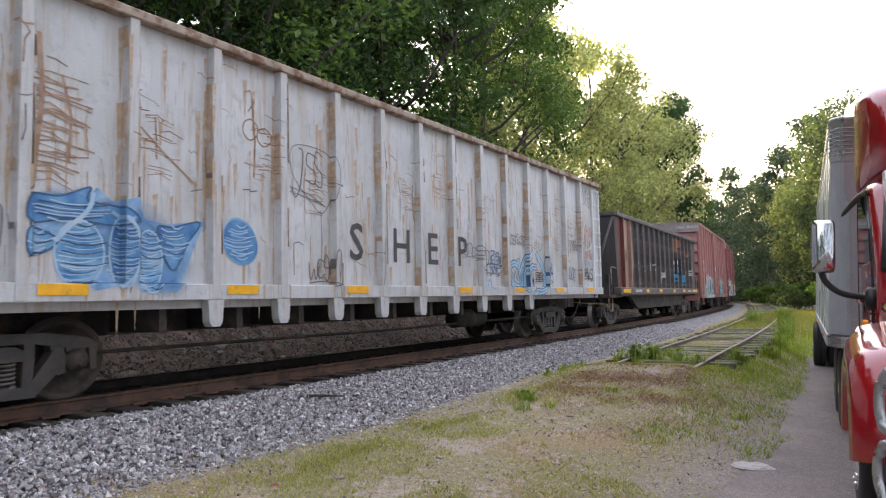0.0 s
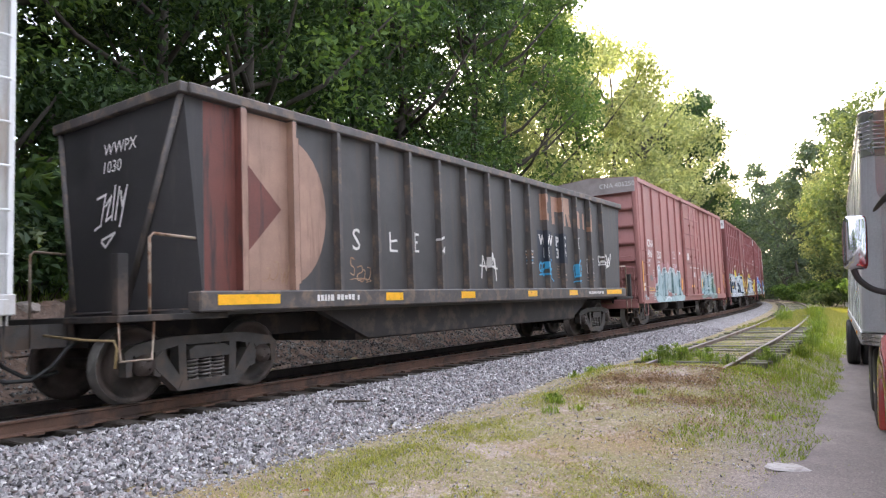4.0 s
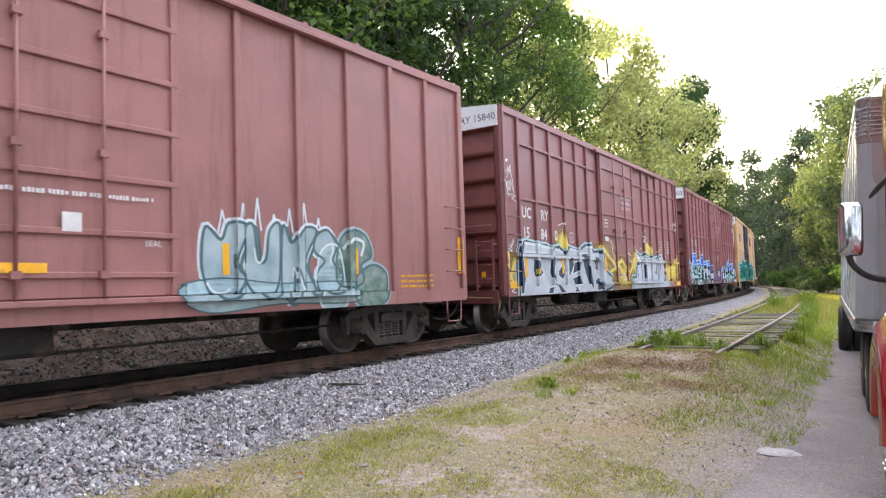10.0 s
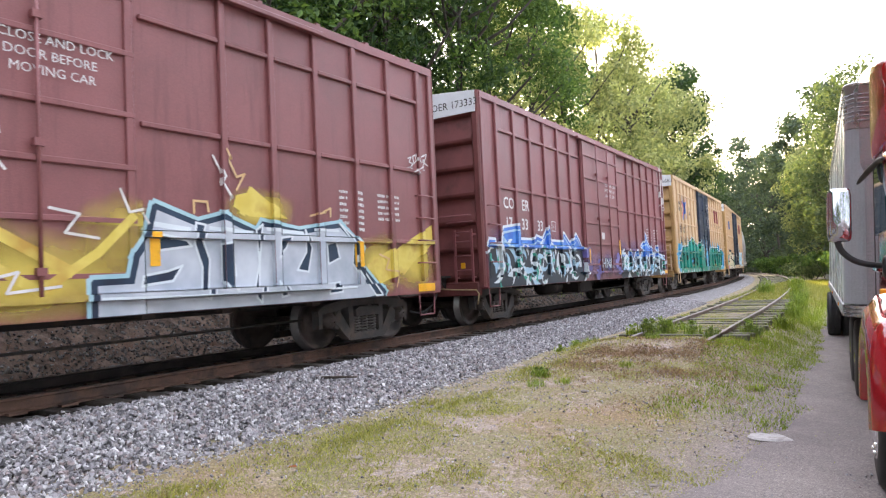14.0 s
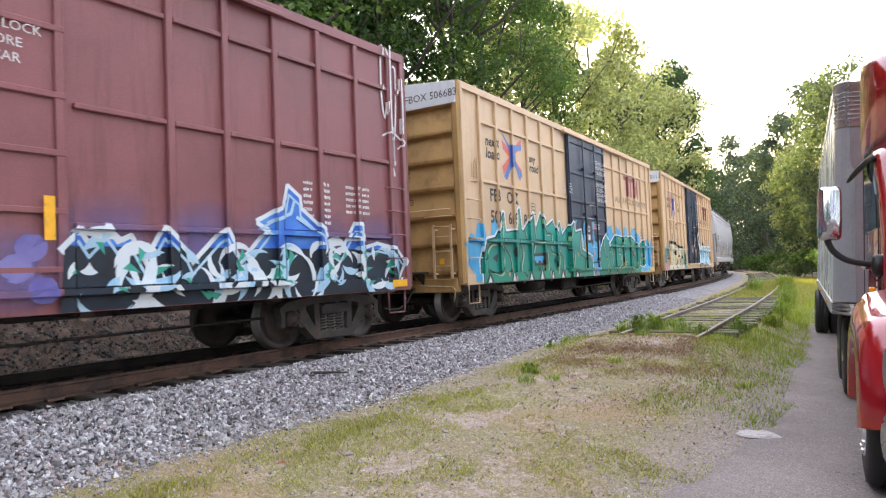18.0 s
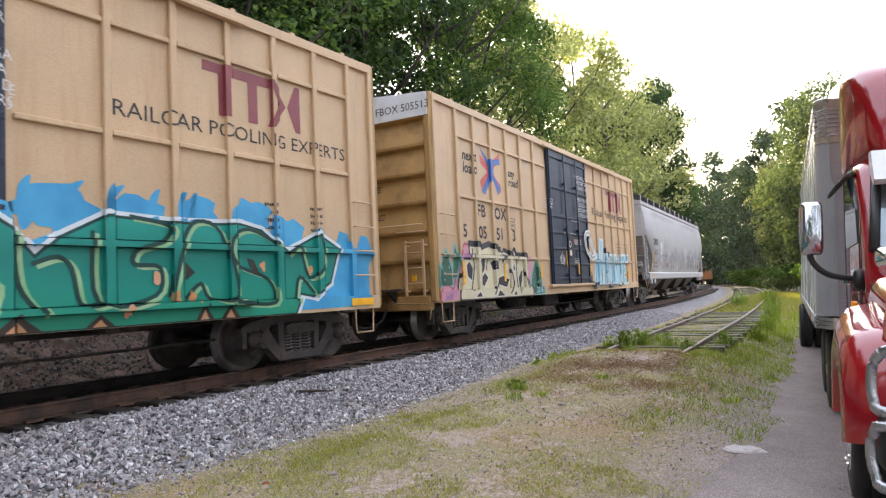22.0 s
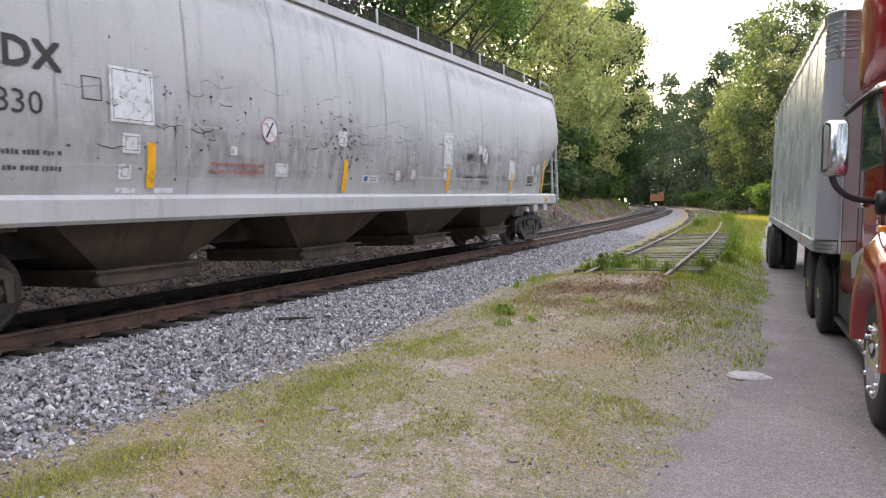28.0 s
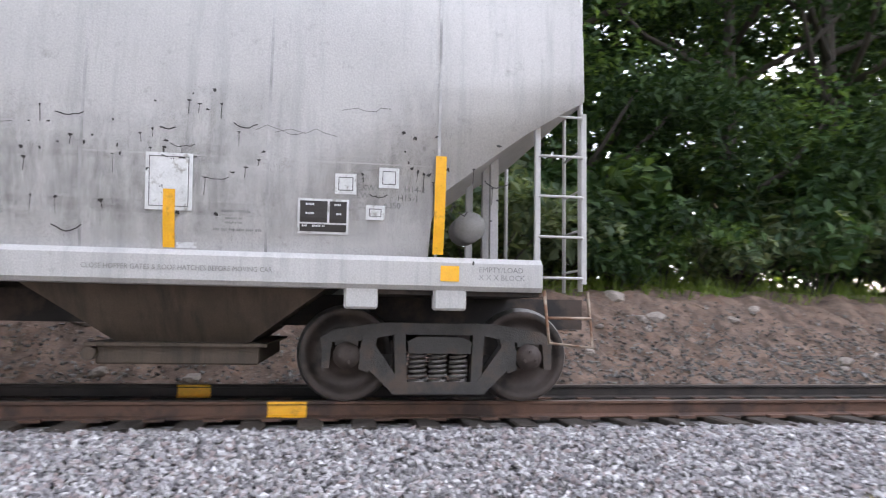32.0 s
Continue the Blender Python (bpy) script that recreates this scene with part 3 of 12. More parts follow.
ballast = tagged(new("ballast_bed", strip("ballast_bed", -45, 190, 0.5, [-3.4, -2.9, -2.3, -1.8, -1.3, -0.75], lambda o, s, x, y: ballast_z(o) + 0.01 * lumps(x, y, 6), M_SHADED_BED)),
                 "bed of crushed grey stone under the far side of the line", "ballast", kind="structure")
tagged(new("ballast_bed", strip("ballast_shoulder", -45, 190, 0.5, [0.75, 1.3, 1.65, 2.1, 2.6, 3.05, 3.35], lambda o, s, x, y: ballast_z(o) - 0.015 + 0.012 * lumps(x, y, 6), M_BALLAST)),
       "sloping shoulder of crushed grey stone beside the line", "ballast", kind="structure")
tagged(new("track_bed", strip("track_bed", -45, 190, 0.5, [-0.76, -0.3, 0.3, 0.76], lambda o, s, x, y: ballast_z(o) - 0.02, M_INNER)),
       "stone between the rails, coloured dark for the train's shade", "ballast", kind="structure")


def stones(name, n, pick, size, label):
    """Many small broken stones, each its own island, lying on a bed: pick gives x, y, z for n of them."""
    base = np.array([[1, 0, 0], [-1, 0, 0], [0, 1, 0], [0, -1, 0], [0, 0, 1], [0, 0, -1]], float)
    tri = np.array([[0, 2, 4], [2, 1, 4], [1, 3, 4], [3, 0, 4], [2, 0, 5], [1, 2, 5], [3, 1, 5], [0, 3, 5]])
    P = pick(n)
    n = len(P)
    q = nrng.normal(size=(n, 4))
    q /= np.linalg.norm(q, axis=1, keepdims=True)
    w, x, y, z = q.T
    R = np.stack([1 - 2 * (y * y + z * z), 2 * (x * y - z * w), 2 * (x * z + y * w), 2 * (x * y + z * w), 1 - 2 * (x * x + z * z), 2 * (y * z - x * w),
                  2 * (x * z - y * w), 2 * (y * z + x * w), 1 - 2 * (x * x + y * y)], -1).reshape(n, 3, 3)
    sz = size[0] + (size[1] - size[0]) * nrng.random((n, 1, 1)) ** 1.6
    loc = (base[None] * (0.75 + 0.45 * nrng.random((n, 6, 1))) + 0.5 * (nrng.random((n, 6, 3)) - 0.5)) * sz * np.array([1.05, 0.9, 0.66])
    V = np.einsum("nij,nkj->nki", R, loc) + P[:, None]
    F = (tri[None] + 6 * np.arange(n)[:, None, None]).reshape(-1, 3)
    return tagged(new(name, from_arrays(name, V.reshape(-1, 3), F, M_STONE)), label, "gravel", kind="stuff")


def shoulder_places(n):
    s = -9 + 38 * nrng.random(n) ** 1.4
    o = np.where(nrng.random(n) < 0.9, 1.24 + 2.2 * nrng.random(n), -2.9 + 1.7 * nrng.random(n))
    thin = (o < 3.1) | (nrng.random(n) < 0.4)
    s, o = s[thin], o[thin]
    x, y, _ = line(s, o)
    return np.stack([x, y, ballast_z(o) + 0.005 + 0.02 * nrng.random(len(s))], -1)


def inner_places(n):
    s = -9 + 50 * nrng.random(n)
    o = -0.62 + 1.24 * nrng.random(n)
    x, y, _ = line(s, o)
    return np.stack([x, y, ballast_z(o) - 0.01 + 0.015 * nrng.random(n)], -1)


def stray_places(n):
    x = -6.4 + 7.6 * nrng.random(n) ** 0.8
    y = 1.5 + 18 * nrng.random(n)
    k = n // 4
    x[:k], y[:k], _ = line(1.0 + 20 * nrng.random(k), 3.1 + 0.9 * nrng.random(k) ** 1.6)
    return np.stack([x, y, ground_z(x, y) + 0.008], -1)


bank = tagged(new("bank", strip("bank", -40, 120, 0.22, list(np.arange(-6.6, -3.1, 0.2)), lambda o, s, x, y: ground_z(x, y) + 0.02 + 0.16 * (speckle(x, y, 0.55, 91) - 0.5) + 0.10 * (speckle(x, y, 0.23, 92) - 0.5) + np.where(o < -6.3, -0.1, 0) + np.where(o > -3.35, -0.05, 0), M_BANK)),
              "bare brown dirt bank cut beside the line", "bank", kind="structure")
stones("gravel", 105000, shoulder_places, (0.017, 0.043), "loose crushed grey ballast stones along the shoulder")
DARK_STONE = stones("gravel", 9000, inner_places, (0.022, 0.045), "crushed stones between the rails, coloured dark for the train's shade")
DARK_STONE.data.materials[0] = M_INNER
stones("gravel", 14000, stray_places, (0.005, 0.019), "stray pebbles scattered over the turf and lane")



def toe_places(n):
    s = -6 + 50 * nrng.random(n) ** 1.35
    o = -1.3 - 4.0 * nrng.random(n)
    # thick on the lower slope, thinning towards the bare soil above and near the crossing
    keep = nrng.random(n) < np.clip((o + 5.3) / 1.3, 0, 1) * np.interp(s, [-6, 3, 9], [0.25, 0.45, 1.0])
    s, o = s[keep], o[keep]
    x, y, _ = line(s, o)
    soil = ground_z(x, y) + 0.03 + 0.16 * (speckle(x, y, 0.55, 91) - 0.5) + 0.10 * (speckle(x, y, 0.23, 92) - 0.5)
    return np.stack([x, y, np.where(o > -3.2, ballast_z(o), soil) + 0.01], -1)


TOE = stones("gravel", 52000, toe_places, (0.02, 0.05), "grey stones strewn along the foot of the bank, darkened for the train's shade")
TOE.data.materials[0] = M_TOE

# ---- rails and ties ----
RAIL_OUT = [(-0.07, -0.17), (0.07, -0.17), (0.07, -0.155), (0.012, -0.135), (0.012, -0.042), (0.036, -0.032), (0.036, -0.006), (0.026, 0.0), (-0.026, 0.0),
            (-0.036, -0.006), (-0.036, -0.032), (-0.012, -0.042), (-0.012, -0.135), (-0.07, -0.155)]


def rail(name, s0, s1, off, z, mats, label):
    bm = bmesh.new()
    rings = []
    for s in np.arange(s0, s1 + 0.01, 1.0):
        o = off(s) if callable(off) else off
        x, y, h = line(s, o)
        zz = z(s) if callable(z) else z
        rings.append([bm.verts.new((x + p[0] * math.cos(h), y + p[0] * math.sin(h), zz + p[1])) for p in RAIL_OUT])
    m = len(RAIL_OUT)
    for a_, b_ in zip(rings, rings[1:]):
        for k in range(m):
            f = bm.faces.new((a_[k], b_[k], b_[(k + 1) % m], a_[(k + 1) % m]))
            f.material_index = 1 if k in (6, 7, 8) else 0
    bm.faces.new(rings[0])
    bm.faces.new(rings[-1][::-1])
    bmesh.ops.recalc_face_normals(bm, faces=bm.faces)
    return tagged(new(name, to_mesh(name, bm, mats)), label, "rail", kind="structure")


rail_near = rail("rail_main", -45, 190, 0.755, RAIL_Z, [M_RAIL, M_RAILHEAD], "rust-brown steel rail with a worn bright head")
rail_far = rail("rail_main", -45, 190, -0.755, RAIL_Z, [M_SHADED_RAIL, M_RAILHEAD], "steel rail coloured dark for the train's shade, with a worn bright head")
def siding_rail_z(s):
    return SIDING_Z - 0.02 - 0.03 * max(0.0, (16.0 - s) / 3.0)


rail("rail_siding", 11.8, 120, lambda s: float(siding_off(s)) - 0.755, siding_rail_z, [M_OLDRAIL, M_OLDHEAD], "dull light-brown siding rail half sunk in weeds")
rail("rail_siding", 11.8, 120, lambda s: float(siding_off(s)) + 0.755, siding_rail_z, [M_OLDRAIL, M_OLDHEAD], "dull light-brown siding rail half sunk in weeds")

# yellow paint marks on both rails
for off in (0.755, -0.755):
    bm = bmesh.new()
    side = 1
    for s0, s1 in ((-0.10, 0.27),) if off > 0 else ((-1.26, -0.89),):
        xs = [line(s, off) for s in (s0, s1)]
        for (xa, ya, _), (xb, yb, _) in (xs,):
            for pts in (((0.0385, -0.005), (0.0385, -0.033)), ((0.0145, -0.043), (0.0145, -0.133)), ((0.0145, -0.133), (0.0725, -0.153))):
                (p0, z0), (p1, z1) = pts
                bm.faces.new([bm.verts.new(v) for v in ((xa + p0, ya, RAIL_Z + z0), (xa + p1, ya, RAIL_Z + z1), (xb + p1, yb, RAIL_Z + z1), (xb + p0, yb, RAIL_Z + z0))])
    part("paint_mark", bm, M_REFLECT, rail_near if off > 0 else rail_far, "yellow paint mark")


def tie_mesh(name, length, material, seed):
    r = random.Random(seed)
    bm = bmesh.new()
    box(bm, -length / 2, length / 2, -0.115, 0.115, -0.16, 0.0, 0.012)
    for v in bm.verts:
        v.co += Vector((r.uniform(-0.03, 0.03) if abs(v.co.x) > 1 else 0, r.uniform(-0.008, 0.008), r.uniform(-0.006, 0.006)))
    return to_mesh(name, bm, material)


tie_kinds = [tie_mesh("tie", 2.6, M_TIE, k) for k in range(4)]
old_kinds = [tie_mesh("tie", 2.5, M_TIE_OLD, 10 + k) for k in range(4)]
main_ties = tagged(new("ties_main"), "row of dark creosoted wooden ties set in stone", "ties", kind="structure")
for i in range(170):
    s = -14 + 0.53 * i + rng.uniform(-0.03, 0.03)
    x, y, h = line(s, rng.uniform(-0.04, 0.05))
    part_mesh("tie", tie_kinds[i % 4], main_ties, pose(x, y, RAIL_Z - 0.172 + rng.uniform(-0.012, 0.004), 0, 0, math.degrees(h) + rng.uniform(-1.5, 1.5)))
plates = bmesh.new()
for i in range(90):
    s = -8 + 0.53 * i
    for o in (0.755, -0.755):
        x, y, h = line(s, o)
        for dx in (-0.11, 0.11):
            box(plates, x + dx - 0.05, x + dx + 0.05, y - 0.09, y + 0.09, RAIL_Z - 0.176, RAIL_Z - 0.15)
part("tie_plate", plates, M_RAIL, main_ties, "rusty tie plates and spikes")
siding_ties = tagged(new("ties_siding"), "bleached grey wooden siding ties sunk in weeds", "ties", kind="structure")
for i in range(110):
    s = 14.2 + 0.6 * i + rng.uniform(-0.06, 0.06)
    x, y, h = line(s, float(siding_off(s)) + rng.uniform(-0.08, 0.08))
    part_mesh("tie", old_kinds[i % 4], siding_ties, pose(x, y, SIDING_Z - 0.108 + rng.uniform(-0.02, 0.016), 0, 0, math.degrees(h) + 1.2 + rng.uniform(-3, 3)))

# ---- rolling stock: common parts; a car's own space has +y back along the train, +x to the camera's side, z = 0 on the railhead ----
AXLE, WHEEL_R = 0.89, 0.457


def wheelset_mesh():
    bm = bmesh.new()
    half = [(0.66, 0.11, 0), (0.66, 0.17, 0), (0.712, 0.21, 0), (0.712, 0.37, 0), (0.69, 0.385, 0), (0.69, 0.487, 1), (0.712, 0.487, 1), (0.724, 0.464, 1),
            (0.826, 0.456, 1), (0.832, 0.45, 0), (0.832, 0.385, 0), (0.782, 0.37, 0), (0.766, 0.21, 0), (0.832, 0.17, 0), (0.832, 0.11, 0)]
    for sg in (1, -1):
        lathe(bm, [(sg * x, r, m) for x, r, m in half], "x", 36)
        lathe(bm, [(sg * 0.98, 0.05, 0), (sg * 0.985, 0.128, 0), (sg * 1.10, 0.128, 0), (sg * 1.115, 0.10, 0), (sg * 1.14, 0.095, 0), (sg * 1.145, 0.02, 0)], "x", 16)
        for k in range(3):
            a_ = k * 2.0944
            lathe(bm, [(sg * 1.14, 0.016, 0), (sg * 1.165, 0.016, 0)], "x", 6, 0, (0, 0.06 * math.cos(a_), 0.06 * math.sin(a_)))
    lathe(bm, [(-1.0, 0.075, 0), (1.0, 0.075, 0)], "x", 12)
    bmesh.ops.recalc_face_normals(bm, faces=bm.faces)
    return to_mesh("wheelset", bm, [M_WHEEL, M_TREAD])


def sideframe_mesh():
    bm = bmesh.new()
    x0, x1 = 0.93, 1.08
    top = [(-1.12, 0.52), (-1.14, 0.62), (-1.02, 0.70), (-0.55, 0.775), (0.55, 0.775), (1.02, 0.70), (1.14, 0.62), (1.12, 0.52), (1.02, 0.585), (0.76, 0.60), (0.42, 0.665), (-0.42, 0.665), (-0.76, 0.60), (-1.02, 0.585)]
    prism(bm, top, "x", x0, x1)
    for sg in (1, -1):
        prism(bm, [(sg * p, q) for p, q in ((1.12, 0.54), (1.12, 0.34), (1.05, 0.34), (1.03, 0.585))], "x", x0, x1)
        prism(bm, [(sg * p, q) for p, q in ((0.75, 0.60), (0.77, 0.33), (0.68, 0.30), (0.60, 0.63))], "x", x0, x1)
        prism(bm, [(sg * p, q) for p, q in ((0.82, 0.47), (0.66, 0.62), (0.36, 0.20), (0.44, 0.10))], "x", x0 - 0.01, x1 + 0.012)
        prism(bm, [(sg * p, q) for p, q in ((0.44, 0.67), (0.33, 0.67), (0.31, 0.16), (0.42, 0.16))], "x", x0 - 0.02, x1 + 0.006)
        box(bm, x0 + 0.02, x1 - 0.02, sg * 0.89 - 0.11, sg * 0.89 + 0.11, 0.555, 0.605)
    prism(bm, [(-0.45, 0.10), (0.45, 0.10), (0.40, 0.215), (-0.40, 0.215)], "x", x0 - 0.03, x1 + 0.02)
    prism(bm, [(-0.30, 0.49), (0.30, 0.49), (0.31, 0.60), (0.22, 0.645), (-0.22, 0.645), (-0.31, 0.60)], "x", 0.88, x1 + 0.05)
    bmesh.ops.recalc_face_normals(bm, faces=bm.faces)
    return to_mesh("sideframe", bm, M_STEEL_DARK)


M_SPRING = surface("worn_spring_steel", (0.17, 0.155, 0.145), 0.55, 0.4, vary=0.2, scale=9)


def springs_mesh():
    bm = bmesh.new()
    pts = [(1.0 + 0.078 * math.cos(k * 0.7854), 0.078 * math.sin(k * 0.7854), 0.225 + 0.0058 * k) for k in range(46)]
    rod(bm, pts, 0.0165, 5)
    lathe(bm, [(0.21, 0.09), (0.225, 0.095)], "z", 10, 0, (1.0, 0, 0))
    lathe(bm, [(0.485, 0.095), (0.50, 0.09)], "z", 10, 0, (1.0, 0, 0))
    bmesh.ops.recalc_face_normals(bm, faces=bm.faces)
    return to_mesh("coil_spring", bm, M_SPRING)


def bolster_mesh():
    bm = bmesh.new()
    prism(bm, [(-1.0, 0.50), (1.0, 0.50), (0.95, 0.66), (0.3, 0.76), (-0.3, 0.76), (-0.95, 0.66)], "y", -0.2, 0.2)
    for sg in (1, -1):
        box(bm, -0.9, 0.9, sg * 0.48 - 0.06, sg * 0.48 + 0.06, 0.36, 0.46)
        for xs in (0.755, -0.755):
            box(bm, xs - 0.06, xs + 0.06, sg * 0.42 - 0.03, sg * 0.42 + 0.05, 0.30, 0.60)
    return to_mesh("bogie", bm, M_UNDER)


ME_WHEELSET, ME_SIDEFRAME, ME_SPRINGS, ME_BOLSTER = wheelset_mesh(), sideframe_mesh(), springs_mesh(), bolster_mesh()
WHEELSETS = []          # (object, y in its bogie)
FRONT = {}              # y of a box car's front end
CARS = []               # (object, u of its front, y of its two bogies)


def bogie(car, y):
    b = part_mesh("bogie", ME_BOLSTER, car, pose(0, y, 0))
    for turn in (0, 180):
        part_mesh("sideframe", ME_SIDEFRAME, b, pose(0, 0, 0, 0, 0, turn))
        for dy in (-0.2, 0.0, 0.2):
            part_mesh("spring", ME_SPRINGS, b, pose(0, dy, 0, 0, 0, turn))
    for dy in (-AXLE, AXLE):
        w = part_mesh("wheelset", ME_WHEELSET, b, pose(0, dy, WHEEL_R))
        WHEELSETS.append((w, dy))
    return b


def coupler_mesh():
    bm = bmesh.new()
    box(bm, -0.09, 0.09, -0.72, 0.3, 0.76, 0.94, 0.02)
    prism(bm, [(-0.19, -1.06), (-0.05, -1.10), (0.04, -0.98), (0.15, -1.02), (0.19, -0.9), (0.13, -0.68), (-0.13, -0.68), (-0.2, -0.85)], "z", 0.71, 0.99)
    box(bm, -0.24, 0.24, -0.36, -0.26, 0.70, 1.02, 0.02)
    return to_mesh("coupler", bm, M_STEEL_DARK)


def hose_mesh():
    bm = bmesh.new()
    rod(bm, [(0.36, -0.25, 0.78), (0.38, -0.42, 0.70), (0.37, -0.58, 0.50), (0.30, -0.78, 0.36), (0.2, -1.0, 0.36), (0.14, -1.1, 0.40)], 0.024, 8)
    return to_mesh("air_hose", bm, M_HOSE)


def lever_mesh():
    bm = bmesh.new()
    rod(bm, [(0.2, -0.62, 0.86), (0.9, -0.52, 0.80), (1.36, -0.4, 0.78), (1.42, -0.4, 0.70), (1.38, -0.4, 0.48)], 0.016, 6)
    return to_mesh("coupling_lever", bm, M_HOSE_YELLOW)


ME_COUPLER, ME_HOSE, ME_LEVER = coupler_mesh(), hose_mesh(), lever_mesh()


def running_gear(car, L, front, back, reach=0.0):
    """Bogies, couplers, hoses and levers of a car whose body goes from y = 0 to L."""
    bogie(car, front)
    bogie(car, back)
    for turn, y in ((0, -reach), (180, L + reach)):
        for nm, me in (("coupler", ME_COUPLER), ("air_hose", ME_HOSE), ("coupling_lever", ME_LEVER)):
            part_mesh(nm, me, car, pose(0, y, 0, 0, 0, turn))


def ladder(car, side, y0, y1, z0, z1, rungs, material, x=1.6, name="ladder"):
    """Grab irons on a side: two stiles and rungs."""
    bm = bmesh.new()
    for y in (y0, y1):
        box(bm, x, x + 0.05, y - 0.025, y + 0.025, z0 - 0.05, z1 + 0.05)
    for i in range(rungs):
        z = z0 + (z1 - z0) * i / (rungs - 1)
        rod(bm, [(x + 0.02, y0, z), (x + 0.075, y0 + 0.03, z), (x + 0.075, y1 - 0.03, z), (x + 0.02, y1, z)], 0.013, 5)
    ob = part(name, bm, material, car)
    if side < 0:
        ob.matrix_basis = Matrix.Diagonal((-1, 1, 1, 1))
    return ob


def irons(car, y0, y1, zs, material, x=1.60):
    """Single grab irons bolted to the panels."""
    for z in zs:
        bm = bmesh.new()
        rod(bm, [(x - 0.02, y0, z), (x + 0.055, y0 + 0.02, z), (x + 0.055, y1 - 0.02, z), (x - 0.02, y1, z)], 0.014, 5)
        part("grab_iron", bm, material, car)


def stirrup(car, y0, y1, z_top, material, x=1.56, drop=0.42):
    bm = bmesh.new()
    rod(bm, [(x, y0, z_top), (x, y0 + 0.01, z_top - drop), (x, y1 - 0.01, z_top - drop), (x, y1, z_top)], 0.017, 6)
    part("sill_step", bm, material, car)


# ---- paint on sides: flat shapes in (y, z), laid over panels, ribs and doors ----
class Side:
    """The relief of a car's side: its depth x at (y, z), as strips."""
    def __init__(self, base, ys=(), zs=()):
        self.base, self.ys, self.zs, self.curve = base, list(ys), list(zs), None
        self.boxes = []          # (y0, y1, z0, z1, x)
        self.foot, self.ends = -9.0, (-99.0, 99.0)          # paint stops here

    def cuts(self, lo, hi, strips):
        c = {lo, hi}
        for a_, b_, _ in strips:
            for v in (a_, b_):
                if lo < v < hi:
                    c.add(v)
        return sorted(c)

    def depth(self, y, z):
        d = self.base
        for a_, b_, x in self.ys:
            if a_ <= y <= b_:
                d = max(d, x)
        for a_, b_, x in self.zs:
            if a_ <= z <= b_:
                d = max(d, x)
        for ya, yb, za, zb, x in self.boxes:
            if ya <= y <= yb and za <= z <= zb:
                d = max(d, x)
        return d


def clip(poly, k, lo, hi):
    """A convex outline cut to lo <= coordinate k <= hi."""
    for sign, lim in ((1, lo), (-1, -hi)):
        out = []
        for i, p in enumerate(poly):
            q = poly[(i + 1) % len(poly)]
            a_, b_ = sign * p[k] - lim, sign * q[k] - lim
            if a_ >= 0:
                out.append(p)
            if a_ * b_ < 0:
                t = a_ / (a_ - b_)
                out.append((p[0] + t * (q[0] - p[0]), p[1] + t * (q[1] - p[1])))
        poly = out
        if len(poly) < 3:
            return []
    return poly


WRITTEN = ("lettering", "small_print", "stencil_box", "placard", "reflector", "data_plate")


def decal(car, side, polys, material, lift=0.004, name="painted_shape", label=""):
    """Convex outlines in (y, z) laid on a car's side as one coat of paint."""
    bm = bmesh.new()
    r = random.Random(len(polys))
    for poly in polys:
        if side.foot > 0:
            poly = clip(clip(poly, 1, side.foot, 9.0), 0, *side.ends)
            if len(poly) < 3:
                continue
        ys, zs = [p[0] for p in poly], [p[1] for p in poly]
        dl = lift + r.uniform(0, 0.0018)
        cuts_y, cuts_z = side.ys, side.zs
        if side.boxes:
            cuts_y, cuts_z = cuts_y + [(k[0], k[1], 0) for k in side.boxes], cuts_z + [(k[2], k[3], 0) for k in side.boxes]
        cy, cz = side.cuts(min(ys), max(ys), cuts_y), side.cuts(min(zs), max(zs), cuts_z)
        for ya, yb in zip(cy, cy[1:]):
            strip_ = clip(poly, 0, ya, yb)
            if not strip_:
                continue
            for za, zb in zip(cz, cz[1:]):
                cell = clip(strip_, 1, za, zb)
                if len(cell) < 3:
                    continue
                x = side.depth((ya + yb) / 2, (za + zb) / 2) + dl
                bend = side.curve if za >= 1.35 else None
                try:
                    bm.faces.new([bm.verts.new((bend(z) + dl if bend else x, y, z)) for y, z in cell])
                except ValueError:
                    pass
                if side.curve or name in WRITTEN:
                    continue
                # paint on the flanks of ribs and girts
                for k, at_, other, sg in ((0, ya, ((ya - 0.004), (za + zb) / 2), -1), (0, yb, ((yb + 0.004), (za + zb) / 2), 1), (1, za, ((ya + yb) / 2, za - 0.004), -1), (1, zb, ((ya + yb) / 2, zb + 0.004), 1)):
                    drop = side.depth(*other)
                    if drop < x - dl - 0.02:
                        on = [c[1 - k] for c in cell if abs(c[k] - at_) < 1e-6]
                        if len(on) > 1 and max(on) - min(on) > 0.004:
                            lo_, hi_, pl = min(on), max(on), at_ + sg * dl
                            q4 = [(x, lo_), (x, hi_), (drop + dl, hi_), (drop + dl, lo_)]
                            bm.faces.new([bm.verts.new((c[0], pl, c[1]) if k == 0 else (c[0], c[1], pl)) for c in q4])
    bmesh.ops.recalc_face_normals(bm, faces=bm.faces)
    for f in bm.faces:
        if f.normal.x < -0.01:
            f.normal_flip()
    return part(name, bm, material, car, label)


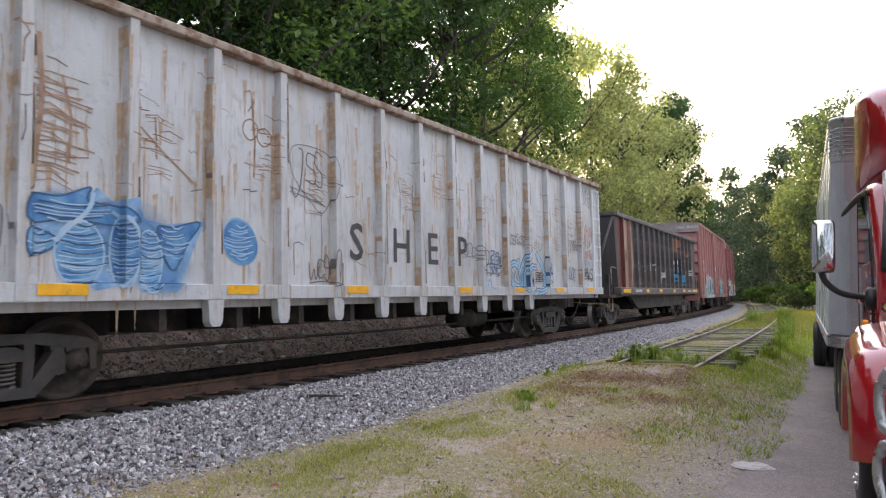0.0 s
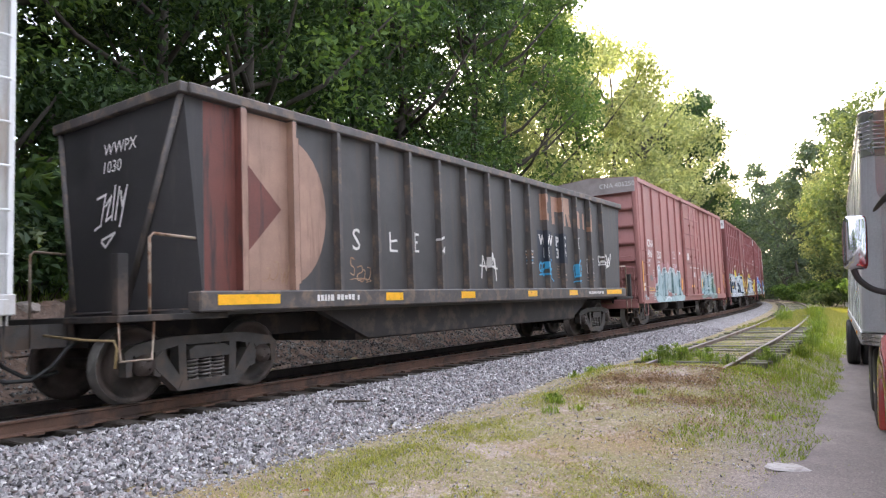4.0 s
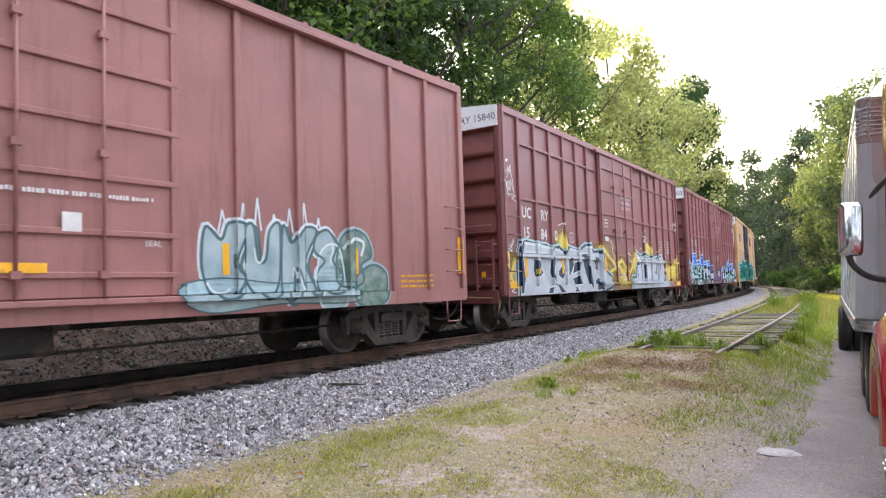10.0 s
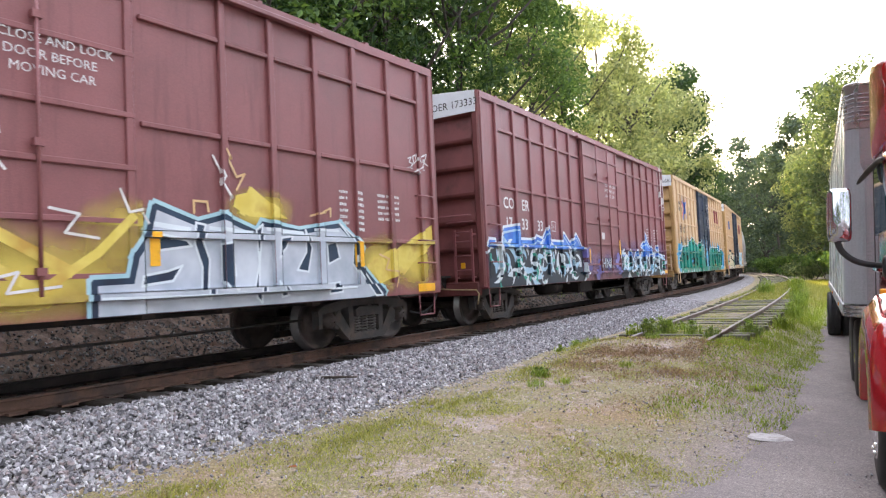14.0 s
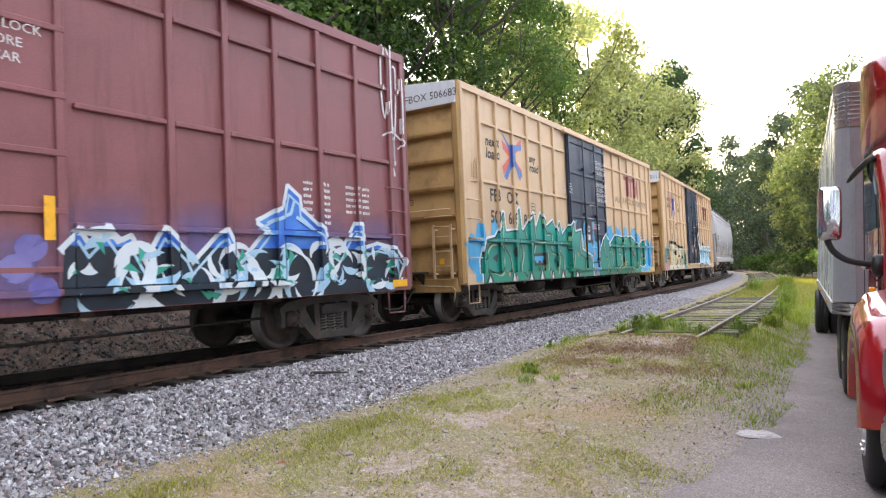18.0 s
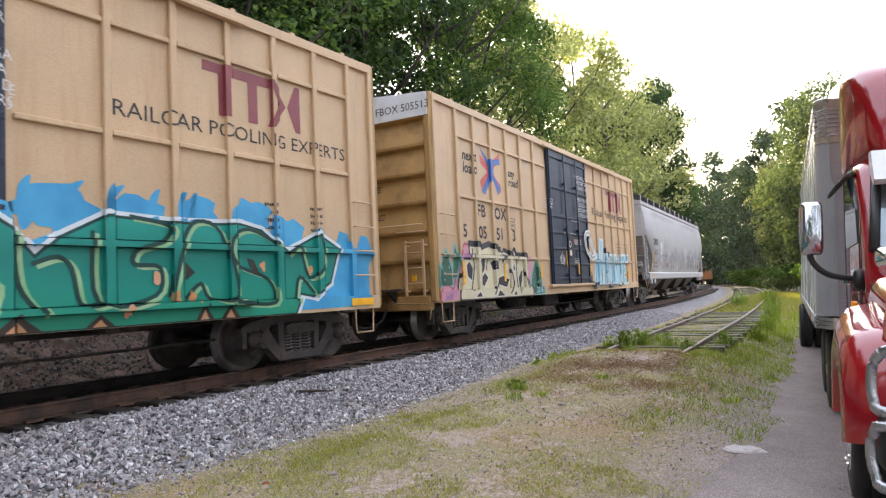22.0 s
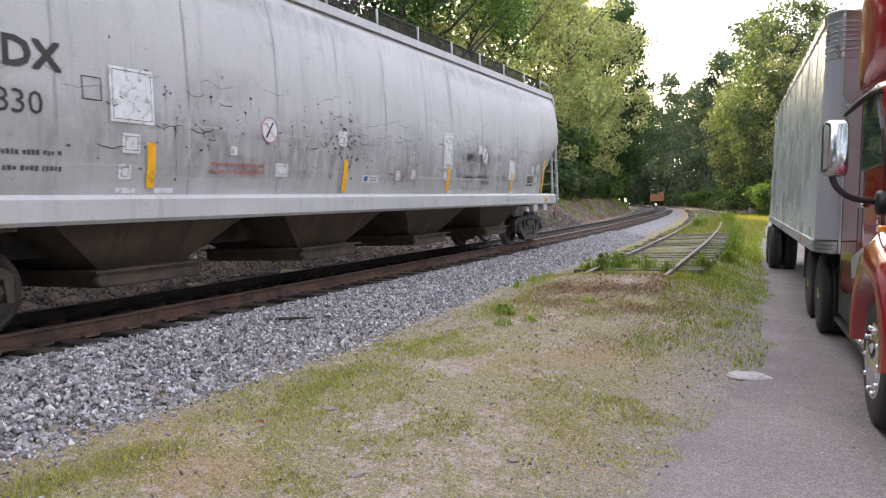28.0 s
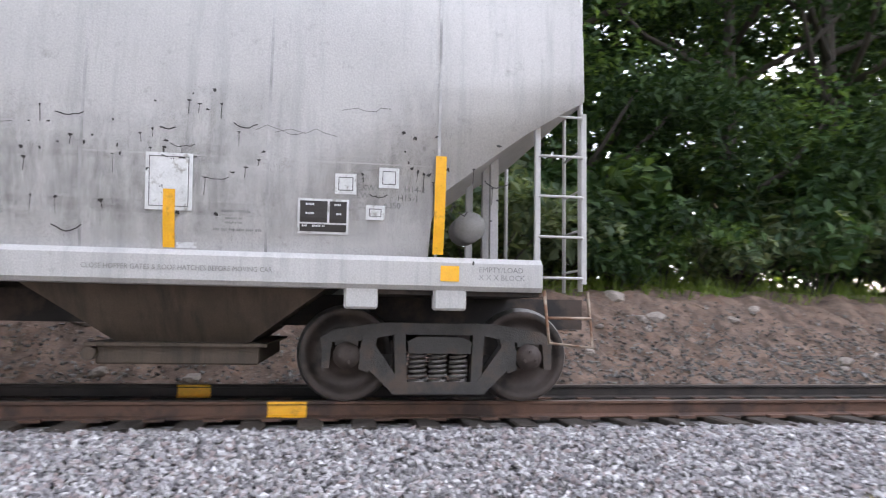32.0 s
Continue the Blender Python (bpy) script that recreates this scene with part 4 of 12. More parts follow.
def glyphs(text, size, spacing=1.0):
    """The triangles of a line of lettering in the built-in font, from its left foot."""
    cu = bpy.data.curves.new("lettering", "FONT")
    cu.body, cu.size, cu.space_character, cu.resolution_u = text, size, spacing, 2
    ob = new("lettering", cu)
    dg = bpy.context.evaluated_depsgraph_get()
    me = ob.evaluated_get(dg).to_mesh()
    me.calc_loop_triangles()
    co = [v.co for v in me.vertices]
    tris = [[(co[i].x, co[i].y) for i in t.vertices] for t in me.loop_triangles]
    ob.evaluated_get(dg).to_mesh_clear()
    bpy.data.objects.remove(ob)
    bpy.data.curves.remove(cu)
    return tris


def letter(car, side, text, y, z, height, material, wide=1.0, name="lettering", lift=0.004, bold=0.0, label="", slant=0.0):
    """Lettering whose left foot is at (y, z); height of its capitals in metres."""
    k = height / 0.72
    polys = []
    tris = glyphs(text, 1.0)
    for dx, dz in (((0, 0),) if not bold else ((0, 0), (bold, 0), (0, bold), (bold, bold))):
        polys += [[(y + (p[0] * wide + slant * p[1]) * k + dx, z + p[1] * k + dz) for p in t] for t in tris]
    return decal(car, side, polys, material, lift, name, label)


def bars(car, side, y, z, rows, width, h, gap, material, seed=0, name="small_print", lift=0.004):
    """Unreadable small print: rows of short bars."""
    r = random.Random(seed)
    polys = []
    for i in range(rows):
        x, zz = 0.0, z - i * (h + gap)
        left = r.randrange(3, 8)
        while x < width - 0.3 * h:
            # one short bar for each character, with gaps between words
            w = min(r.uniform(0.45, 0.75) * h, width - x)
            lo, hi = zz + h * r.choice((0, 0, 0, 0.15)), zz + h * r.choice((1, 1, 1, 0.85))
            polys.append([(y + x, lo), (y + x + w, lo), (y + x + w, hi), (y + x, hi)])
            left -= 1
            x += w + h * (0.22 if left else 0.75)
            left = left or r.randrange(3, 8)
    return decal(car, side, polys, material, lift, name)


def patch_of(car, side, y0, y1, z0, z1, material, lift=0.005, name="reflector", label=""):
    return decal(car, side, [[(y0, z0), (y1, z0), (y1, z1), (y0, z1)]], material, lift, name, label)


def frame_of(car, side, y0, y1, z0, z1, w, material, name="stencil_box", lift=0.005):
    q = lambda a_, b_, c_, d_: [(a_, c_), (b_, c_), (b_, d_), (a_, d_)]
    return decal(car, side, [q(y0, y1, z0, z0 + w), q(y0, y1, z1 - w, z1), q(y0, y0 + w, z0 + w, z1 - w), q(y1 - w, y1, z0 + w, z1 - w)], material, lift, name)


def ribbon(pts, w):
    """A brush stroke: quads along points."""
    out = []
    for (ay, az), (by, bz) in zip(pts, pts[1:]):
        dy, dz = by - ay, bz - az
        ln = math.hypot(dy, dz) or 1e-6
        ny, nz = -dz / ln * w / 2, dy / ln * w / 2
        ey, ez = dy / ln * w * 0.35, dz / ln * w * 0.35
        out.append([(ay - ey + ny, az - ez + nz), (ay - ey - ny, az - ez - nz), (by + ey - ny, bz + ez - nz), (by + ey + ny, bz + ez + nz)])
    return out


STROKES = [[(0.5, 1.0), (0.1, 0.75), (0.1, 0.3), (0.5, 0.0), (0.9, 0.3), (0.85, 0.8), (0.45, 1.02)], [(0.55, 1.1), (0.45, 0.5), (0.5, 0.0)],
           [(0.9, 0.9), (0.3, 1.0), (0.2, 0.6), (0.8, 0.4), (0.7, 0.0), (0.1, 0.1)], [(0.0, 0.0), (0.1, 0.8), (0.5, 0.9), (0.8, 0.6), (0.8, -0.1)],
           [(0.1, 0.5), (0.9, 0.55), (0.6, 1.0), (0.1, 0.6), (0.3, 0.05), (0.9, 0.15)], [(0.2, 1.0), (0.6, 0.9), (0.5, 0.2), (0.1, -0.1), (-0.3, 0.1)],
           [(0.0, 0.9), (0.35, 0.05), (0.6, 0.7), (0.9, 0.0), (1.2, 1.1)], [(0.9, 0.8), (0.2, 0.9), (0.05, 0.3), (0.5, 0.0), (0.95, 0.2)]]


def scribble(y0, y1, z0, z1, seed, loops=5, w=0.03):
    """A spray-can tag that cannot be read: a row of quick curved strokes, and an underline."""
    r = random.Random(seed)
    H, W = z1 - z0, (y1 - y0) / loops
    out = []
    for i in range(loops):
        sx, sz, oz, lean = W * r.uniform(0.9, 1.5), H * r.uniform(0.5, 0.95), H * r.uniform(0, 0.3), r.uniform(-0.1, 0.3) * W
        fl = r.random() < 0.4
        pts = [(y0 + W * i + sx * ((1 - u) if fl else u) + lean * v, z0 + oz + sz * v) for u, v in r.choice(STROKES)]
        out += ribbon(smooth(pts, False, 3), w)
    if loops > 3:
        z = z0 + H * r.uniform(-0.05, 0.1)
        out += ribbon(smooth([(y0, z), (y0 + 2 * W, z + H * 0.06), (y1, z - H * 0.04), (y1 - W, z - H * 0.12)], False, 3), w * 0.8)
    return out


def blob(cy, cz, ry, rz, seed, n=14, rough=0.22):
    """Triangles of an uneven rounded patch."""
    r = random.Random(seed)
    ring = []
    for k in range(n):
        a_ = 2 * math.pi * k / n
        f = 1 + r.uniform(-rough, rough)
        ring.append((cy + ry * f * math.cos(a_), cz + rz * f * math.sin(a_)))
    return [[(cy, cz), ring[k], ring[(k + 1) % n]] for k in range(n)]


def smooth(pts, closed=True, k=5):
    """A curve drawn smoothly through points."""
    n = len(pts)
    out = []
    for i in range(n if closed else n - 1):
        p = [pts[(i + j) % n] if closed else pts[min(max(i + j, 0), n - 1)] for j in (-1, 0, 1, 2)]
        for s in range(k):
            t = s / k
            out.append(tuple(0.5 * (2 * p[1][c] + (p[2][c] - p[0][c]) * t + (2 * p[0][c] - 5 * p[1][c] + 4 * p[2][c] - p[3][c]) * t * t
                                    + (3 * p[1][c] - p[0][c] - 3 * p[2][c] + p[3][c]) * t ** 3) for c in (0, 1)))
    return out if closed else out + [tuple(pts[-1])]


def filled(ring):
    """Triangles that fill a closed outline."""
    tris = geometry.tessellate_polygon([[Vector((p[0], p[1], 0)) for p in ring]])
    return [[ring[i] for i in t] for t in tris]


def outlined(car, side, rings, fill, edge, glow=None, w=0.05, shade=None):
    """Rounded shapes sprayed in, then drawn round with a line."""
    closed = [r_ + [r_[0]] for r_ in rings]
    if glow:
        for r_ in closed:
            decal(car, side, ribbon(r_, w * 2.8), glow, 0.0065, "spray_glow")
    if shade:
        for r_ in closed:
            decal(car, side, shift(ribbon(r_, w * 1.3), 0.06, -0.045), shade, 0.0095, "spray_shade")
    for r_ in rings:
        decal(car, side, filled(r_), fill, 0.013, "spray_fill")
    for r_ in closed:
        decal(car, side, ribbon(r_, w), edge, 0.017, "spray_outline")


def hatch(cy, cz, ry, rz, seed, n=18, w=0.012, sag=0.03):
    """Quick level strokes inside an oval, of uneven length."""
    r = random.Random(seed)
    out = []
    for i in range(n):
        z = cz - rz + 2 * rz * (i + 0.5) / n + r.uniform(-0.012, 0.012)
        half = ry * math.sqrt(max(0, 1 - ((z - cz) / rz) ** 2)) * r.uniform(0.75, 1.0)
        o = r.uniform(-0.06, 0.06)
        out += ribbon([(cy - half + o, z + r.uniform(-0.01, 0.01)), (cy - half * 0.3 + o, z - sag), (cy + half * 0.4 + o, z - sag * 0.8), (cy + half + o, z + 0.01)], w * r.uniform(0.7, 1.4))
    return out


def shift(polys, dy, dz):
    return [[(y + dy, z + dz) for y, z in p] for p in polys]


def spray(name, cols, scale=2.0, rough=0.45):
    """Aerosol paint that fades from one colour to the next."""
    m = bpy.data.materials.new(name)
    m.use_nodes = True
    n, l = m.node_tree.nodes, m.node_tree.links
    b = n["Principled BSDF"]
    tc = n.new("ShaderNodeTexCoord").outputs["Object"]
    k = max(1, len(cols) - 1)
    src = noise_node(n, l, tc, scale, 3)
    col = ramp_node(n, l, src, [(0.32 + 0.36 * i / k, c) for i, c in enumerate(cols)]) if len(cols) > 1 else None
    fine = noise_node(n, l, tc, 25, 4)
    if col is None:
        col = ramp_node(n, l, fine, [(0.3, tuple(v * 0.85 for v in cols[0])), (0.7, cols[0])])
    l.new(col, b.inputs["Base Color"])
    b.inputs["Roughness"].default_value = rough
    return m


def fade(name, z0, z1, cols, scale=3.0):
    """Aerosol paint that changes colour with height."""
    m = bpy.data.materials.new(name)
    m.use_nodes = True
    n, l = m.node_tree.nodes, m.node_tree.links
    tc = n.new("ShaderNodeTexCoord").outputs["Object"]
    sx = n.new("ShaderNodeSeparateXYZ")
    l.new(tc, sx.inputs[0])
    wob = n.new("ShaderNodeMath")
    wob.operation = "MULTIPLY_ADD"
    wob.inputs[1].default_value = 0.5 * (z1 - z0)
    l.new(noise_node(n, l, tc, scale, 4), wob.inputs[0])
    l.new(sx.outputs[2], wob.inputs[2])
    mr = n.new("ShaderNodeMapRange")
    mr.inputs[1].default_value, mr.inputs[2].default_value = z0 + 0.25 * (z1 - z0), z1 + 0.25 * (z1 - z0)
    l.new(wob.outputs[0], mr.inputs[0])
    k = len(cols) - 1
    l.new(ramp_node(n, l, mr.outputs[0], [(i / k, c) for i, c in enumerate(cols)]), n["Principled BSDF"].inputs["Base Color"])
    n["Principled BSDF"].inputs["Roughness"].default_value = 0.45
    return m


def soft_cloud(car, side, cy, cz, ry, rz, colour, amount=0.9, lift=0.003):
    """A drift of spray, thick in its middle and thinning to nothing."""
    m = bpy.data.materials.new("spray_drift")
    m.use_nodes = True
    n, l = m.node_tree.nodes, m.node_tree.links
    b = n["Principled BSDF"]
    b.inputs["Base Color"].default_value, b.inputs["Roughness"].default_value = (*colour, 1), 0.5
    tc = n.new("ShaderNodeTexCoord").outputs["Object"]
    mp = n.new("ShaderNodeMapping")
    mp.vector_type = "TEXTURE"
    mp.inputs["Location"].default_value = (0, cy, cz)
    mp.inputs["Scale"].default_value = (1e4, ry, rz)
    l.new(tc, mp.inputs[0])
    ln = n.new("ShaderNodeVectorMath")
    ln.operation = "LENGTH"
    l.new(mp.outputs[0], ln.inputs[0])
    wob = n.new("ShaderNodeMath")
    wob.operation = "MULTIPLY_ADD"
    wob.inputs[1].default_value = 0.5
    l.new(noise_node(n, l, tc, 3.0, 6), wob.inputs[0])
    l.new(ln.outputs["Value"], wob.inputs[2])
    mr = n.new("ShaderNodeMapRange")
    mr.inputs[1].default_value, mr.inputs[2].default_value, mr.inputs[3].default_value, mr.inputs[4].default_value = 0.45, 1.2, amount, 0.0
    l.new(wob.outputs[0], mr.inputs[0])
    l.new(mr.outputs[0], b.inputs["Alpha"])
    decal(car, side, [[(cy - ry, cz - rz), (cy + ry, cz - rz), (cy + ry, cz + rz), (cy - ry, cz + rz)]], m, lift, "spray_cloud")


def piece(car, side, slab, darks, fill, dark, line_paint, rim=None, border=0.14, line_w=0.03, rim_w=0.24):
    """A sprayed slab with a heavy border; the gaps between its letters are dark shapes drawn round with a line."""
    inset = (rim_w if rim else border) / 2
    slab = [(y, z - inset if z > 1.3 else z) for y, z in slab]
    ring = slab + [slab[0]]
    if rim:
        decal(car, side, ribbon(ring, rim_w), rim, 0.0062, "spray_glow")
    decal(car, side, ribbon(ring, border), dark, 0.0085, "spray_border")
    decal(car, side, filled(slab), fill, 0.0112, "spray_fill")
    for d in darks:
        decal(car, side, filled(d), dark, 0.0142, "spray_gap")
        decal(car, side, ribbon(d + [d[0]], line_w), line_paint, 0.0172, "spray_outline")


def above(polys, z):
    """The part of flat outlines over a height."""
    return [c for c in (clip(p, 1, z, 9.0) for p in polys) if len(c) > 2]


def crescent(cy, cz, r, a0, a1, w):
    """A curved brush flick, thick in its middle and pointed at its ends."""
    n = 9
    arc = [a0 + (a1 - a0) * k / (n - 1) for k in range(n)]
    out = [(cy + r * math.cos(a_), cz + r * math.sin(a_)) for a_ in arc]
    inn = [(cy + (r - w * math.sin(math.pi * k / (n - 1))) * math.cos(a_), cz + (r - w * math.sin(math.pi * k / (n - 1))) * math.sin(a_)) for k, a_ in enumerate(arc)]
    return [[out[k], out[k + 1], inn[k + 1], inn[k]] for k in range(n - 1)]


def flicks(car, side, y0, y1, z0, z1, n, seed, light, tint):
    """Pale curved flicks and tinted wedges crowded over a dark slab."""
    r = random.Random(seed)
    pale, green = [], []
    for i in range(n):
        y, z, q_ = y0 + (i + r.random()) * (y1 - y0) / n, r.uniform(z0, z1), r.uniform(0.14, 0.40)
        a0 = r.uniform(0, 6.28)
        pale += crescent(y, z, q_, a0, a0 + r.uniform(1.2, 3.0), r.uniform(0.07, 0.17))
        if r.random() < 0.5:
            a1 = a0 + r.uniform(0.3, 0.9)
            green += [[(y, z), (y + 0.6 * q_ * math.cos(a1), z + 0.6 * q_ * math.sin(a1)), (y + 0.75 * q_ * math.cos(a1 + 0.5), z + 0.75 * q_ * math.sin(a1 + 0.5))]]
    decal(car, side, pale, light, 0.0165, "spray_flick")
    decal(car, side, green, tint, 0.0195, "spray_wedge")


# ---- box cars ----
def end_mesh(name, material, z0=0.95, z1=4.98, ribs=7, half=1.42, depth=0.11):
    """A pressed steel end with deep horizontal corrugations; it faces -y."""
    prof = [(0.0, z0)]
    pitch = (z1 - z0) / ribs
    for i in range(ribs):
        z = z0 + i * pitch
        prof += [(0.0, z + pitch * 0.08), (-depth * 0.9, z + pitch * 0.17), (-depth, z + pitch * 0.26), (-depth * 0.8, z + pitch * 0.42), (-0.015, z + pitch * 0.94)]
    prof += [(0.0, z1), (0.06, z1), (0.06, z0)]
    bm = bmesh.new()
    prism(bm, prof, "x", -half, half)
    return to_mesh(name, bm, material)


def roof_mesh(y0, L, material):
    bm = bmesh.new()
    prism(bm, [(-1.58, 4.93), (1.58, 4.93), (1.58, 4.99), (0, 5.13), (-1.58, 4.99)], "y", y0 - 0.03, L + 0.03)
    y = 0.5
    while y < L:
        prism(bm, [(-1.59, 4.985), (1.59, 4.985), (1.59, 5.02), (0, 5.16), (-1.59, 5.02)], "y", y - 0.04, y + 0.04)
        y += 1.12
    return to_mesh("roof", bm, material)


def box_car(name, label, u, L, paint, end_paint, roof_paint, ribs, rails_z, door, door_paint, band=None, bogies=(1.25, 13.2), door_bars=(), group="box cars of the train", iron_paint=None, y0=-0.3):
    car = thing(name, label, "freight car", group)
    iron_paint = iron_paint or paint
    d0, d1 = door
    side = Side(1.54, [(y - 0.055, y + 0.055, 1.60) for y in ribs] + [(d0, d1, 1.655), (y0, y0 + 0.10, 1.60), (L - 0.10, L, 1.60)], [(z - 0.035, z + 0.035, 1.595) for z in rails_z] + [(0.80, 1.02, 1.602), (4.84, 4.98, 1.602)])
    side.foot, side.ends = 0.804, (y0, L)
    bm = bmesh.new()
    box(bm, -1.54, 1.54, y0 + 0.02, L - 0.02, 0.98, 4.95)
    part("body", bm, paint, car)
    bm = bmesh.new()
    for sg in (1, -1):
        box(bm, *sorted((sg * 1.40, sg * 1.60)), y0, L, 0.80, 1.02)
        part("side_sill", bm, paint, car)
        bm = bmesh.new()
        box(bm, *sorted((sg * 1.45, sg * 1.60)), y0, L, 4.84, 4.98)
        part("top_chord", bm, paint, car)
        bm = bmesh.new()
    bm = bmesh.new()
    box(bm, 1.53, 1.60, -0.05, 0.05, 1.02, 4.84, 0.012)
    rib_me = to_mesh("rib", bm, paint)
    for y in list(ribs) + [y0 + 0.05, L - 0.05]:
        part_mesh("rib", rib_me, car, pose(0, y, 0))
        part_mesh("rib", rib_me, car, pose(0, y, 0, 0, 0, 180))
    gaps = sorted(list(ribs) + [d0, d1])
    for z in rails_z:
        for a_, b_ in zip(gaps, gaps[1:]):
            if a_ >= d0 - 0.01 and b_ <= d1 + 0.01 or b_ - a_ < 0.2:
                continue
            bm = bmesh.new()
            box(bm, 1.535, 1.592, a_ + 0.056, b_ - 0.056, z - 0.032, z + 0.032, 0.01)
            part("girt", bm, paint, car)
    part_mesh("roof", roof_mesh(y0, L, roof_paint), car)
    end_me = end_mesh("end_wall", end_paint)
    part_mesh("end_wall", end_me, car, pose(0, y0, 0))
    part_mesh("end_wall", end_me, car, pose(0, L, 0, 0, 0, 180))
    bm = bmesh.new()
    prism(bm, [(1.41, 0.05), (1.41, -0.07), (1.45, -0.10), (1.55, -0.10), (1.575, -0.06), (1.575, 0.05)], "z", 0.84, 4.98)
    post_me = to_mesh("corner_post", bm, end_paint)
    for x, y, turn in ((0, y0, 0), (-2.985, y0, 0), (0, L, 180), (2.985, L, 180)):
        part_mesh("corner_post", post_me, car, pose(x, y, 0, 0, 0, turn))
    if band:
        bm = bmesh.new()
        prism(bm, [(-1.54, 4.52), (1.54, 4.52), (1.54, 4.97), (0, 5.10), (-1.54, 4.97)], "y", y0 - 0.125, y0 - 0.105)
        part("height_band", bm, band, car, "white painted band")
    # sliding door with its bars and tracks
    door_ob = None
    bm = bmesh.new()
    box(bm, 1.56, 1.62, d0 + 0.04, d1 - 0.04, 1.06, 4.80, 0.01)
    door_ob = part("door", bm, door_paint, car)
    for z in (1.25, 1.85, 2.45, 3.05, 3.75, 4.4) if not door_bars else door_bars:
        bm = bmesh.new()
        box(bm, 1.615, 1.66, d0 + 0.06, d1 - 0.06, z - 0.035, z + 0.035, 0.01)
        part("door_rib", bm, door_paint, door_ob)
    for f in (0.02, 0.34, 0.66, 0.98):
        y = d0 + 0.06 + (d1 - d0 - 0.12) * f
        bm = bmesh.new()
        if f in (0.34, 0.66):
            rod(bm, [(1.69, y, 1.05), (1.69, y, 4.78)], 0.022, 6)
            for z in (1.3, 2.6, 3.9):
                box(bm, 1.64, 1.72, y - 0.05, y + 0.05, z - 0.04, z + 0.04)
            part("locking_bar", bm, door_paint, door_ob)
        else:
            box(bm, 1.61, 1.655, y - 0.045, y + 0.045, 1.06, 4.80, 0.01)
            part("door_rib", bm, door_paint, door_ob)
    bm = bmesh.new()
    box(bm, 1.58, 1.70, d0 - 0.25, min(d1 + 3.0, L - 0.4), 0.98, 1.05, 0.01)
    part("door_track", bm, paint, car)
    side.boxes.append((d0 - 0.25, min(d1 + 3.0, L - 0.4), 0.98, 1.05, 1.702))
    bm = bmesh.new()
    box(bm, 1.58, 1.68, d0 - 0.25, min(d1 + 3.0, L - 0.4), 4.80, 4.87, 0.01)
    part("door_track", bm, paint, car)
    # far side door
    bm = bmesh.new()
    box(bm, -1.64, -1.55, L - d1, L - d0, 1.06, 4.80, 0.01)
    part("door", bm, door_paint, car)
    # under the floor
    bm = bmesh.new()
    box(bm, -0.32, 0.32, -0.3, L + 0.3, 0.68, 0.98)
    part("centre_sill", bm, M_UNDER, car)
    bm = bmesh.new()
    box(bm, -1.42, 1.42, -0.08, 0.08, 0.74, 0.979)
    beam = to_mesh("crossbearer", bm, M_UNDER)
    for y in (2.9, 4.6, 5.6, 7.2, 8.9, 10.0, 11.6):
        part_mesh("crossbearer", beam, car, pose(0, y, 0))
    bm = bmesh.new()
    box(bm, 0.5, 1.1, 6.2, 7.3, 0.45, 0.85, 0.05)
    part("brake_valve", bm, M_UNDER, car)
    bm = bmesh.new()
    lathe(bm, [(4.2, 0.02), (4.21, 0.2), (5.3, 0.2), (5.31, 0.02)], "y", 14, 0, (0.75, 0, 0.68))
    part("air_reservoir", bm, M_UNDER, car)
    bm = bmesh.new()
    rod(bm, [(0.95, 2.4, 0.5), (0.95, 6.3, 0.46), (0.9, 11.8, 0.5)], 0.02, 5)
    part("brake_rod", bm, M_UNDER, car)
    running_gear(car, L, *bogies)
    # ladders, steps, brake gear
    irons(car, y0 + 0.12, y0 + 0.60, (1.35, 1.75, 2.15, 2.55), iron_paint)
    irons(car, L - 0.62, L - 0.16, (1.35, 1.75, 2.15, 2.55), iron_paint)
    stirrup(car, y0 + 0.10, y0 + 0.55, 0.84, iron_paint)
    stirrup(car, L - 0.6, L - 0.15, 0.84, iron_paint)
    bm = bmesh.new()
    for x in (0.95, 1.36):
        box(bm, x - 0.025, x + 0.025, y0 - 0.22, y0 - 0.19, 0.95, 2.05)
        for z in (1.05, 1.95):
            box(bm, x - 0.02, x + 0.02, y0 - 0.20, y0 - 0.04, z - 0.02, z + 0.02)
    for z in (1.2, 1.5, 1.8, 2.0):
        rod(bm, [(0.95, y0 - 0.205, z), (1.36, y0 - 0.205, z)], 0.014, 5)
    part("end_ladder", bm, iron_paint, car)
    for x0, x1, z in ((-1.3, 1.3, 2.36), (0.70, 1.36, 2.22)):
        bm = bmesh.new()
        rod(bm, [(x0, y0 - 0.06, z), (x0 + 0.03, y0 - 0.17, z), (x1 - 0.03, y0 - 0.17, z), (x1, y0 - 0.06, z)], 0.014, 5)
        part("end_rail", bm, iron_paint, car)
    bm = bmesh.new()
    box(bm, -1.25, 0.75, y0 - 0.46, y0 - 0.08, 1.06, 1.10)
    for x in (-1.1, -0.3, 0.6):
        prism(bm, [(y0 - 0.40, 1.06), (y0 - 0.08, 1.06), (y0 - 0.08, 0.82)], "x", x - 0.02, x + 0.02)
    part("end_platform", bm, M_UNDER, car)
    bm = bmesh.new()
    box(bm, -1.42, 1.42, y0 - 0.10, y0 + 0.05, 0.66, 0.95, 0.02)
    part("end_sill", bm, end_paint, car)
    # hand brake: gear box and spoked wheel on the front end
    bm = bmesh.new()
    rod(bm, [(-0.95 + 0.27 * math.cos(k * 0.3927), y0 - 0.36, 1.95 + 0.27 * math.sin(k * 0.3927)) for k in range(17)], 0.018, 6)
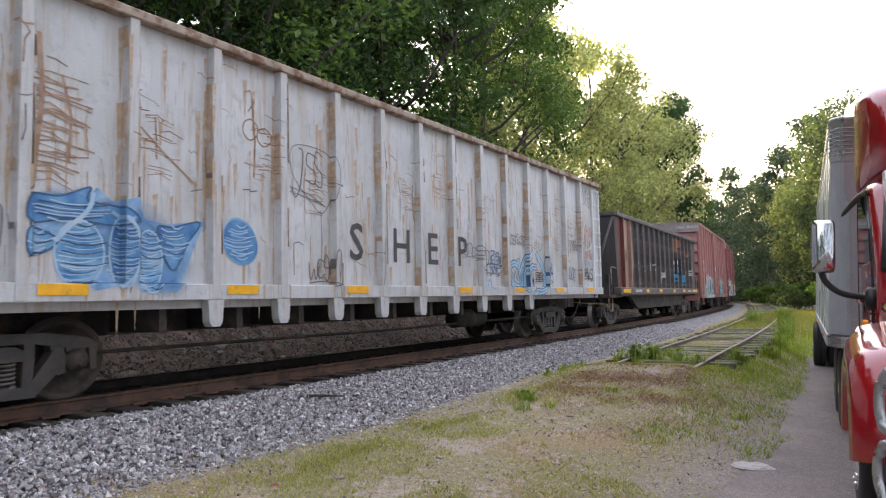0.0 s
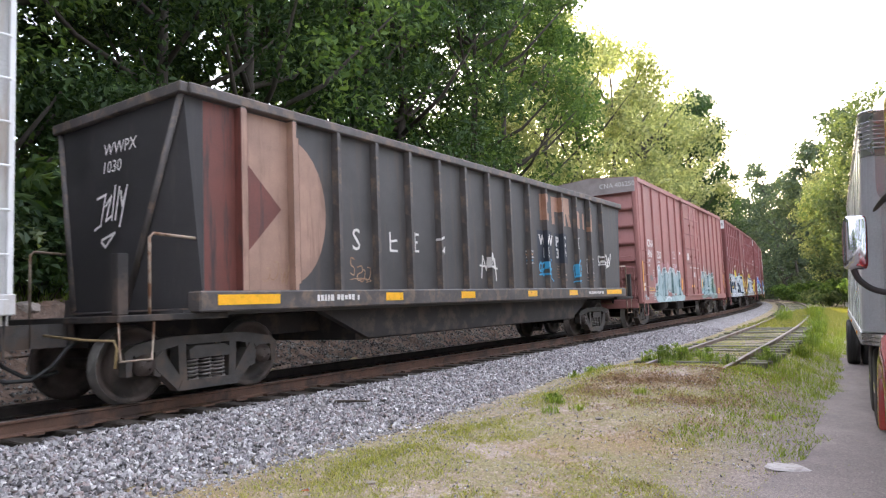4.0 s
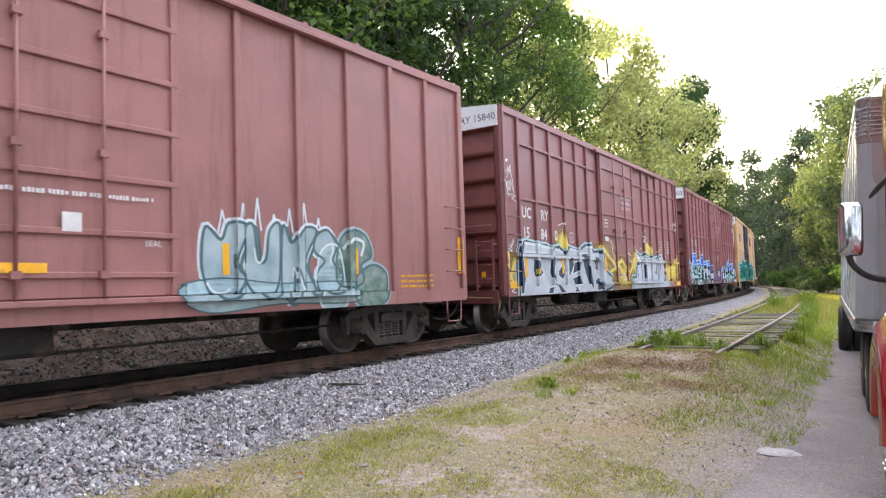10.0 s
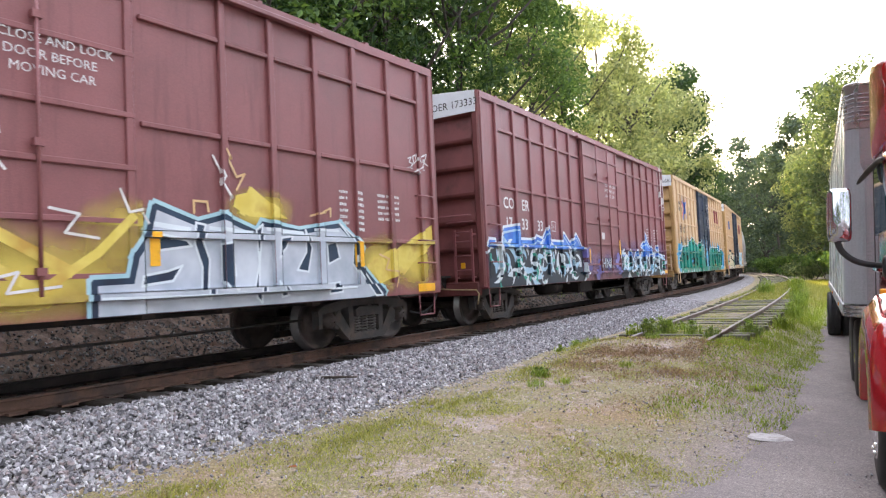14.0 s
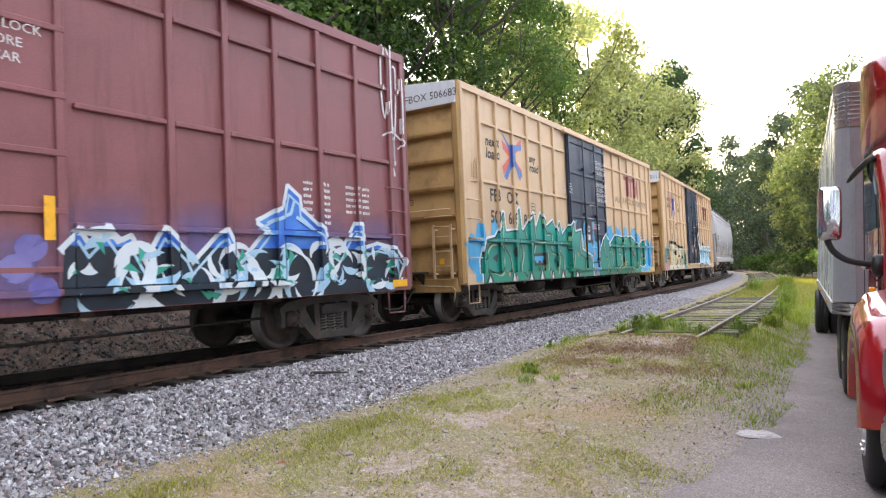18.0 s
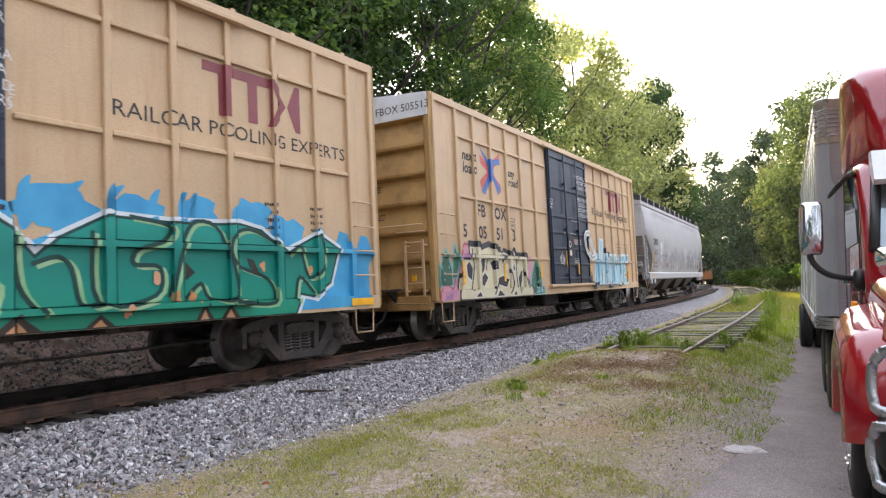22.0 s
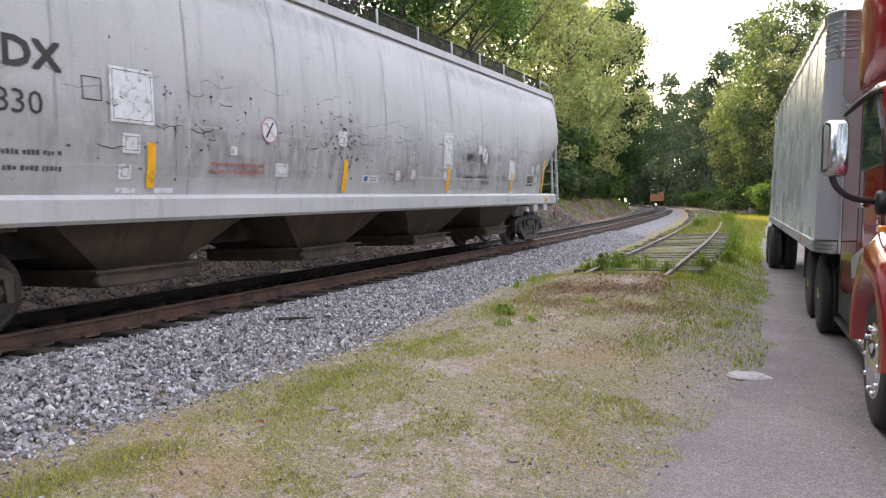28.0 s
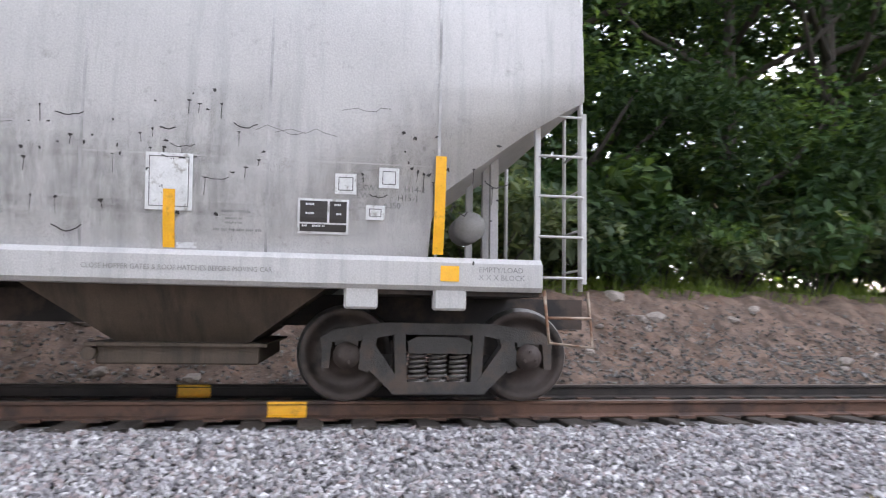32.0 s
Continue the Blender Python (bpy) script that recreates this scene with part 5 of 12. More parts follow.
    for k in range(5):
        rod(bm, [(-0.95, y0 - 0.33, 1.95), (-0.95 + 0.27 * math.cos(k * 1.2566), y0 - 0.36, 1.95 + 0.27 * math.sin(k * 1.2566))], 0.013, 5)
    lathe(bm, [(y0 - 0.38, 0.05), (y0 - 0.30, 0.06)], "y", 10, 0, (-0.95, 0, 1.95))
    brake = part("hand_brake", bm, M_UNDER, car, "dark spoked hand brake wheel")
    bm = bmesh.new()
    prism(bm, [(-1.10, 1.70), (-0.78, 1.70), (-0.72, 1.95), (-0.80, 2.18), (-1.08, 2.18), (-1.16, 1.95)], "y", y0 - 0.30, y0 - 0.07)
    part("gear_box", bm, end_paint, brake)
    bm = bmesh.new()
    rod(bm, [(-0.95, y0 - 0.18, 1.72), (-0.92, y0 - 0.18, 1.2), (-0.7, y0 - 0.18, 0.85)], 0.016, 5)
    box(bm, -0.58, -0.48, y0 - 0.18, y0 - 0.06, 1.35, 2.15, 0.01)
    part("brake_chain", bm, M_UNDER, brake)
    bm = bmesh.new()
    box(bm, 1.02, 1.12, y0 - 0.112, y0 - 0.10, 1.24, 1.36)
    part("reflector", bm, M_REFLECT, car)
    FRONT[car.name] = y0
    CARS.append((car, u, bogies))
    return car, side


MIRROR = lambda left, L: list(left) + [L - y for y in left]

# first box car: faded brown-red, plain vertical ribs
car3, side3 = box_car("box_car", "faded brown-red ribbed box car with grey-blue spray pieces", 39.66, 14.62, M_BROWN_A, M_BROWN_A, M_BROWN_A,
                      [0.2, 1.34, 2.5, 3.62, 4.72, 9.35, 10.4, 11.45, 12.5, 13.5], (), (5.68, 8.5), M_BROWN_A, None, (1.15, 12.95), door_bars=(1.3, 1.75, 2.35, 2.95, 3.55, 4.2), y0=-0.48)
GREY_WASH = surface("patched_grey_primer", (0.27, 0.23, 0.22), 0.6, vary=0.2, scale=3)
bm = bmesh.new()
prism(bm, [(-1.54, 4.50), (1.54, 4.50), (1.54, 4.97), (0, 5.10), (-1.54, 4.97)], "y", -0.605, -0.585)
part("height_band", bm, GREY_WASH, car3, "patchy grey primer band")
letter(car3, side3, "CNA", 0.47, 2.72, 0.26, M_TEXT_WHITE, 1.0, bold=0.012)
letter(car3, side3, "406", 0.47, 2.36, 0.26, M_TEXT_WHITE, 1.0, bold=0.012)
letter(car3, side3, "250", 1.70, 2.36, 0.26, M_TEXT_WHITE, 1.0, bold=0.012)
for k, tx in enumerate(("LD LMT", "LT WT")):
    letter(car3, side3, tx, 0.36, 2.20 - 0.17 * k, 0.085, M_TEXT_WHITE, 1.05, bold=0.008)
for k, tx in enumerate(("213300", "72200")):
    letter(car3, side3, tx, 1.72 + 0.07 * k, 2.20 - 0.13 * k, 0.075, M_TEXT_WHITE, 1.05, bold=0.006)
for k in range(4):
    bars(car3, side3, 0.36, 1.92 - 0.085 * k, 1, 0.16, 0.035, 0.05, M_TEXT_WHITE, 2 + k)
    bars(car3, side3, 1.02, 1.90 - 0.085 * k, 1, 0.15, 0.035, 0.05, M_TEXT_WHITE, 12 + k)
frame_of(car3, side3, 4.05, 4.33, 2.43, 2.71, 0.02, M_TEXT_WHITE)
letter(car3, side3, "F", 4.15, 2.49, 0.12, M_TEXT_WHITE)
bars(car3, side3, 3.75, 2.18, 2, 0.85, 0.035, 0.045, M_TEXT_WHITE, 5)
bars(car3, side3, 0.30, 1.12, 1, 0.85, 0.03, 0.05, M_TEXT_WHITE, 8)
bars(car3, side3, 0.74, 1.02, 3, 0.38, 0.025, 0.03, M_TEXT_WHITE, 9)
bars(car3, side3, 4.8, 2.05, 7, 0.3, 0.03, 0.045, M_TEXT_BLACK, 10, "worn_print")
patch_of(car3, side3, 0.27, 1.1, 1.22, 1.32, M_REFLECT, 0.004, "notice_bar", "yellow framed notice bar")
patch_of(car3, side3, 0.33, 1.04, 1.24, 1.30, M_RIM, 0.007, "notice_bar")
for y0, y1, z0, z1 in ((2.60, 2.71, 1.23, 1.70), (5.17, 5.29, 1.23, 1.69), (6.45, 6.95, 1.32, 1.42), (9.1, 9.2, 1.3, 1.7), (11.5, 11.62, 1.3, 1.7), (14.42, 14.54, 1.3, 2.0)):
    patch_of(car3, side3, y0, y1, z0, z1, M_REFLECT, 0.024)
for y0, y1, z0, z1, mt in ((-0.46, -0.34, 1.23, 2.2, M_REFLECT), (-0.27, 0.0, 1.36, 1.48, M_TEXT_WHITE), (-0.27, 0.0, 1.22, 1.33, M_TEXT_WHITE), (5.1, 5.26, 2.64, 2.74, M_TEXT_WHITE), (6.0, 6.3, 2.45, 2.72, M_TEXT_WHITE), (7.1, 7.3, 1.75, 1.95, M_TEXT_WHITE)):
    patch_of(car3, side3, y0, y1, z0, z1, mt, name="placard")
bars(car3, side3, 6.4, 2.12, 1, 1.7, 0.05, 0.05, M_TEXT_WHITE, 6)
bars(car3, side3, 12.7, 1.25, 3, 0.9, 0.04, 0.05, M_REFLECT, 7)
letter(car3, side3, "SEAL", 8.0, 1.62, 0.07, M_TEXT_WHITE)
S_BLUEGREY = spray("spray_grey_blue", [(0.22, 0.32, 0.35), (0.33, 0.43, 0.46), (0.42, 0.50, 0.52)])
S_TEAL_DK = spray("spray_dark_teal", [(0.05, 0.10, 0.11), (0.09, 0.17, 0.18)])
S_PALE = spray("spray_pale_white", [(0.60, 0.66, 0.68), (0.68, 0.72, 0.74)])
S_PINK = spray("spray_dusty_pink", [(0.42, 0.20, 0.22), (0.5, 0.28, 0.28)])
S_SEAFOAM = spray("spray_sea_foam", [(0.30, 0.42, 0.45), (0.40, 0.52, 0.54), (0.24, 0.34, 0.38)], 3)
PUFFY = [[(0.04, 0.1), (0.02, 0.6), (0.08, 0.95), (0.19, 0.97), (0.26, 0.74), (0.21, 0.52), (0.28, 0.09), (0.18, 0.03), (0.13, 0.25)],
         [(0.27, 0.87), (0.33, 0.96), (0.36, 0.52), (0.41, 0.52), (0.44, 0.91), (0.51, 0.97), (0.50, 0.25), (0.43, 0.0), (0.33, 0.07), (0.27, 0.34)],
         [(0.52, 0.95), (0.60, 1.0), (0.62, 0.6), (0.69, 0.96), (0.77, 0.91), (0.69, 0.51), (0.78, 0.07), (0.68, 0.03), (0.59, 0.25), (0.53, 0.03)],
         [(0.78, 0.87), (0.87, 0.96), (0.94, 0.74), (0.91, 0.51), (0.99, 0.30), (0.93, 0.05), (0.80, 0.07), (0.78, 0.34), (0.84, 0.51), (0.76, 0.65)]]
for y0, y1, z0, z1 in ((8.75, 11.3, 0.98, 2.0),):
    slab = smooth([(y0 - 0.35, z0 + 0.14), (y0 + 0.3, z0 + 0.28), ((y0 + y1) / 2, z0 + 0.2), (y1 + 0.15, z0 + 0.2), (y1 + 0.2, z0 - 0.1), ((y0 + y1) / 2, z0 - 0.08), (y0 + 0.1, z0 - 0.15)])
    outlined(car3, side3, [slab], S_SEAFOAM, S_TEAL_DK, None, 0.02)
    rings_ = [smooth([(y0 + (y1 - y0) * p, z0 + (z1 - z0) * (q_ if k_ % 2 else 1 - q_)) for p, q_ in g_]) for k_, g_ in enumerate(PUFFY)]
    outlined(car3, side3, rings_, S_BLUEGREY, S_TEAL_DK, S_PALE, 0.04, S_TEAL_DK)
    decal(car3, side3, [p for r_ in rings_ for p in ribbon([(v[0] * 0.82 + 0.18 * r_[0][0], v[1] * 0.82 + 0.18 * 1.45) for v in r_[8:17]], 0.03)], S_PALE, 0.021, "spray_highlight")
    decal(car3, side3, [p for k_ in range(7) for p in ribbon([(y0 + 0.3 + 0.28 * k_, z1 - 0.15), (y0 + 0.36 + 0.28 * k_, z1 + 0.12 + 0.1 * (k_ % 3)), (y0 + 0.42 + 0.28 * k_, z1 - 0.1)], 0.03)], S_PALE, 0.0085, "spray_spike")
S_SAGE = spray("spray_sage_teal", [(0.13, 0.21, 0.22), (0.20, 0.29, 0.29), (0.30, 0.40, 0.41)], 4)
foot = smooth([(1.0, 0.92), (1.05, 1.12), (1.44, 1.16), (1.88, 1.05), (2.36, 0.95), (3.06, 0.98), (3.85, 1.02), (4.55, 1.04), (5.16, 1.17), (5.18, 0.82), (3.48, 0.81), (1.49, 0.81)])
puffs = [[(1.51, 1.82), (1.73, 2.05), (1.93, 2.02), (1.99, 1.82), (2.23, 1.66), (2.23, 1.49), (2.02, 1.35), (2.12, 1.18), (2.15, 0.92), (1.91, 0.90), (1.75, 1.1), (1.43, 1.11), (1.29, 1.3), (1.41, 1.56)],
         [(2.24, 1.83), (2.46, 1.99), (2.73, 1.94), (3.02, 1.82), (3.08, 1.71), (2.77, 1.65), (2.71, 1.38), (2.9, 1.17), (2.78, 1.04), (2.36, 1.03), (2.23, 1.23), (2.3, 1.52)],
         [(3.08, 1.75), (3.43, 2.03), (3.54, 1.95), (3.47, 1.66), (3.43, 1.28), (3.11, 1.22), (2.99, 1.47)],
         [(3.56, 1.73), (3.68, 1.99), (4.03, 1.98), (4.32, 1.75), (4.57, 1.93), (4.8, 1.77), (4.59, 1.48), (4.86, 1.13), (4.34, 1.04), (4.14, 1.41), (3.95, 1.08), (3.62, 1.06), (3.57, 1.41)]]
puffs = [smooth(p, True, 4) for p in puffs]
outlined(car3, side3, [foot], S_SEAFOAM, S_SAGE, None, 0.03)
decal(car3, side3, [t_ for a_ in ([(1.5, 1.2), (2.3, 1.75), (2.35, 0.95)], [(2.2, 1.75), (3.1, 1.85), (2.9, 1.0), (2.3, 1.0)], [(3.0, 1.7), (3.6, 1.9), (3.65, 1.1), (3.0, 1.2)], [(3.6, 1.8), (4.7, 1.8), (4.7, 1.1), (3.7, 1.1)]) for t_ in filled(a_)], S_SAGE, 0.0105, "spray_shade")
outlined(car3, side3, puffs, S_BLUEGREY, S_SAGE, S_PALE, 0.045)
for hole in ([(1.62, 1.52), (1.9, 1.72), (1.78, 1.42)], [(2.5, 1.5), (2.62, 1.65), (2.55, 1.3)], [(3.16, 1.5), (3.3, 1.62), (3.24, 1.36)], [(3.78, 1.5), (3.9, 1.72), (3.86, 1.35)], [(4.3, 1.42), (4.45, 1.6), (4.5, 1.3)]):
    decal(car3, side3, filled(hole), S_SAGE, 0.0195, "spray_gap")
decal(car3, side3, ribbon(smooth([(1.55, 1.78), (1.72, 1.95), (1.9, 1.9)], False), 0.035) + ribbon(smooth([(2.35, 1.8), (2.5, 1.9), (2.75, 1.85)], False), 0.035) + ribbon([(3.2, 1.78), (3.42, 1.93)], 0.03) + ribbon([(3.72, 1.85), (3.98, 1.9), (4.2, 1.75)], 0.03) + ribbon(smooth([(2.3, 0.88), (2.7, 0.98), (3.1, 0.9)], False), 0.07), S_PALE, 0.0225, "spray_highlight")
decal(car3, side3, scribble(-0.28, 0.05, 0.92, 1.08, 75, 3, 0.03), S_SEAFOAM, 0.008, "spray_tag")
decal(car3, side3, scribble(0.62, 0.9, 1.55, 1.75, 76, 3, 0.03), S_TEAL_DK, 0.008, "spray_tag")
S_MOSS = spray("spray_grey_green", [(0.07, 0.15, 0.12), (0.16, 0.24, 0.20), (0.30, 0.34, 0.31)], 5)
pod = [smooth([(11.15, 1.2), (11.2, 1.75), (11.45, 1.98), (11.8, 1.92), (11.95, 1.6), (11.7, 1.45), (11.75, 1.2), (11.5, 1.1)]), smooth([(11.5, 1.15), (11.7, 1.35), (12.0, 1.45), (12.3, 1.3), (12.25, 0.9), (11.9, 0.78), (11.55, 0.85)])]
outlined(car3, side3, [smooth([(10.75, 0.85), (10.8, 1.6), (11.2, 1.7), (11.3, 0.85)])], S_SEAFOAM, S_PALE, None, 0.03)
outlined(car3, side3, pod, S_MOSS, S_TEAL_DK, S_BLUEGREY, 0.04)
decal(car3, side3, ribbon(smooth([(11.3, 1.7), (11.5, 1.85), (11.75, 1.8), (11.7, 1.6)], False), 0.05), S_PALE, 0.022, "spray_highlight")
for y, z, rr in ((1.28, 1.5, 0.16), (1.45, 1.85, 0.10), (2.35, 2.1, 0.13), (2.75, 2.32, 0.06), (3.15, 2.14, 0.13), (4.25, 2.1, 0.12), (5.0, 1.5, 0.12)):
    decal(car3, side3, blob(y, z, rr, rr * 1.25, int(y * 100), 14, 0.12), S_PINK, 0.0045, "spray_bubble")

# two maroon box cars with girts
PANEL_L = [0.42, 1.28, 2.14, 3.0, 3.86, 4.68]
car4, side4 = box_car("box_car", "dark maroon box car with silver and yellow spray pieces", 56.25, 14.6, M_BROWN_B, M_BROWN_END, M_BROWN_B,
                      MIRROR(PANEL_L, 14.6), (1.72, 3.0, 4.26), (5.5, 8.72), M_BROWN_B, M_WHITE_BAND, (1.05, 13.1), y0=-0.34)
letter(car4, side4, "UC", 0.55, 2.58, 0.26, M_TEXT_WHITE, bold=0.012)
letter(car4, side4, "RY", 1.58, 2.58, 0.26, M_TEXT_WHITE, bold=0.012)
letter(car4, side4, "15", 0.58, 2.12, 0.26, M_TEXT_WHITE, bold=0.012)
letter(car4, side4, "84", 1.55, 2.12, 0.26, M_TEXT_WHITE, bold=0.012)
letter(car4, side4, "0", 2.36, 2.12, 0.26, M_TEXT_WHITE, bold=0.012)
frame_of(car4, side4, 3.35, 3.62, 2.12, 2.38, 0.02, M_TEXT_WHITE)
letter(car4, side4, "F", 3.43, 2.18, 0.12, M_TEXT_WHITE)
letter(car4, side4, "CLOSE AND LOCK", 7.25, 3.62, 0.10, M_TEXT_WHITE)
letter(car4, side4, "DOOR BEFORE", 7.3, 3.46, 0.10, M_TEXT_WHITE)
letter(car4, side4, "MOVING CAR", 7.35, 3.30, 0.10, M_TEXT_WHITE)
for y, w_, rows_ in ((12.06, 0.20, 7), (12.43, 0.19, 7), (12.98, 0.29, 5), (13.38, 0.17, 5)):
    bars(car4, side4, y, 2.46, rows_, w_, 0.048, 0.05, M_TEXT_WHITE, int(y * 30))
bars(car4, side4, 5.75, 2.85, 3, 0.3, 0.05, 0.05, M_TEXT_WHITE, 11)
patch_of(car4, side4, 5.75, 6.05, 2.25, 2.38, M_TEXT_WHITE, name="placard")
for y0, y1, z0, z1 in ((0.60, 0.74, 1.22, 1.66), (2.72, 2.84, 1.3, 1.7), (5.58, 5.72, 1.35, 1.78), (8.85, 8.98, 1.35, 1.75), (12.35, 12.5, 1.3, 1.7), (13.9, 14.4, 0.84, 0.98), (-0.3, 0.16, 0.98, 1.14)):
    patch_of(car4, side4, y0, y1, z0, z1, M_REFLECT, 0.026)
S_SILVER = spray("spray_silver_blue", [(0.36, 0.40, 0.45), (0.46, 0.49, 0.54), (0.55, 0.58, 0.62)])
S_CYANEDGE = spray("spray_cyan_edge", [(0.30, 0.50, 0.56), (0.42, 0.6, 0.64)])
S_YELLOW = spray("spray_lemon", [(0.62, 0.46, 0.07), (0.70, 0.56, 0.12), (0.5, 0.3, 0.05)])
S_ORANGEY = spray("spray_pale_orange", [(0.62, 0.38, 0.16), (0.68, 0.50, 0.28)])
S_NAVYBLOCK = spray("spray_navy_block", [(0.010, 0.018, 0.04), (0.02, 0.05, 0.09)])
for cy, cz, ry, rz in ((5.6, 1.75, 0.9, 0.6), (6.4, 1.5, 1.2, 0.6), (7.4, 1.25, 1.5, 0.55), (8.5, 1.6, 0.7, 0.6), (13.0, 1.35, 0.9, 0.55), (13.9, 1.3, 0.7, 0.5), (0.25, 1.35, 0.5, 0.6), (2.8, 2.1, 0.6, 0.4), (10.5, 2.1, 0.7, 0.35)):
    soft_cloud(car4, side4, cy, cz, ry, rz, (0.66, 0.50, 0.09), 0.95)
decal(car4, side4, ribbon([(5.5, 2.05), (6.1, 1.75), (6.6, 1.55), (7.2, 1.7), (7.9, 1.3)], 0.12) + ribbon([(5.9, 1.3), (6.9, 1.55), (7.6, 1.1), (8.2, 1.5), (8.6, 1.9)], 0.10) + ribbon([(10.2, 2.05), (10.35, 2.35), (10.75, 2.1)], 0.10) + ribbon([(12.7, 1.3), (13.3, 1.55), (13.6, 1.2), (14.1, 1.6)], 0.10), S_YELLOW, 0.006, "spray_bolt")
for bolt in ([(6.15, 2.3), (6.35, 2.1), (6.25, 1.95), (6.5, 1.8), (6.3, 1.6), (6.6, 1.45)], [(7.2, 2.95), (7.25, 2.65), (7.15, 2.5), (7.3, 2.3)], [(7.7, 1.95), (8.0, 1.9), (7.85, 1.7), (8.2, 1.65)], [(8.45, 2.2), (8.55, 1.95), (8.75, 2.0), (8.85, 1.85)], [(9.75, 2.75), (9.9, 2.5), (9.85, 2.42), (10.0, 2.2)], [(7.0, 1.2), (7.4, 1.3), (7.3, 1.1), (7.8, 1.15)], [(5.2, 1.6), (5.0, 1.4), (5.3, 1.2)]):
    decal(car4, side4, ribbon(bolt, 0.03), M_TEXT_WHITE, 0.02, "spray_bolt")
silver_slab = [(0.26, 1.77), (0.39, 2.08), (0.74, 2.12), (1.32, 2.07), (1.81, 2.07), (2.12, 2.0), (2.61, 2.06), (2.92, 1.91), (3.25, 2.06), (3.9, 1.99), (4.4, 2.16), (4.82, 2.18), (4.99, 2.0), (5.48, 2.02), (5.69, 1.68), (5.54, 1.56), (5.87, 1.28), (6.15, 1.2), (6.13, 0.92), (5.3, 0.81), (0.23, 0.81)]
silver_gaps = [[(0.27, 1.75), (0.42, 2.06), (0.53, 2.02), (0.41, 1.7), (0.49, 1.17), (0.39, 0.85), (0.24, 0.84)], [(1.09, 1.66), (1.37, 1.6), (1.52, 1.4), (1.63, 1.3), (1.13, 1.2), (1.02, 1.4)],
               [(2.11, 1.76), (1.95, 1.31), (2.26, 1.02), (2.48, 0.81), (2.87, 0.81), (2.33, 1.1), (2.13, 1.34), (2.24, 1.7)], [(2.5, 1.37), (2.81, 1.57), (2.95, 1.31), (2.77, 1.14), (2.5, 1.24)],
               [(3.19, 1.76), (3.1, 1.27), (3.23, 1.22), (3.55, 1.54), (3.43, 1.71)], [(3.58, 1.6), (3.95, 1.64), (3.83, 1.37), (3.41, 1.28)], [(3.38, 1.18), (3.83, 1.26), (3.97, 1.01), (3.55, 1.0)]]
silver_gaps += [[(4.07, 1.84), (4.35, 1.28), (4.7, 0.84), (4.78, 0.96), (4.66, 1.44), (4.54, 1.86)], [(4.98, 1.78), (5.36, 1.75), (5.31, 1.36), (5.08, 1.44)], [(1.78, 0.96), (2.1, 1.0), (1.98, 0.81), (1.68, 0.81)],
                [(3.49, 1.0), (3.8, 0.81), (3.38, 0.81)], [(5.09, 1.12), (5.4, 1.22), (5.53, 0.84), (5.06, 0.82)]]
piece(car4, side4, silver_slab, silver_gaps, S_SILVER, S_NAVYBLOCK, S_PALE, S_CYANEDGE)
decal(car4, side4, ribbon([(0.56, 2.0), (1.3, 1.98), (2.1, 1.92)], 0.06) + ribbon([(2.3, 1.92), (2.8, 1.84)], 0.05) + ribbon([(3.3, 1.95), (3.85, 1.90)], 0.05) + ribbon([(4.45, 2.04), (4.85, 2.02)], 0.05) + ribbon([(0.55, 1.80), (1.9, 1.80)], 0.03), S_PALE, 0.0205, "spray_highlight")
decal(car4, side4, filled([(1.18, 1.38), (1.34, 1.46), (1.5, 1.38), (1.2, 1.28)]), S_YELLOW, 0.0178, "spray_spot")
decal(car4, side4, filled([(2.66, 1.98), (2.72, 2.2), (2.84, 2.36), (2.96, 2.2), (3.2, 2.0), (3.0, 1.93)]), S_YELLOW, 0.0072, "spray_flame")
decal(car4, side4, ribbon([(2.60, 2.52), (2.95, 2.6), (2.84, 2.3)], 0.025), M_TEXT_WHITE, 0.01, "spray_bolt")
decal(car4, side4, ribbon([(-0.28, 1.75), (-0.12, 1.2), (0.18, 1.65)], 0.10) + ribbon([(-0.3, 1.5), (0.0, 1.15)], 0.07), S_YELLOW, 0.0075, "spray_bolt")
decal(car4, side4, ribbon([(-0.15, 1.85), (0.0, 1.78), (-0.02, 1.9), (0.12, 2.02)], 0.025) + ribbon([(-0.05, 0.98), (-0.2, 0.92), (0.0, 0.88)], 0.025), M_TEXT_WHITE, 0.01, "spray_bolt")
soka_slab = [(8.18, 0.81), (8.18, 1.14), (8.59, 1.15), (8.66, 1.56), (8.89, 1.88), (8.96, 2.13), (9.51, 1.95), (9.88, 2.05), (10.46, 1.85), (10.55, 1.99), (11.19, 1.9), (12.04, 2.03), (12.49, 1.7), (12.39, 1.47), (12.95, 0.86), (12.57, 0.81)]
soka_gaps = [[(8.97, 1.72), (9.34, 1.66), (9.41, 1.59), (8.95, 1.53), (8.92, 1.61)], [(8.7, 1.23), (9.08, 1.29), (9.27, 1.35), (9.14, 1.17), (8.68, 1.12)], [(9.48, 1.88), (9.61, 1.86), (9.57, 1.67), (9.66, 1.42), (9.62, 0.93), (9.53, 0.96), (9.55, 1.33), (9.45, 1.62)],
             [(9.84, 1.62), (10.01, 1.65), (10.05, 1.22), (9.96, 1.02), (9.84, 1.15)], [(10.41, 1.82), (10.52, 1.9), (10.45, 1.42), (10.42, 0.84), (10.33, 0.92), (10.44, 1.37)], [(10.8, 1.72), (11.01, 1.75), (10.93, 1.58), (10.76, 1.44)], [(10.74, 1.12), (10.9, 0.92), (10.77, 0.9)]]
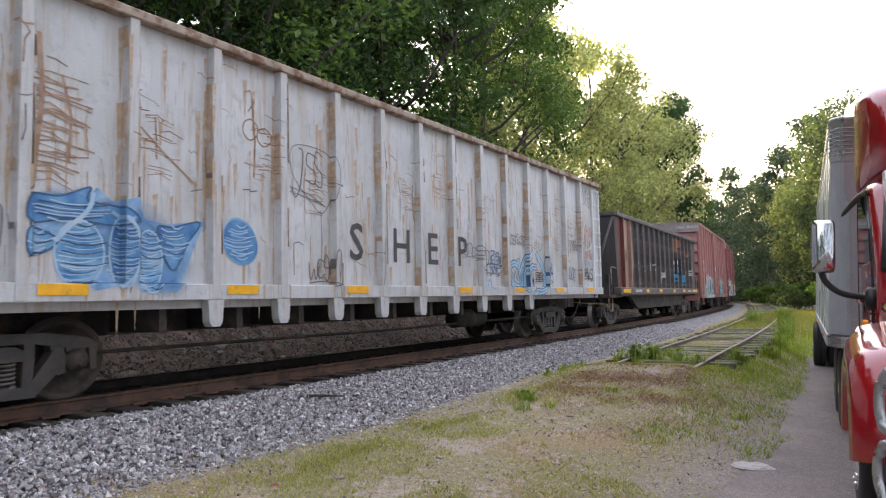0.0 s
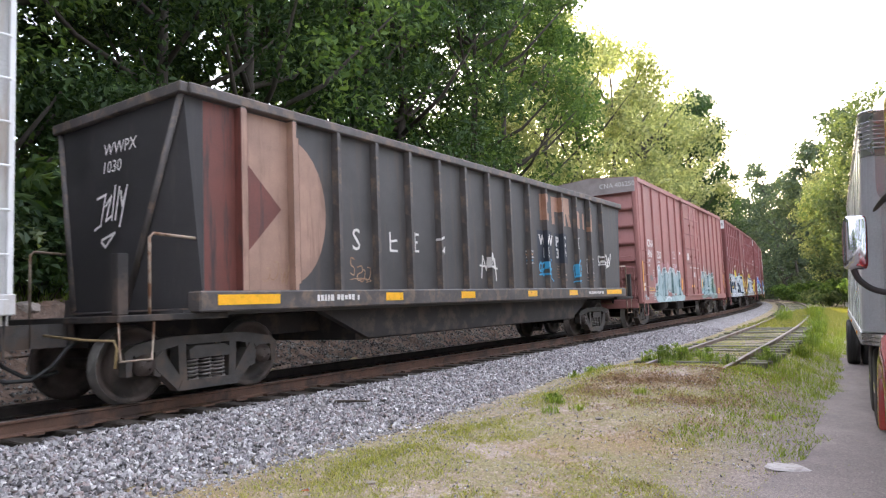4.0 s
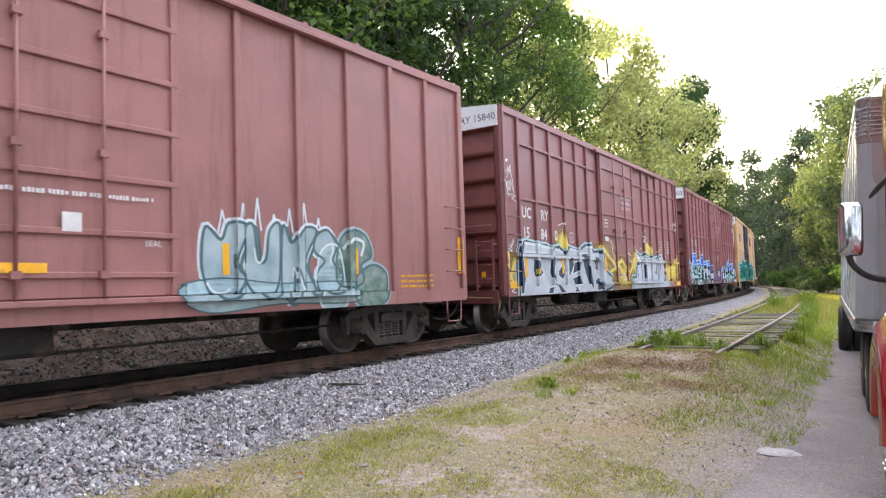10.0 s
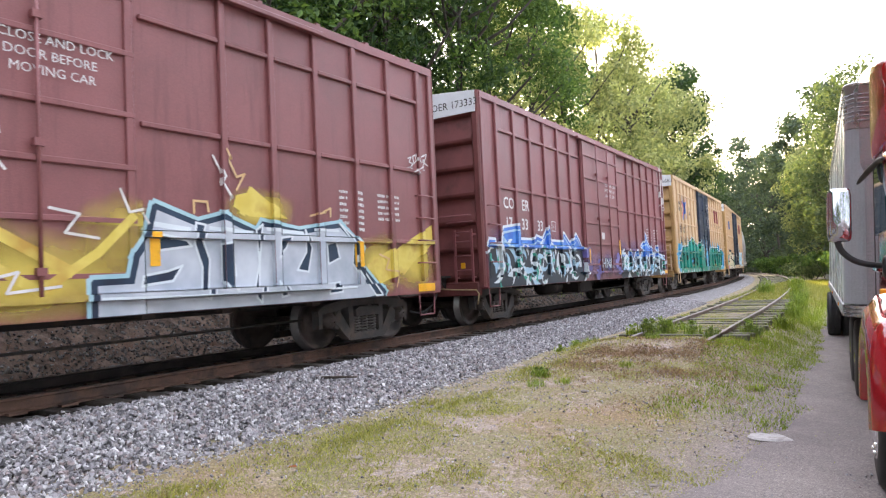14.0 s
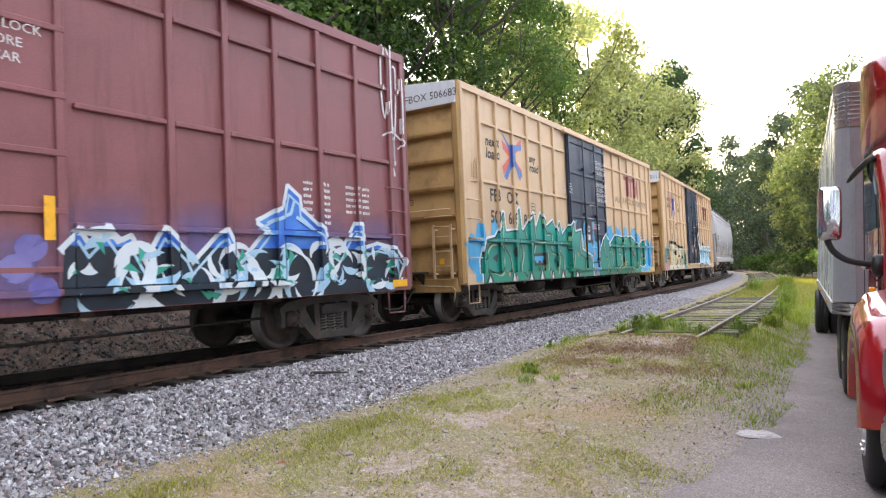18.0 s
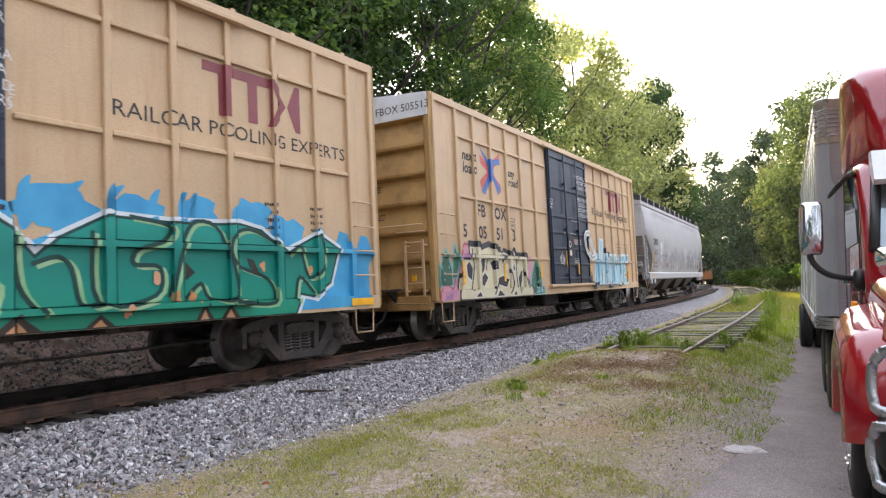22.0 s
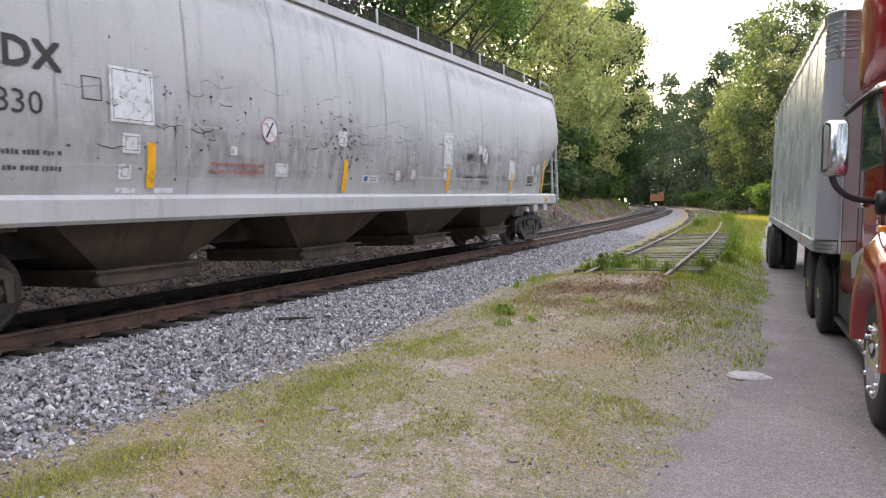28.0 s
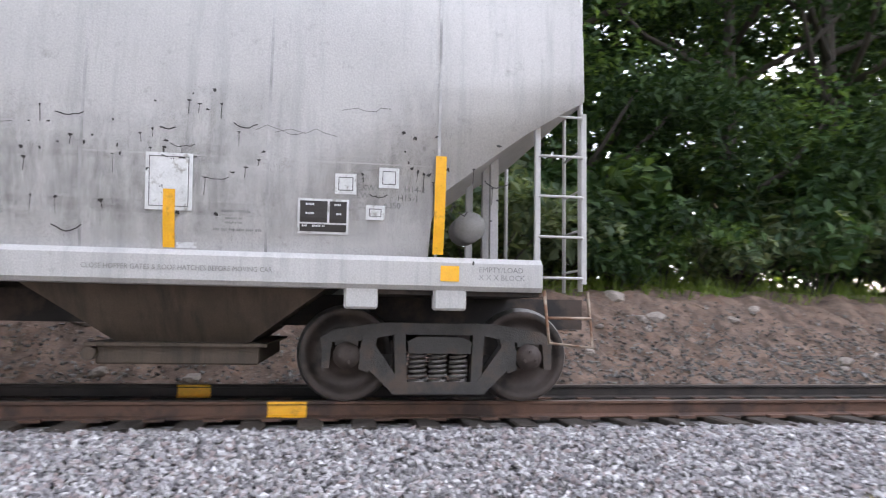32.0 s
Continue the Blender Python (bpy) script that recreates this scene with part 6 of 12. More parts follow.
soka_gaps += [[(11.31, 1.85), (11.43, 1.59), (11.34, 1.24), (11.12, 1.27), (11.31, 1.53)], [(11.74, 1.65), (11.94, 1.69), (12.01, 1.44), (11.76, 1.35)], [(11.71, 1.05), (11.99, 1.07), (11.98, 0.92), (11.7, 0.9)], [(12.03, 1.98), (12.5, 1.68), (12.39, 1.41), (12.93, 0.83), (12.76, 0.83), (12.3, 1.35), (12.34, 1.69)]]
piece(car4, side4, soka_slab, soka_gaps, S_SILVER, S_NAVYBLOCK, S_PALE, S_CYANEDGE)
decal(car4, side4, ribbon([(8.93, 1.84), (9.38, 1.79)], 0.06) + ribbon([(9.68, 1.82), (10.34, 1.78)], 0.05) + ribbon([(10.6, 1.84), (11.25, 1.80)], 0.05) + ribbon([(11.5, 1.86), (12.0, 1.86)], 0.04) + ribbon([(8.2, 1.0), (10.0, 0.97), (12.3, 0.98)], 0.03), S_PALE, 0.0205, "spray_highlight")
decal(car4, side4, filled([(10.05, 2.12), (10.1, 2.27), (10.29, 2.32), (10.66, 2.18), (10.98, 2.0), (10.3, 2.0)]) + filled([(12.79, 1.27), (13.61, 1.68), (14.5, 2.05), (14.5, 1.7), (13.58, 1.19), (12.96, 1.01)]), S_YELLOW, 0.0055, "spray_flame")
for bolt in ([(9.92, 2.85), (10.11, 2.51), (10.24, 2.56), (10.1, 2.34)], [(9.45, 2.0), (9.45, 2.15), (9.64, 2.15), (9.66, 2.03)], [(11.41, 2.06), (11.64, 2.12), (11.84, 2.2), (11.83, 2.07)], [(12.95, 1.5), (13.2, 1.42), (13.1, 1.25), (13.4, 1.2), (13.3, 0.95)]):
    decal(car4, side4, ribbon(bolt, 0.03), S_ORANGEY, 0.0225, "spray_bolt")
strokes = ([(-0.26, 3.39), (-0.2, 3.66), (-0.13, 3.42)], [(-0.24, 3.5), (-0.14, 3.54)], [(-0.11, 3.43), (-0.08, 3.66), (-0.03, 3.52), (0.03, 3.71), (0.06, 3.5), (0.14, 3.34)],
           [(-0.21, 2.97), (-0.33, 3.33), (-0.13, 3.04), (-0.14, 3.32)], [(-0.08, 3.33), (-0.10, 3.26), (-0.03, 3.20), (-0.01, 3.16), (-0.07, 3.14), (-0.08, 3.20), (-0.03, 3.27), (-0.04, 3.33), (-0.08, 3.33)],
           [(0.0, 3.14), (0.02, 3.38), (0.18, 3.10), (0.11, 3.40)], [(-0.09, 3.06), (0.15, 3.01)], [(-0.04, 2.99), (0.28, 2.91), (0.26, 2.77)],
           [(-0.19, 3.78), (-0.14, 3.81), (-0.08, 3.81), (-0.13, 3.77), (-0.19, 3.78)], [(-0.24, 1.92), (-0.21, 1.89), (-0.12, 1.95), (-0.09, 1.87), (0.07, 2.07)])
decal(car4, side4, [p for q_ in strokes for p in ribbon(q_, 0.022)], M_TEXT_WHITE, 0.02, "spray_tag")
strokes = ([(13.83, 3.21), (13.94, 3.25), (13.87, 3.15), (13.98, 3.13), (13.87, 3.02), (13.83, 3.05)], [(13.98, 3.26), (14.05, 3.3), (14.09, 3.2), (14.01, 3.14), (13.98, 3.26)], [(14.09, 3.32), (14.15, 3.16)],
           [(14.16, 3.27), (14.41, 3.35), (14.24, 3.03)], [(14.22, 3.22), (14.44, 3.14)], [(13.95, 2.97), (14.22, 3.09)], [(14.08, 3.03), (14.12, 2.96)])
decal(car4, side4, [p for q_ in strokes for p in ribbon(q_, 0.022)], M_TEXT_WHITE, 0.02, "spray_tag")

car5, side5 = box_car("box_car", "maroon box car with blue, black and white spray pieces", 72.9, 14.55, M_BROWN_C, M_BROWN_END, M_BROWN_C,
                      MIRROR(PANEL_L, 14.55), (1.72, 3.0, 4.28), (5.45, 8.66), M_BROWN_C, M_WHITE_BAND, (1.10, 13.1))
letter(car5, side5, "CO", 0.66, 2.55, 0.26, M_TEXT_WHITE, bold=0.012)
letter(car5, side5, "ER", 1.60, 2.55, 0.26, M_TEXT_WHITE, bold=0.012)
letter(car5, side5, "17", 0.72, 2.10, 0.26, M_TEXT_WHITE, bold=0.012)
letter(car5, side5, "33", 1.55, 2.10, 0.26, M_TEXT_WHITE, bold=0.012)
letter(car5, side5, "33", 2.42, 2.10, 0.26, M_TEXT_WHITE, bold=0.012)
frame_of(car5, side5, 3.3, 3.57, 2.12, 2.38, 0.02, M_TEXT_WHITE)
letter(car5, side5, "F", 3.38, 2.18, 0.12, M_TEXT_WHITE)
letter(car5, side5, "CLOSE AND LOCK", 7.2, 3.62, 0.10, M_TEXT_WHITE)
letter(car5, side5, "DOOR BEFORE", 7.25, 3.46, 0.10, M_TEXT_WHITE)
letter(car5, side5, "MOVING CAR", 7.3, 3.30, 0.10, M_TEXT_WHITE)
for y, w_, rows_ in ((12.06, 0.20, 7), (12.43, 0.19, 7), (12.98, 0.29, 5), (13.38, 0.17, 5)):
    bars(car5, side5, y, 2.46, rows_, w_, 0.048, 0.05, M_TEXT_WHITE, int(y * 30))
patch_of(car5, side5, 6.8, 7.05, 2.0, 2.2, M_TEXT_WHITE, name="placard")
patch_of(car5, side5, 7.55, 7.75, 2.22, 2.38, S_PINK, name="placard", label="orange sticker")
for y0, y1, z0, z1 in ((8.35, 8.46, 1.55, 2.0), (14.0, 14.4, 0.86, 0.98), (5.6, 5.7, 1.3, 1.7)):
    patch_of(car5, side5, y0, y1, z0, z1, M_REFLECT, 0.026)
S_BLUE = spray("spray_royal_blue", [(0.02, 0.09, 0.42), (0.04, 0.16, 0.58), (0.10, 0.30, 0.68)])
S_BLACK = spray("spray_black", [(0.008, 0.01, 0.014), (0.015, 0.03, 0.05)])
S_JADE = spray("spray_jade", [(0.02, 0.26, 0.18), (0.06, 0.40, 0.30)])
S_ICYBLUE = spray("spray_icy_blue", [(0.30, 0.50, 0.66), (0.45, 0.62, 0.72)])
night_front = [(-0.27, 0.81), (-0.25, 1.76), (-0.16, 1.88), (0.18, 1.87), (0.28, 1.29), (0.47, 1.99), (0.63, 2.15), (1.31, 2.23), (1.43, 1.91), (2.06, 1.91), (2.3, 2.02), (2.7, 1.95), (3.01, 2.24), (3.23, 1.91), (3.94, 1.9), (4.09, 2.14), (4.49, 1.88), (4.97, 2.14), (5.2, 1.95), (5.4, 1.75), (5.35, 0.81)]
night_rear = [(8.5, 0.81), (8.55, 1.5), (8.75, 1.7), (8.86, 1.53), (9.06, 1.74), (9.18, 1.57), (9.34, 1.64), (9.51, 1.33), (9.77, 1.75), (10.07, 1.47), (10.14, 1.32), (10.55, 1.7), (10.64, 1.75), (10.88, 1.32), (11.4, 1.83), (11.21, 1.91), (11.68, 2.13), (11.76, 2.42), (11.96, 2.29), (11.98, 2.12), (12.41, 1.84), (12.48, 1.6), (12.8, 1.45), (13.17, 1.93), (13.27, 1.93), (13.34, 1.54), (13.72, 1.62), (14.23, 1.54), (14.43, 1.34), (14.19, 0.92), (13.87, 0.81)]
for slab, y0, y1, sd, zb in ((night_front, -0.2, 5.3, 44, 1.66), (night_rear, 8.6, 14.3, 45, 1.50)):
    for k in range(5):
        soft_cloud(car5, side5, y0 + (k + 0.5) * (y1 - y0) / 5, 1.45, 0.8, 0.75, (0.17, 0.15, 0.36), 0.6)
    slab = [(y, z - 0.05 if z > 1.3 else z) for y, z in slab]
    decal(car5, side5, ribbon(slab[1:-1], 0.12), S_PALE, 0.0062, "spray_outline")
    decal(car5, side5, filled(slab), S_BLACK, 0.0085, "spray_fill")
    decal(car5, side5, above(filled(slab), zb), S_BLUE, 0.0112, "spray_crest")
    flicks(car5, side5, y0 + 0.1, y1 - 0.1, 0.92, zb - 0.02, 44, sd, S_PALE, S_JADE)
    flicks(car5, side5, y0 + 0.2, y1 - 0.2, 0.95, zb - 0.10, 26, sd + 7, S_ICYBLUE, S_JADE)
    inner = [(p[0], p[1] - 0.10) for p in slab[2:-2]]
    decal(car5, side5, ribbon(inner, 0.035), S_ICYBLUE, 0.0135, "spray_outline")
decal(car5, side5, ribbon([(11.35, 1.85), (11.78, 2.0), (11.86, 2.2)], 0.05) + ribbon([(11.9, 1.95), (12.3, 1.75)], 0.05) + ribbon([(0.6, 2.0), (1.2, 2.08)], 0.05), S_ICYBLUE, 0.0225, "spray_highlight")
S_VIOLET = spray("spray_violet", [(0.12, 0.10, 0.32), (0.25, 0.22, 0.45)])
dots = []
for i in range(9):
    dots += blob(rng.uniform(5.5, 9.0), rng.uniform(0.9, 1.7), 0.16, 0.14, 200 + i, 12, 0.08)
for k in range(5):
    soft_cloud(car5, side5, 5.7 + 0.8 * k, 1.25, 0.6, 0.5, (0.17, 0.15, 0.36), 0.6)
decal(car5, side5, dots, S_VIOLET, 0.003, "spray_dot")
letter(car5, side5, "HNR", 6.62, 1.12, 0.30, S_BLACK, 1.25, "spray_outline", 0.012, bold=0.05)
letter(car5, side5, "HNR", 6.64, 1.14, 0.30, S_PALE, 1.25, "spray_fill", 0.016)
decal(car5, side5, scribble(13.95, 14.5, 3.4, 4.9, 25, 4, 0.04) + ribbon([(14.2, 3.4), (14.2, 2.95), (14.25, 2.8)], 0.05), M_TEXT_WHITE, 0.02, "spray_tag")

# two ochre box cars with dark doors
FRAME_L = [0.62, 1.40, 2.23, 3.06, 3.90, 4.76]


def road_cross(car, side, y, z, w, h):
    """The painted emblem: two crossed, bent arrows in red and blue."""
    red, blue = spray("emblem_red", [(0.62, 0.10, 0.07)]), spray("emblem_blue", [(0.05, 0.14, 0.42)])
    t = w * 0.20
    decal(car, side, [[(y, z + h * 0.82), (y + t * 0.3, z + h * 0.60), (y + w * 0.44, z + h * 0.42), (y + w * 0.44, z + h * 0.60)],
                      [(y, z + h * 0.2), (y + t * 0.2, z + h * 0.02), (y + w * 0.42, z + h * 0.30), (y + w * 0.42, z + h * 0.50)],
                      [(y + w * 0.56, z + h * 0.5), (y + w * 0.56, z + h * 0.70), (y + w, z + h * 0.98), (y + w, z + h * 0.78)],
                      [(y + w * 0.56, z + h * 0.30), (y + w * 0.56, z + h * 0.48), (y + w, z + h * 0.22), (y + w, z + h * 0.02)]], red, 0.004, "emblem_arm")
    decal(car, side, [[(y, z + h), (y + t * 0.6, z + h * 0.86), (y + w * 0.55, z + h * 0.42), (y + w * 0.55, z + h * 0.62), (y + t, z + h * 0.98)][:4],
                      [(y + w * 0.40, z + h * 0.25), (y + w * 0.60, z + h * 0.25), (y + w * 0.60, z + h * 0.75), (y + w * 0.40, z + h * 0.75)],
                      [(y + w * 0.45, z + h * 0.58), (y + w * 0.60, z + h * 0.44), (y + w, z + h * 0.12), (y + w * 0.86, z - h * 0.05)],
                      [(y + w * 0.05, z - h * 0.02), (y + w * 0.20, z - h * 0.10), (y + w * 0.52, z + h * 0.34), (y + w * 0.42, z + h * 0.40)],
                      [(y + w * 0.52, z + h * 0.62), (y + w * 0.58, z + h * 0.76), (y + w, z + h * 0.84), (y + w, z + h * 0.70)]], blue, 0.008, "emblem_arm")


def ochre_car(u, label, numbers, slogan, y0):
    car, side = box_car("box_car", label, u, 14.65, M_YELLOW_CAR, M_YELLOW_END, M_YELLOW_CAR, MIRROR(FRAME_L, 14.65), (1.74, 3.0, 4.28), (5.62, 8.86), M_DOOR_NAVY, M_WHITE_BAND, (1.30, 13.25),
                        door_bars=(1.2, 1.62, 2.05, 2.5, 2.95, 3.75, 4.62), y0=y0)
    letter(car, side, "next", 0.90, 3.82, 0.22, M_TEXT_BLACK, bold=0.014, slant=0.2)
    letter(car, side, "load", 0.90, 3.54, 0.24, M_TEXT_BLACK, bold=0.014, slant=0.2)
    road_cross(car, side, 1.72, 3.24, 1.05, 1.0)
    letter(car, side, "any", 3.20, 3.72, 0.19, M_TEXT_BLACK, bold=0.012, slant=0.2)
    letter(car, side, "road", 3.20, 3.48, 0.21, M_TEXT_BLACK, bold=0.012, slant=0.2)
    for tx, y, z in numbers:
        letter(car, side, tx, y, z, 0.28, M_TEXT_BLACK, 1.04, bold=0.016)
    frame_of(car, side, 3.22, 3.48, 2.42, 2.70, 0.015, M_TEXT_BLACK)
    bars(car, side, 3.28, 2.6, 2, 0.15, 0.04, 0.05, M_TEXT_BLACK, 3)
    maroon = spray("emblem_maroon", [(0.22, 0.045, 0.055), (0.27, 0.07, 0.07)])
    q = lambda a_, b_, c_, d_: [(a_, c_), (b_, c_), (b_, d_), (a_, d_)]
    decal(car, side, [q(11.2, 12.35, 4.06, 4.2), q(11.45, 11.62, 3.5, 4.06), q(11.95, 12.12, 3.5, 4.06), [(12.3, 3.5), (12.40, 3.5), (12.66, 3.85), (12.40, 4.2), (12.3, 4.2), (12.48, 3.85)], [(12.95, 3.5), (12.95, 4.2), (12.85, 4.2), (12.69, 3.85), (12.85, 3.5)]], maroon, 0.004, "emblem")
    if slogan.isupper():
        letter(car, side, slogan, 9.95, 3.22, 0.20, M_TEXT_BLACK, 1.12)
    else:
        span = max(p[0] for t_ in glyphs(slogan, 1.0) for p in t_)
        letter(car, side, slogan, 9.53, 3.24, 0.25, M_TEXT_BLACK, 4.2 / (span * 0.25 / 0.72), bold=0.008)
    for y in (12.2, 13.1):
        bars(car, side, y, 2.35, 5, 0.22, 0.05, 0.06, M_TEXT_BLACK, int(y * 11))
    bars(car, side, 7.25, 2.88, 1, 0.70, 0.035, 0.04, M_TEXT_WHITE, 31)
    bars(car, side, 6.47, 2.49, 1, 1.30, 0.03, 0.04, M_TEXT_WHITE, 32)
    bars(car, side, 7.37, 2.32, 3, 0.66, 0.028, 0.03, M_TEXT_WHITE, 33)
    for k, tx in enumerate(("CLOSE AND LOCK", "DOOR BEFORE", "MOVING CAR")):
        letter(car, side, tx, 7.72 + 0.10 * k, 4.20 - 0.155 * k, 0.115, M_TEXT_WHITE, 0.88)
    for k, tx in enumerate(("CIERRE Y PONGA", "EL SEGURO A LA", "PUERTA ANTES DE", "MOVER EL CARRO")):
        letter(car, side, tx, 7.76, 3.52 - 0.155 * k, 0.115, M_TEXT_WHITE, 0.88)
    patch_of(car, side, 7.42, 7.58, 2.19, 2.36, S_PINK, 0.014, "placard", "orange sticker")
    bars(car, side, 5.52, 3.30, 3, 0.25, 0.035, 0.03, M_TEXT_WHITE, 35)
    frame_of(car, side, 5.46, 5.82, 3.14, 3.40, 0.012, M_TEXT_WHITE)
    frame_of(car, side, 7.35, 7.83, 1.64, 1.78, 0.012, M_TEXT_WHITE)
    bars(car, side, 7.40, 1.71, 2, 0.38, 0.025, 0.02, M_TEXT_WHITE, 36)
    patch_of(car, side, 6.93, 7.31, 1.78, 2.44, M_TEXT_BLACK, 0.010, "lock_plate", "black lock plate on the door")
    ring_ = [(7.02 + 0.08 * math.cos(k * 0.5236), 2.19 + 0.08 * math.sin(k * 0.5236)) for k in range(13)]
    decal(car, side, ribbon(ring_, 0.035), M_TEXT_WHITE, 0.014, "lock_sticker")
    patch_of(car, side, 6.95, 7.13, 1.86, 2.02, M_TEXT_WHITE, 0.014, "placard")
    patch_of(car, side, 6.66, 6.77, 1.52, 2.00, M_REFLECT, 0.012)
    decal(car, side, scribble(6.15, 6.5, 1.62, 1.92, 37, 5, 0.018), M_TEXT_WHITE, 0.008, "spray_tag")
    return car, side


car6, side6 = ochre_car(89.55, "ochre-yellow box car with navy door and green spray pieces", (("FB", 1.02, 2.60), ("OX", 1.86, 2.60), ("50", 1.02, 2.12), ("66", 1.90, 2.12), ("83", 2.75, 2.12)), "RAILCAR POOLING EXPERTS", -0.2)
S_GREEN = spray("spray_emerald", [(0.005, 0.12, 0.075), (0.012, 0.20, 0.12), (0.05, 0.28, 0.18)])
S_DKGREEN = spray("spray_deep_green", [(0.004, 0.03, 0.025), (0.008, 0.06, 0.05)])
S_SKY = spray("spray_sky_blue", [(0.04, 0.28, 0.52), (0.07, 0.38, 0.62)])
S_CREAM_GREEN = spray("spray_pale_green", [(0.20, 0.42, 0.20), (0.36, 0.52, 0.30)])
S_ORANGE = spray("spray_peach", [(0.55, 0.24, 0.08), (0.62, 0.34, 0.2)])
top = [(0.15, 0.85), (0.15, 1.55)]
rr_ = random.Random(61)
y = 0.3
while y < 14.3:
    rise = rr_.uniform(0.05, 0.38) if y < 5.7 or y > 8.0 else rr_.uniform(-0.1, 0.2)
    top += [(y, 1.72 + rise * 0.4), (y + 0.12, 1.90 + rise), (y + 0.3, 1.88 + rise * 0.9), (y + 0.42, 1.70)]
    y += rr_.uniform(0.5, 0.85)
top += [(14.45, 1.5), (14.45, 0.85)]
decal(car6, side6, filled(top), S_SKY, 0.003, "spray_cloud")
for i in range(14):
    y = rr_.uniform(5.8, 14.0)
    drop_ = smooth([(y, 1.85), (y + 0.09, 1.95), (y + 0.05, 2.2), (y + 0.10 + rr_.uniform(-0.08, 0.1), 2.42), (y - 0.04, 2.3), (y - 0.05, 2.0)])
    decal(car6, side6, filled([(p, q_ - rr_.uniform(0, 0.0)) for p, q_ in drop_]), S_SKY, 0.005, "spray_drop")
S_INKY = spray("spray_dark_brown", [(0.018, 0.016, 0.013), (0.05, 0.035, 0.025)])
S_LEAFY = fade("spray_emerald_fade", 0.85, 2.0, [(0.010, 0.25, 0.15), (0.004, 0.235, 0.175), (0.003, 0.19, 0.15), (0.008, 0.28, 0.22)], 2.0)
leaf_front = [(0.5, 0.82), (0.5, 1.36), (0.72, 1.80), (1.2, 1.86), (1.42, 2.05), (1.64, 2.44), (1.72, 2.0), (2.28, 2.05), (2.36, 2.48), (2.5, 2.58), (2.58, 2.08), (2.7, 2.06), (3.3, 2.5), (3.42, 2.09), (3.75, 2.52), (4.09, 2.2), (4.54, 2.38), (4.78, 2.06), (5.01, 2.36), (5.18, 2.01), (5.83, 2.39), (5.87, 2.11), (6.36, 2.18), (6.38, 1.64), (7.2, 1.43), (7.25, 0.82)]
leaf_rear = [(7.9, 0.82), (8.0, 1.6), (8.34, 1.96), (8.58, 2.09), (8.87, 1.91), (9.11, 1.64), (9.33, 1.84), (9.88, 2.12), (10.68, 2.09), (11.44, 2.11), (11.75, 2.13), (12.11, 2.06), (12.58, 1.76), (13.27, 2.05), (13.68, 1.86), (13.48, 1.26), (13.12, 1.06), (12.83, 1.11), (12.67, 0.82)]
leaf_lines = [[(9.09, 1.51), (9.33, 1.58), (9.48, 1.46), (9.57, 1.08), (9.77, 1.07)], [(10.16, 2.06), (10.66, 1.98), (10.57, 1.79), (10.24, 1.68), (10.2, 1.51), (10.53, 1.47), (10.46, 1.14), (9.77, 1.08), (9.71, 1.86)],
              [(10.65, 1.13), (10.87, 1.85), (11.08, 2.06), (11.42, 1.93), (11.65, 1.23), (11.55, 1.05), (11.22, 1.08), (11.09, 1.27), (10.88, 1.1)], [(12.4, 1.82), (11.9, 2.0), (11.58, 1.85), (11.63, 1.53), (12.21, 1.31), (12.28, 0.98), (11.55, 1.02)]]
leaf_lines += [[(12.62, 1.68), (12.84, 1.77), (13.03, 1.33), (13.34, 1.54), (13.26, 1.95)], [(13.12, 1.1), (12.82, 1.34), (12.73, 1.0)], [(8.3, 1.85), (8.45, 1.4), (8.7, 1.3), (8.6, 0.95)], [(8.9, 1.85), (8.95, 1.3), (9.15, 1.0)],
               [(0.62, 1.3), (0.9, 1.62), (1.3, 1.65), (1.55, 1.3), (1.3, 1.0), (0.8, 1.1)], [(1.6, 2.2), (1.55, 1.7), (1.9, 1.35), (1.95, 0.9)], [(2.4, 2.4), (2.35, 1.8), (2.6, 1.5), (2.45, 1.1), (2.7, 0.88)]]
leaf_lines += [[(2.75, 2.0), (2.9, 1.75), (3.3, 1.7), (3.2, 1.5)], [(3.3, 2.35), (3.42, 1.8), (3.95, 1.75), (4.1, 1.3), (4.05, 0.9)], [(3.75, 2.4), (3.95, 2.0), (4.4, 1.95), (4.35, 1.55), (4.75, 1.4), (4.6, 0.95)], [(4.95, 2.2), (4.9, 1.6), (5.2, 1.25), (5.15, 0.9)],
               [(5.75, 2.25), (5.5, 1.7), (5.75, 1.45), (5.65, 1.05), (6.1, 0.9)], [(6.3, 2.05), (6.2, 1.5), (6.6, 1.3), (6.55, 1.0)]]
for slab in (leaf_front, leaf_rear):
    piece(car6, side6, slab, [], S_LEAFY, S_DKGREEN, S_PALE, S_PALE, 0.07, 0.03, 0.17)
for y_, z_, a_, b_ in ((9.3, 2.12, 0.42, 0.24), (10.25, 2.12, 0.36, 0.2), (11.1, 2.14, 0.3, 0.2), (11.95, 2.16, 0.36, 0.24), (12.62, 1.96, 0.3, 0.24), (13.9, 1.62, 0.5, 0.22), (6.9, 1.75, 0.4, 0.3), (7.6, 1.6, 0.4, 0.3), (0.1, 1.5, 0.3, 0.35)):
    decal(car6, side6, blob(y_, z_, a_, b_, int(y_ * 31), 16, 0.28), S_SKY, 0.0045, "spray_cloud")
leaf_lines = [smooth(q_, False, 4) for q_ in leaf_lines]
decal(car6, side6, [p for q_ in leaf_lines for p in shift(ribbon(q_, 0.05), 0.055, -0.03)], S_CREAM_GREEN, 0.0140, "spray_highlight")
decal(car6, side6, [p for q_ in leaf_lines for p in ribbon(q_, 0.05)], S_DKGREEN, 0.0172, "spray_outline")
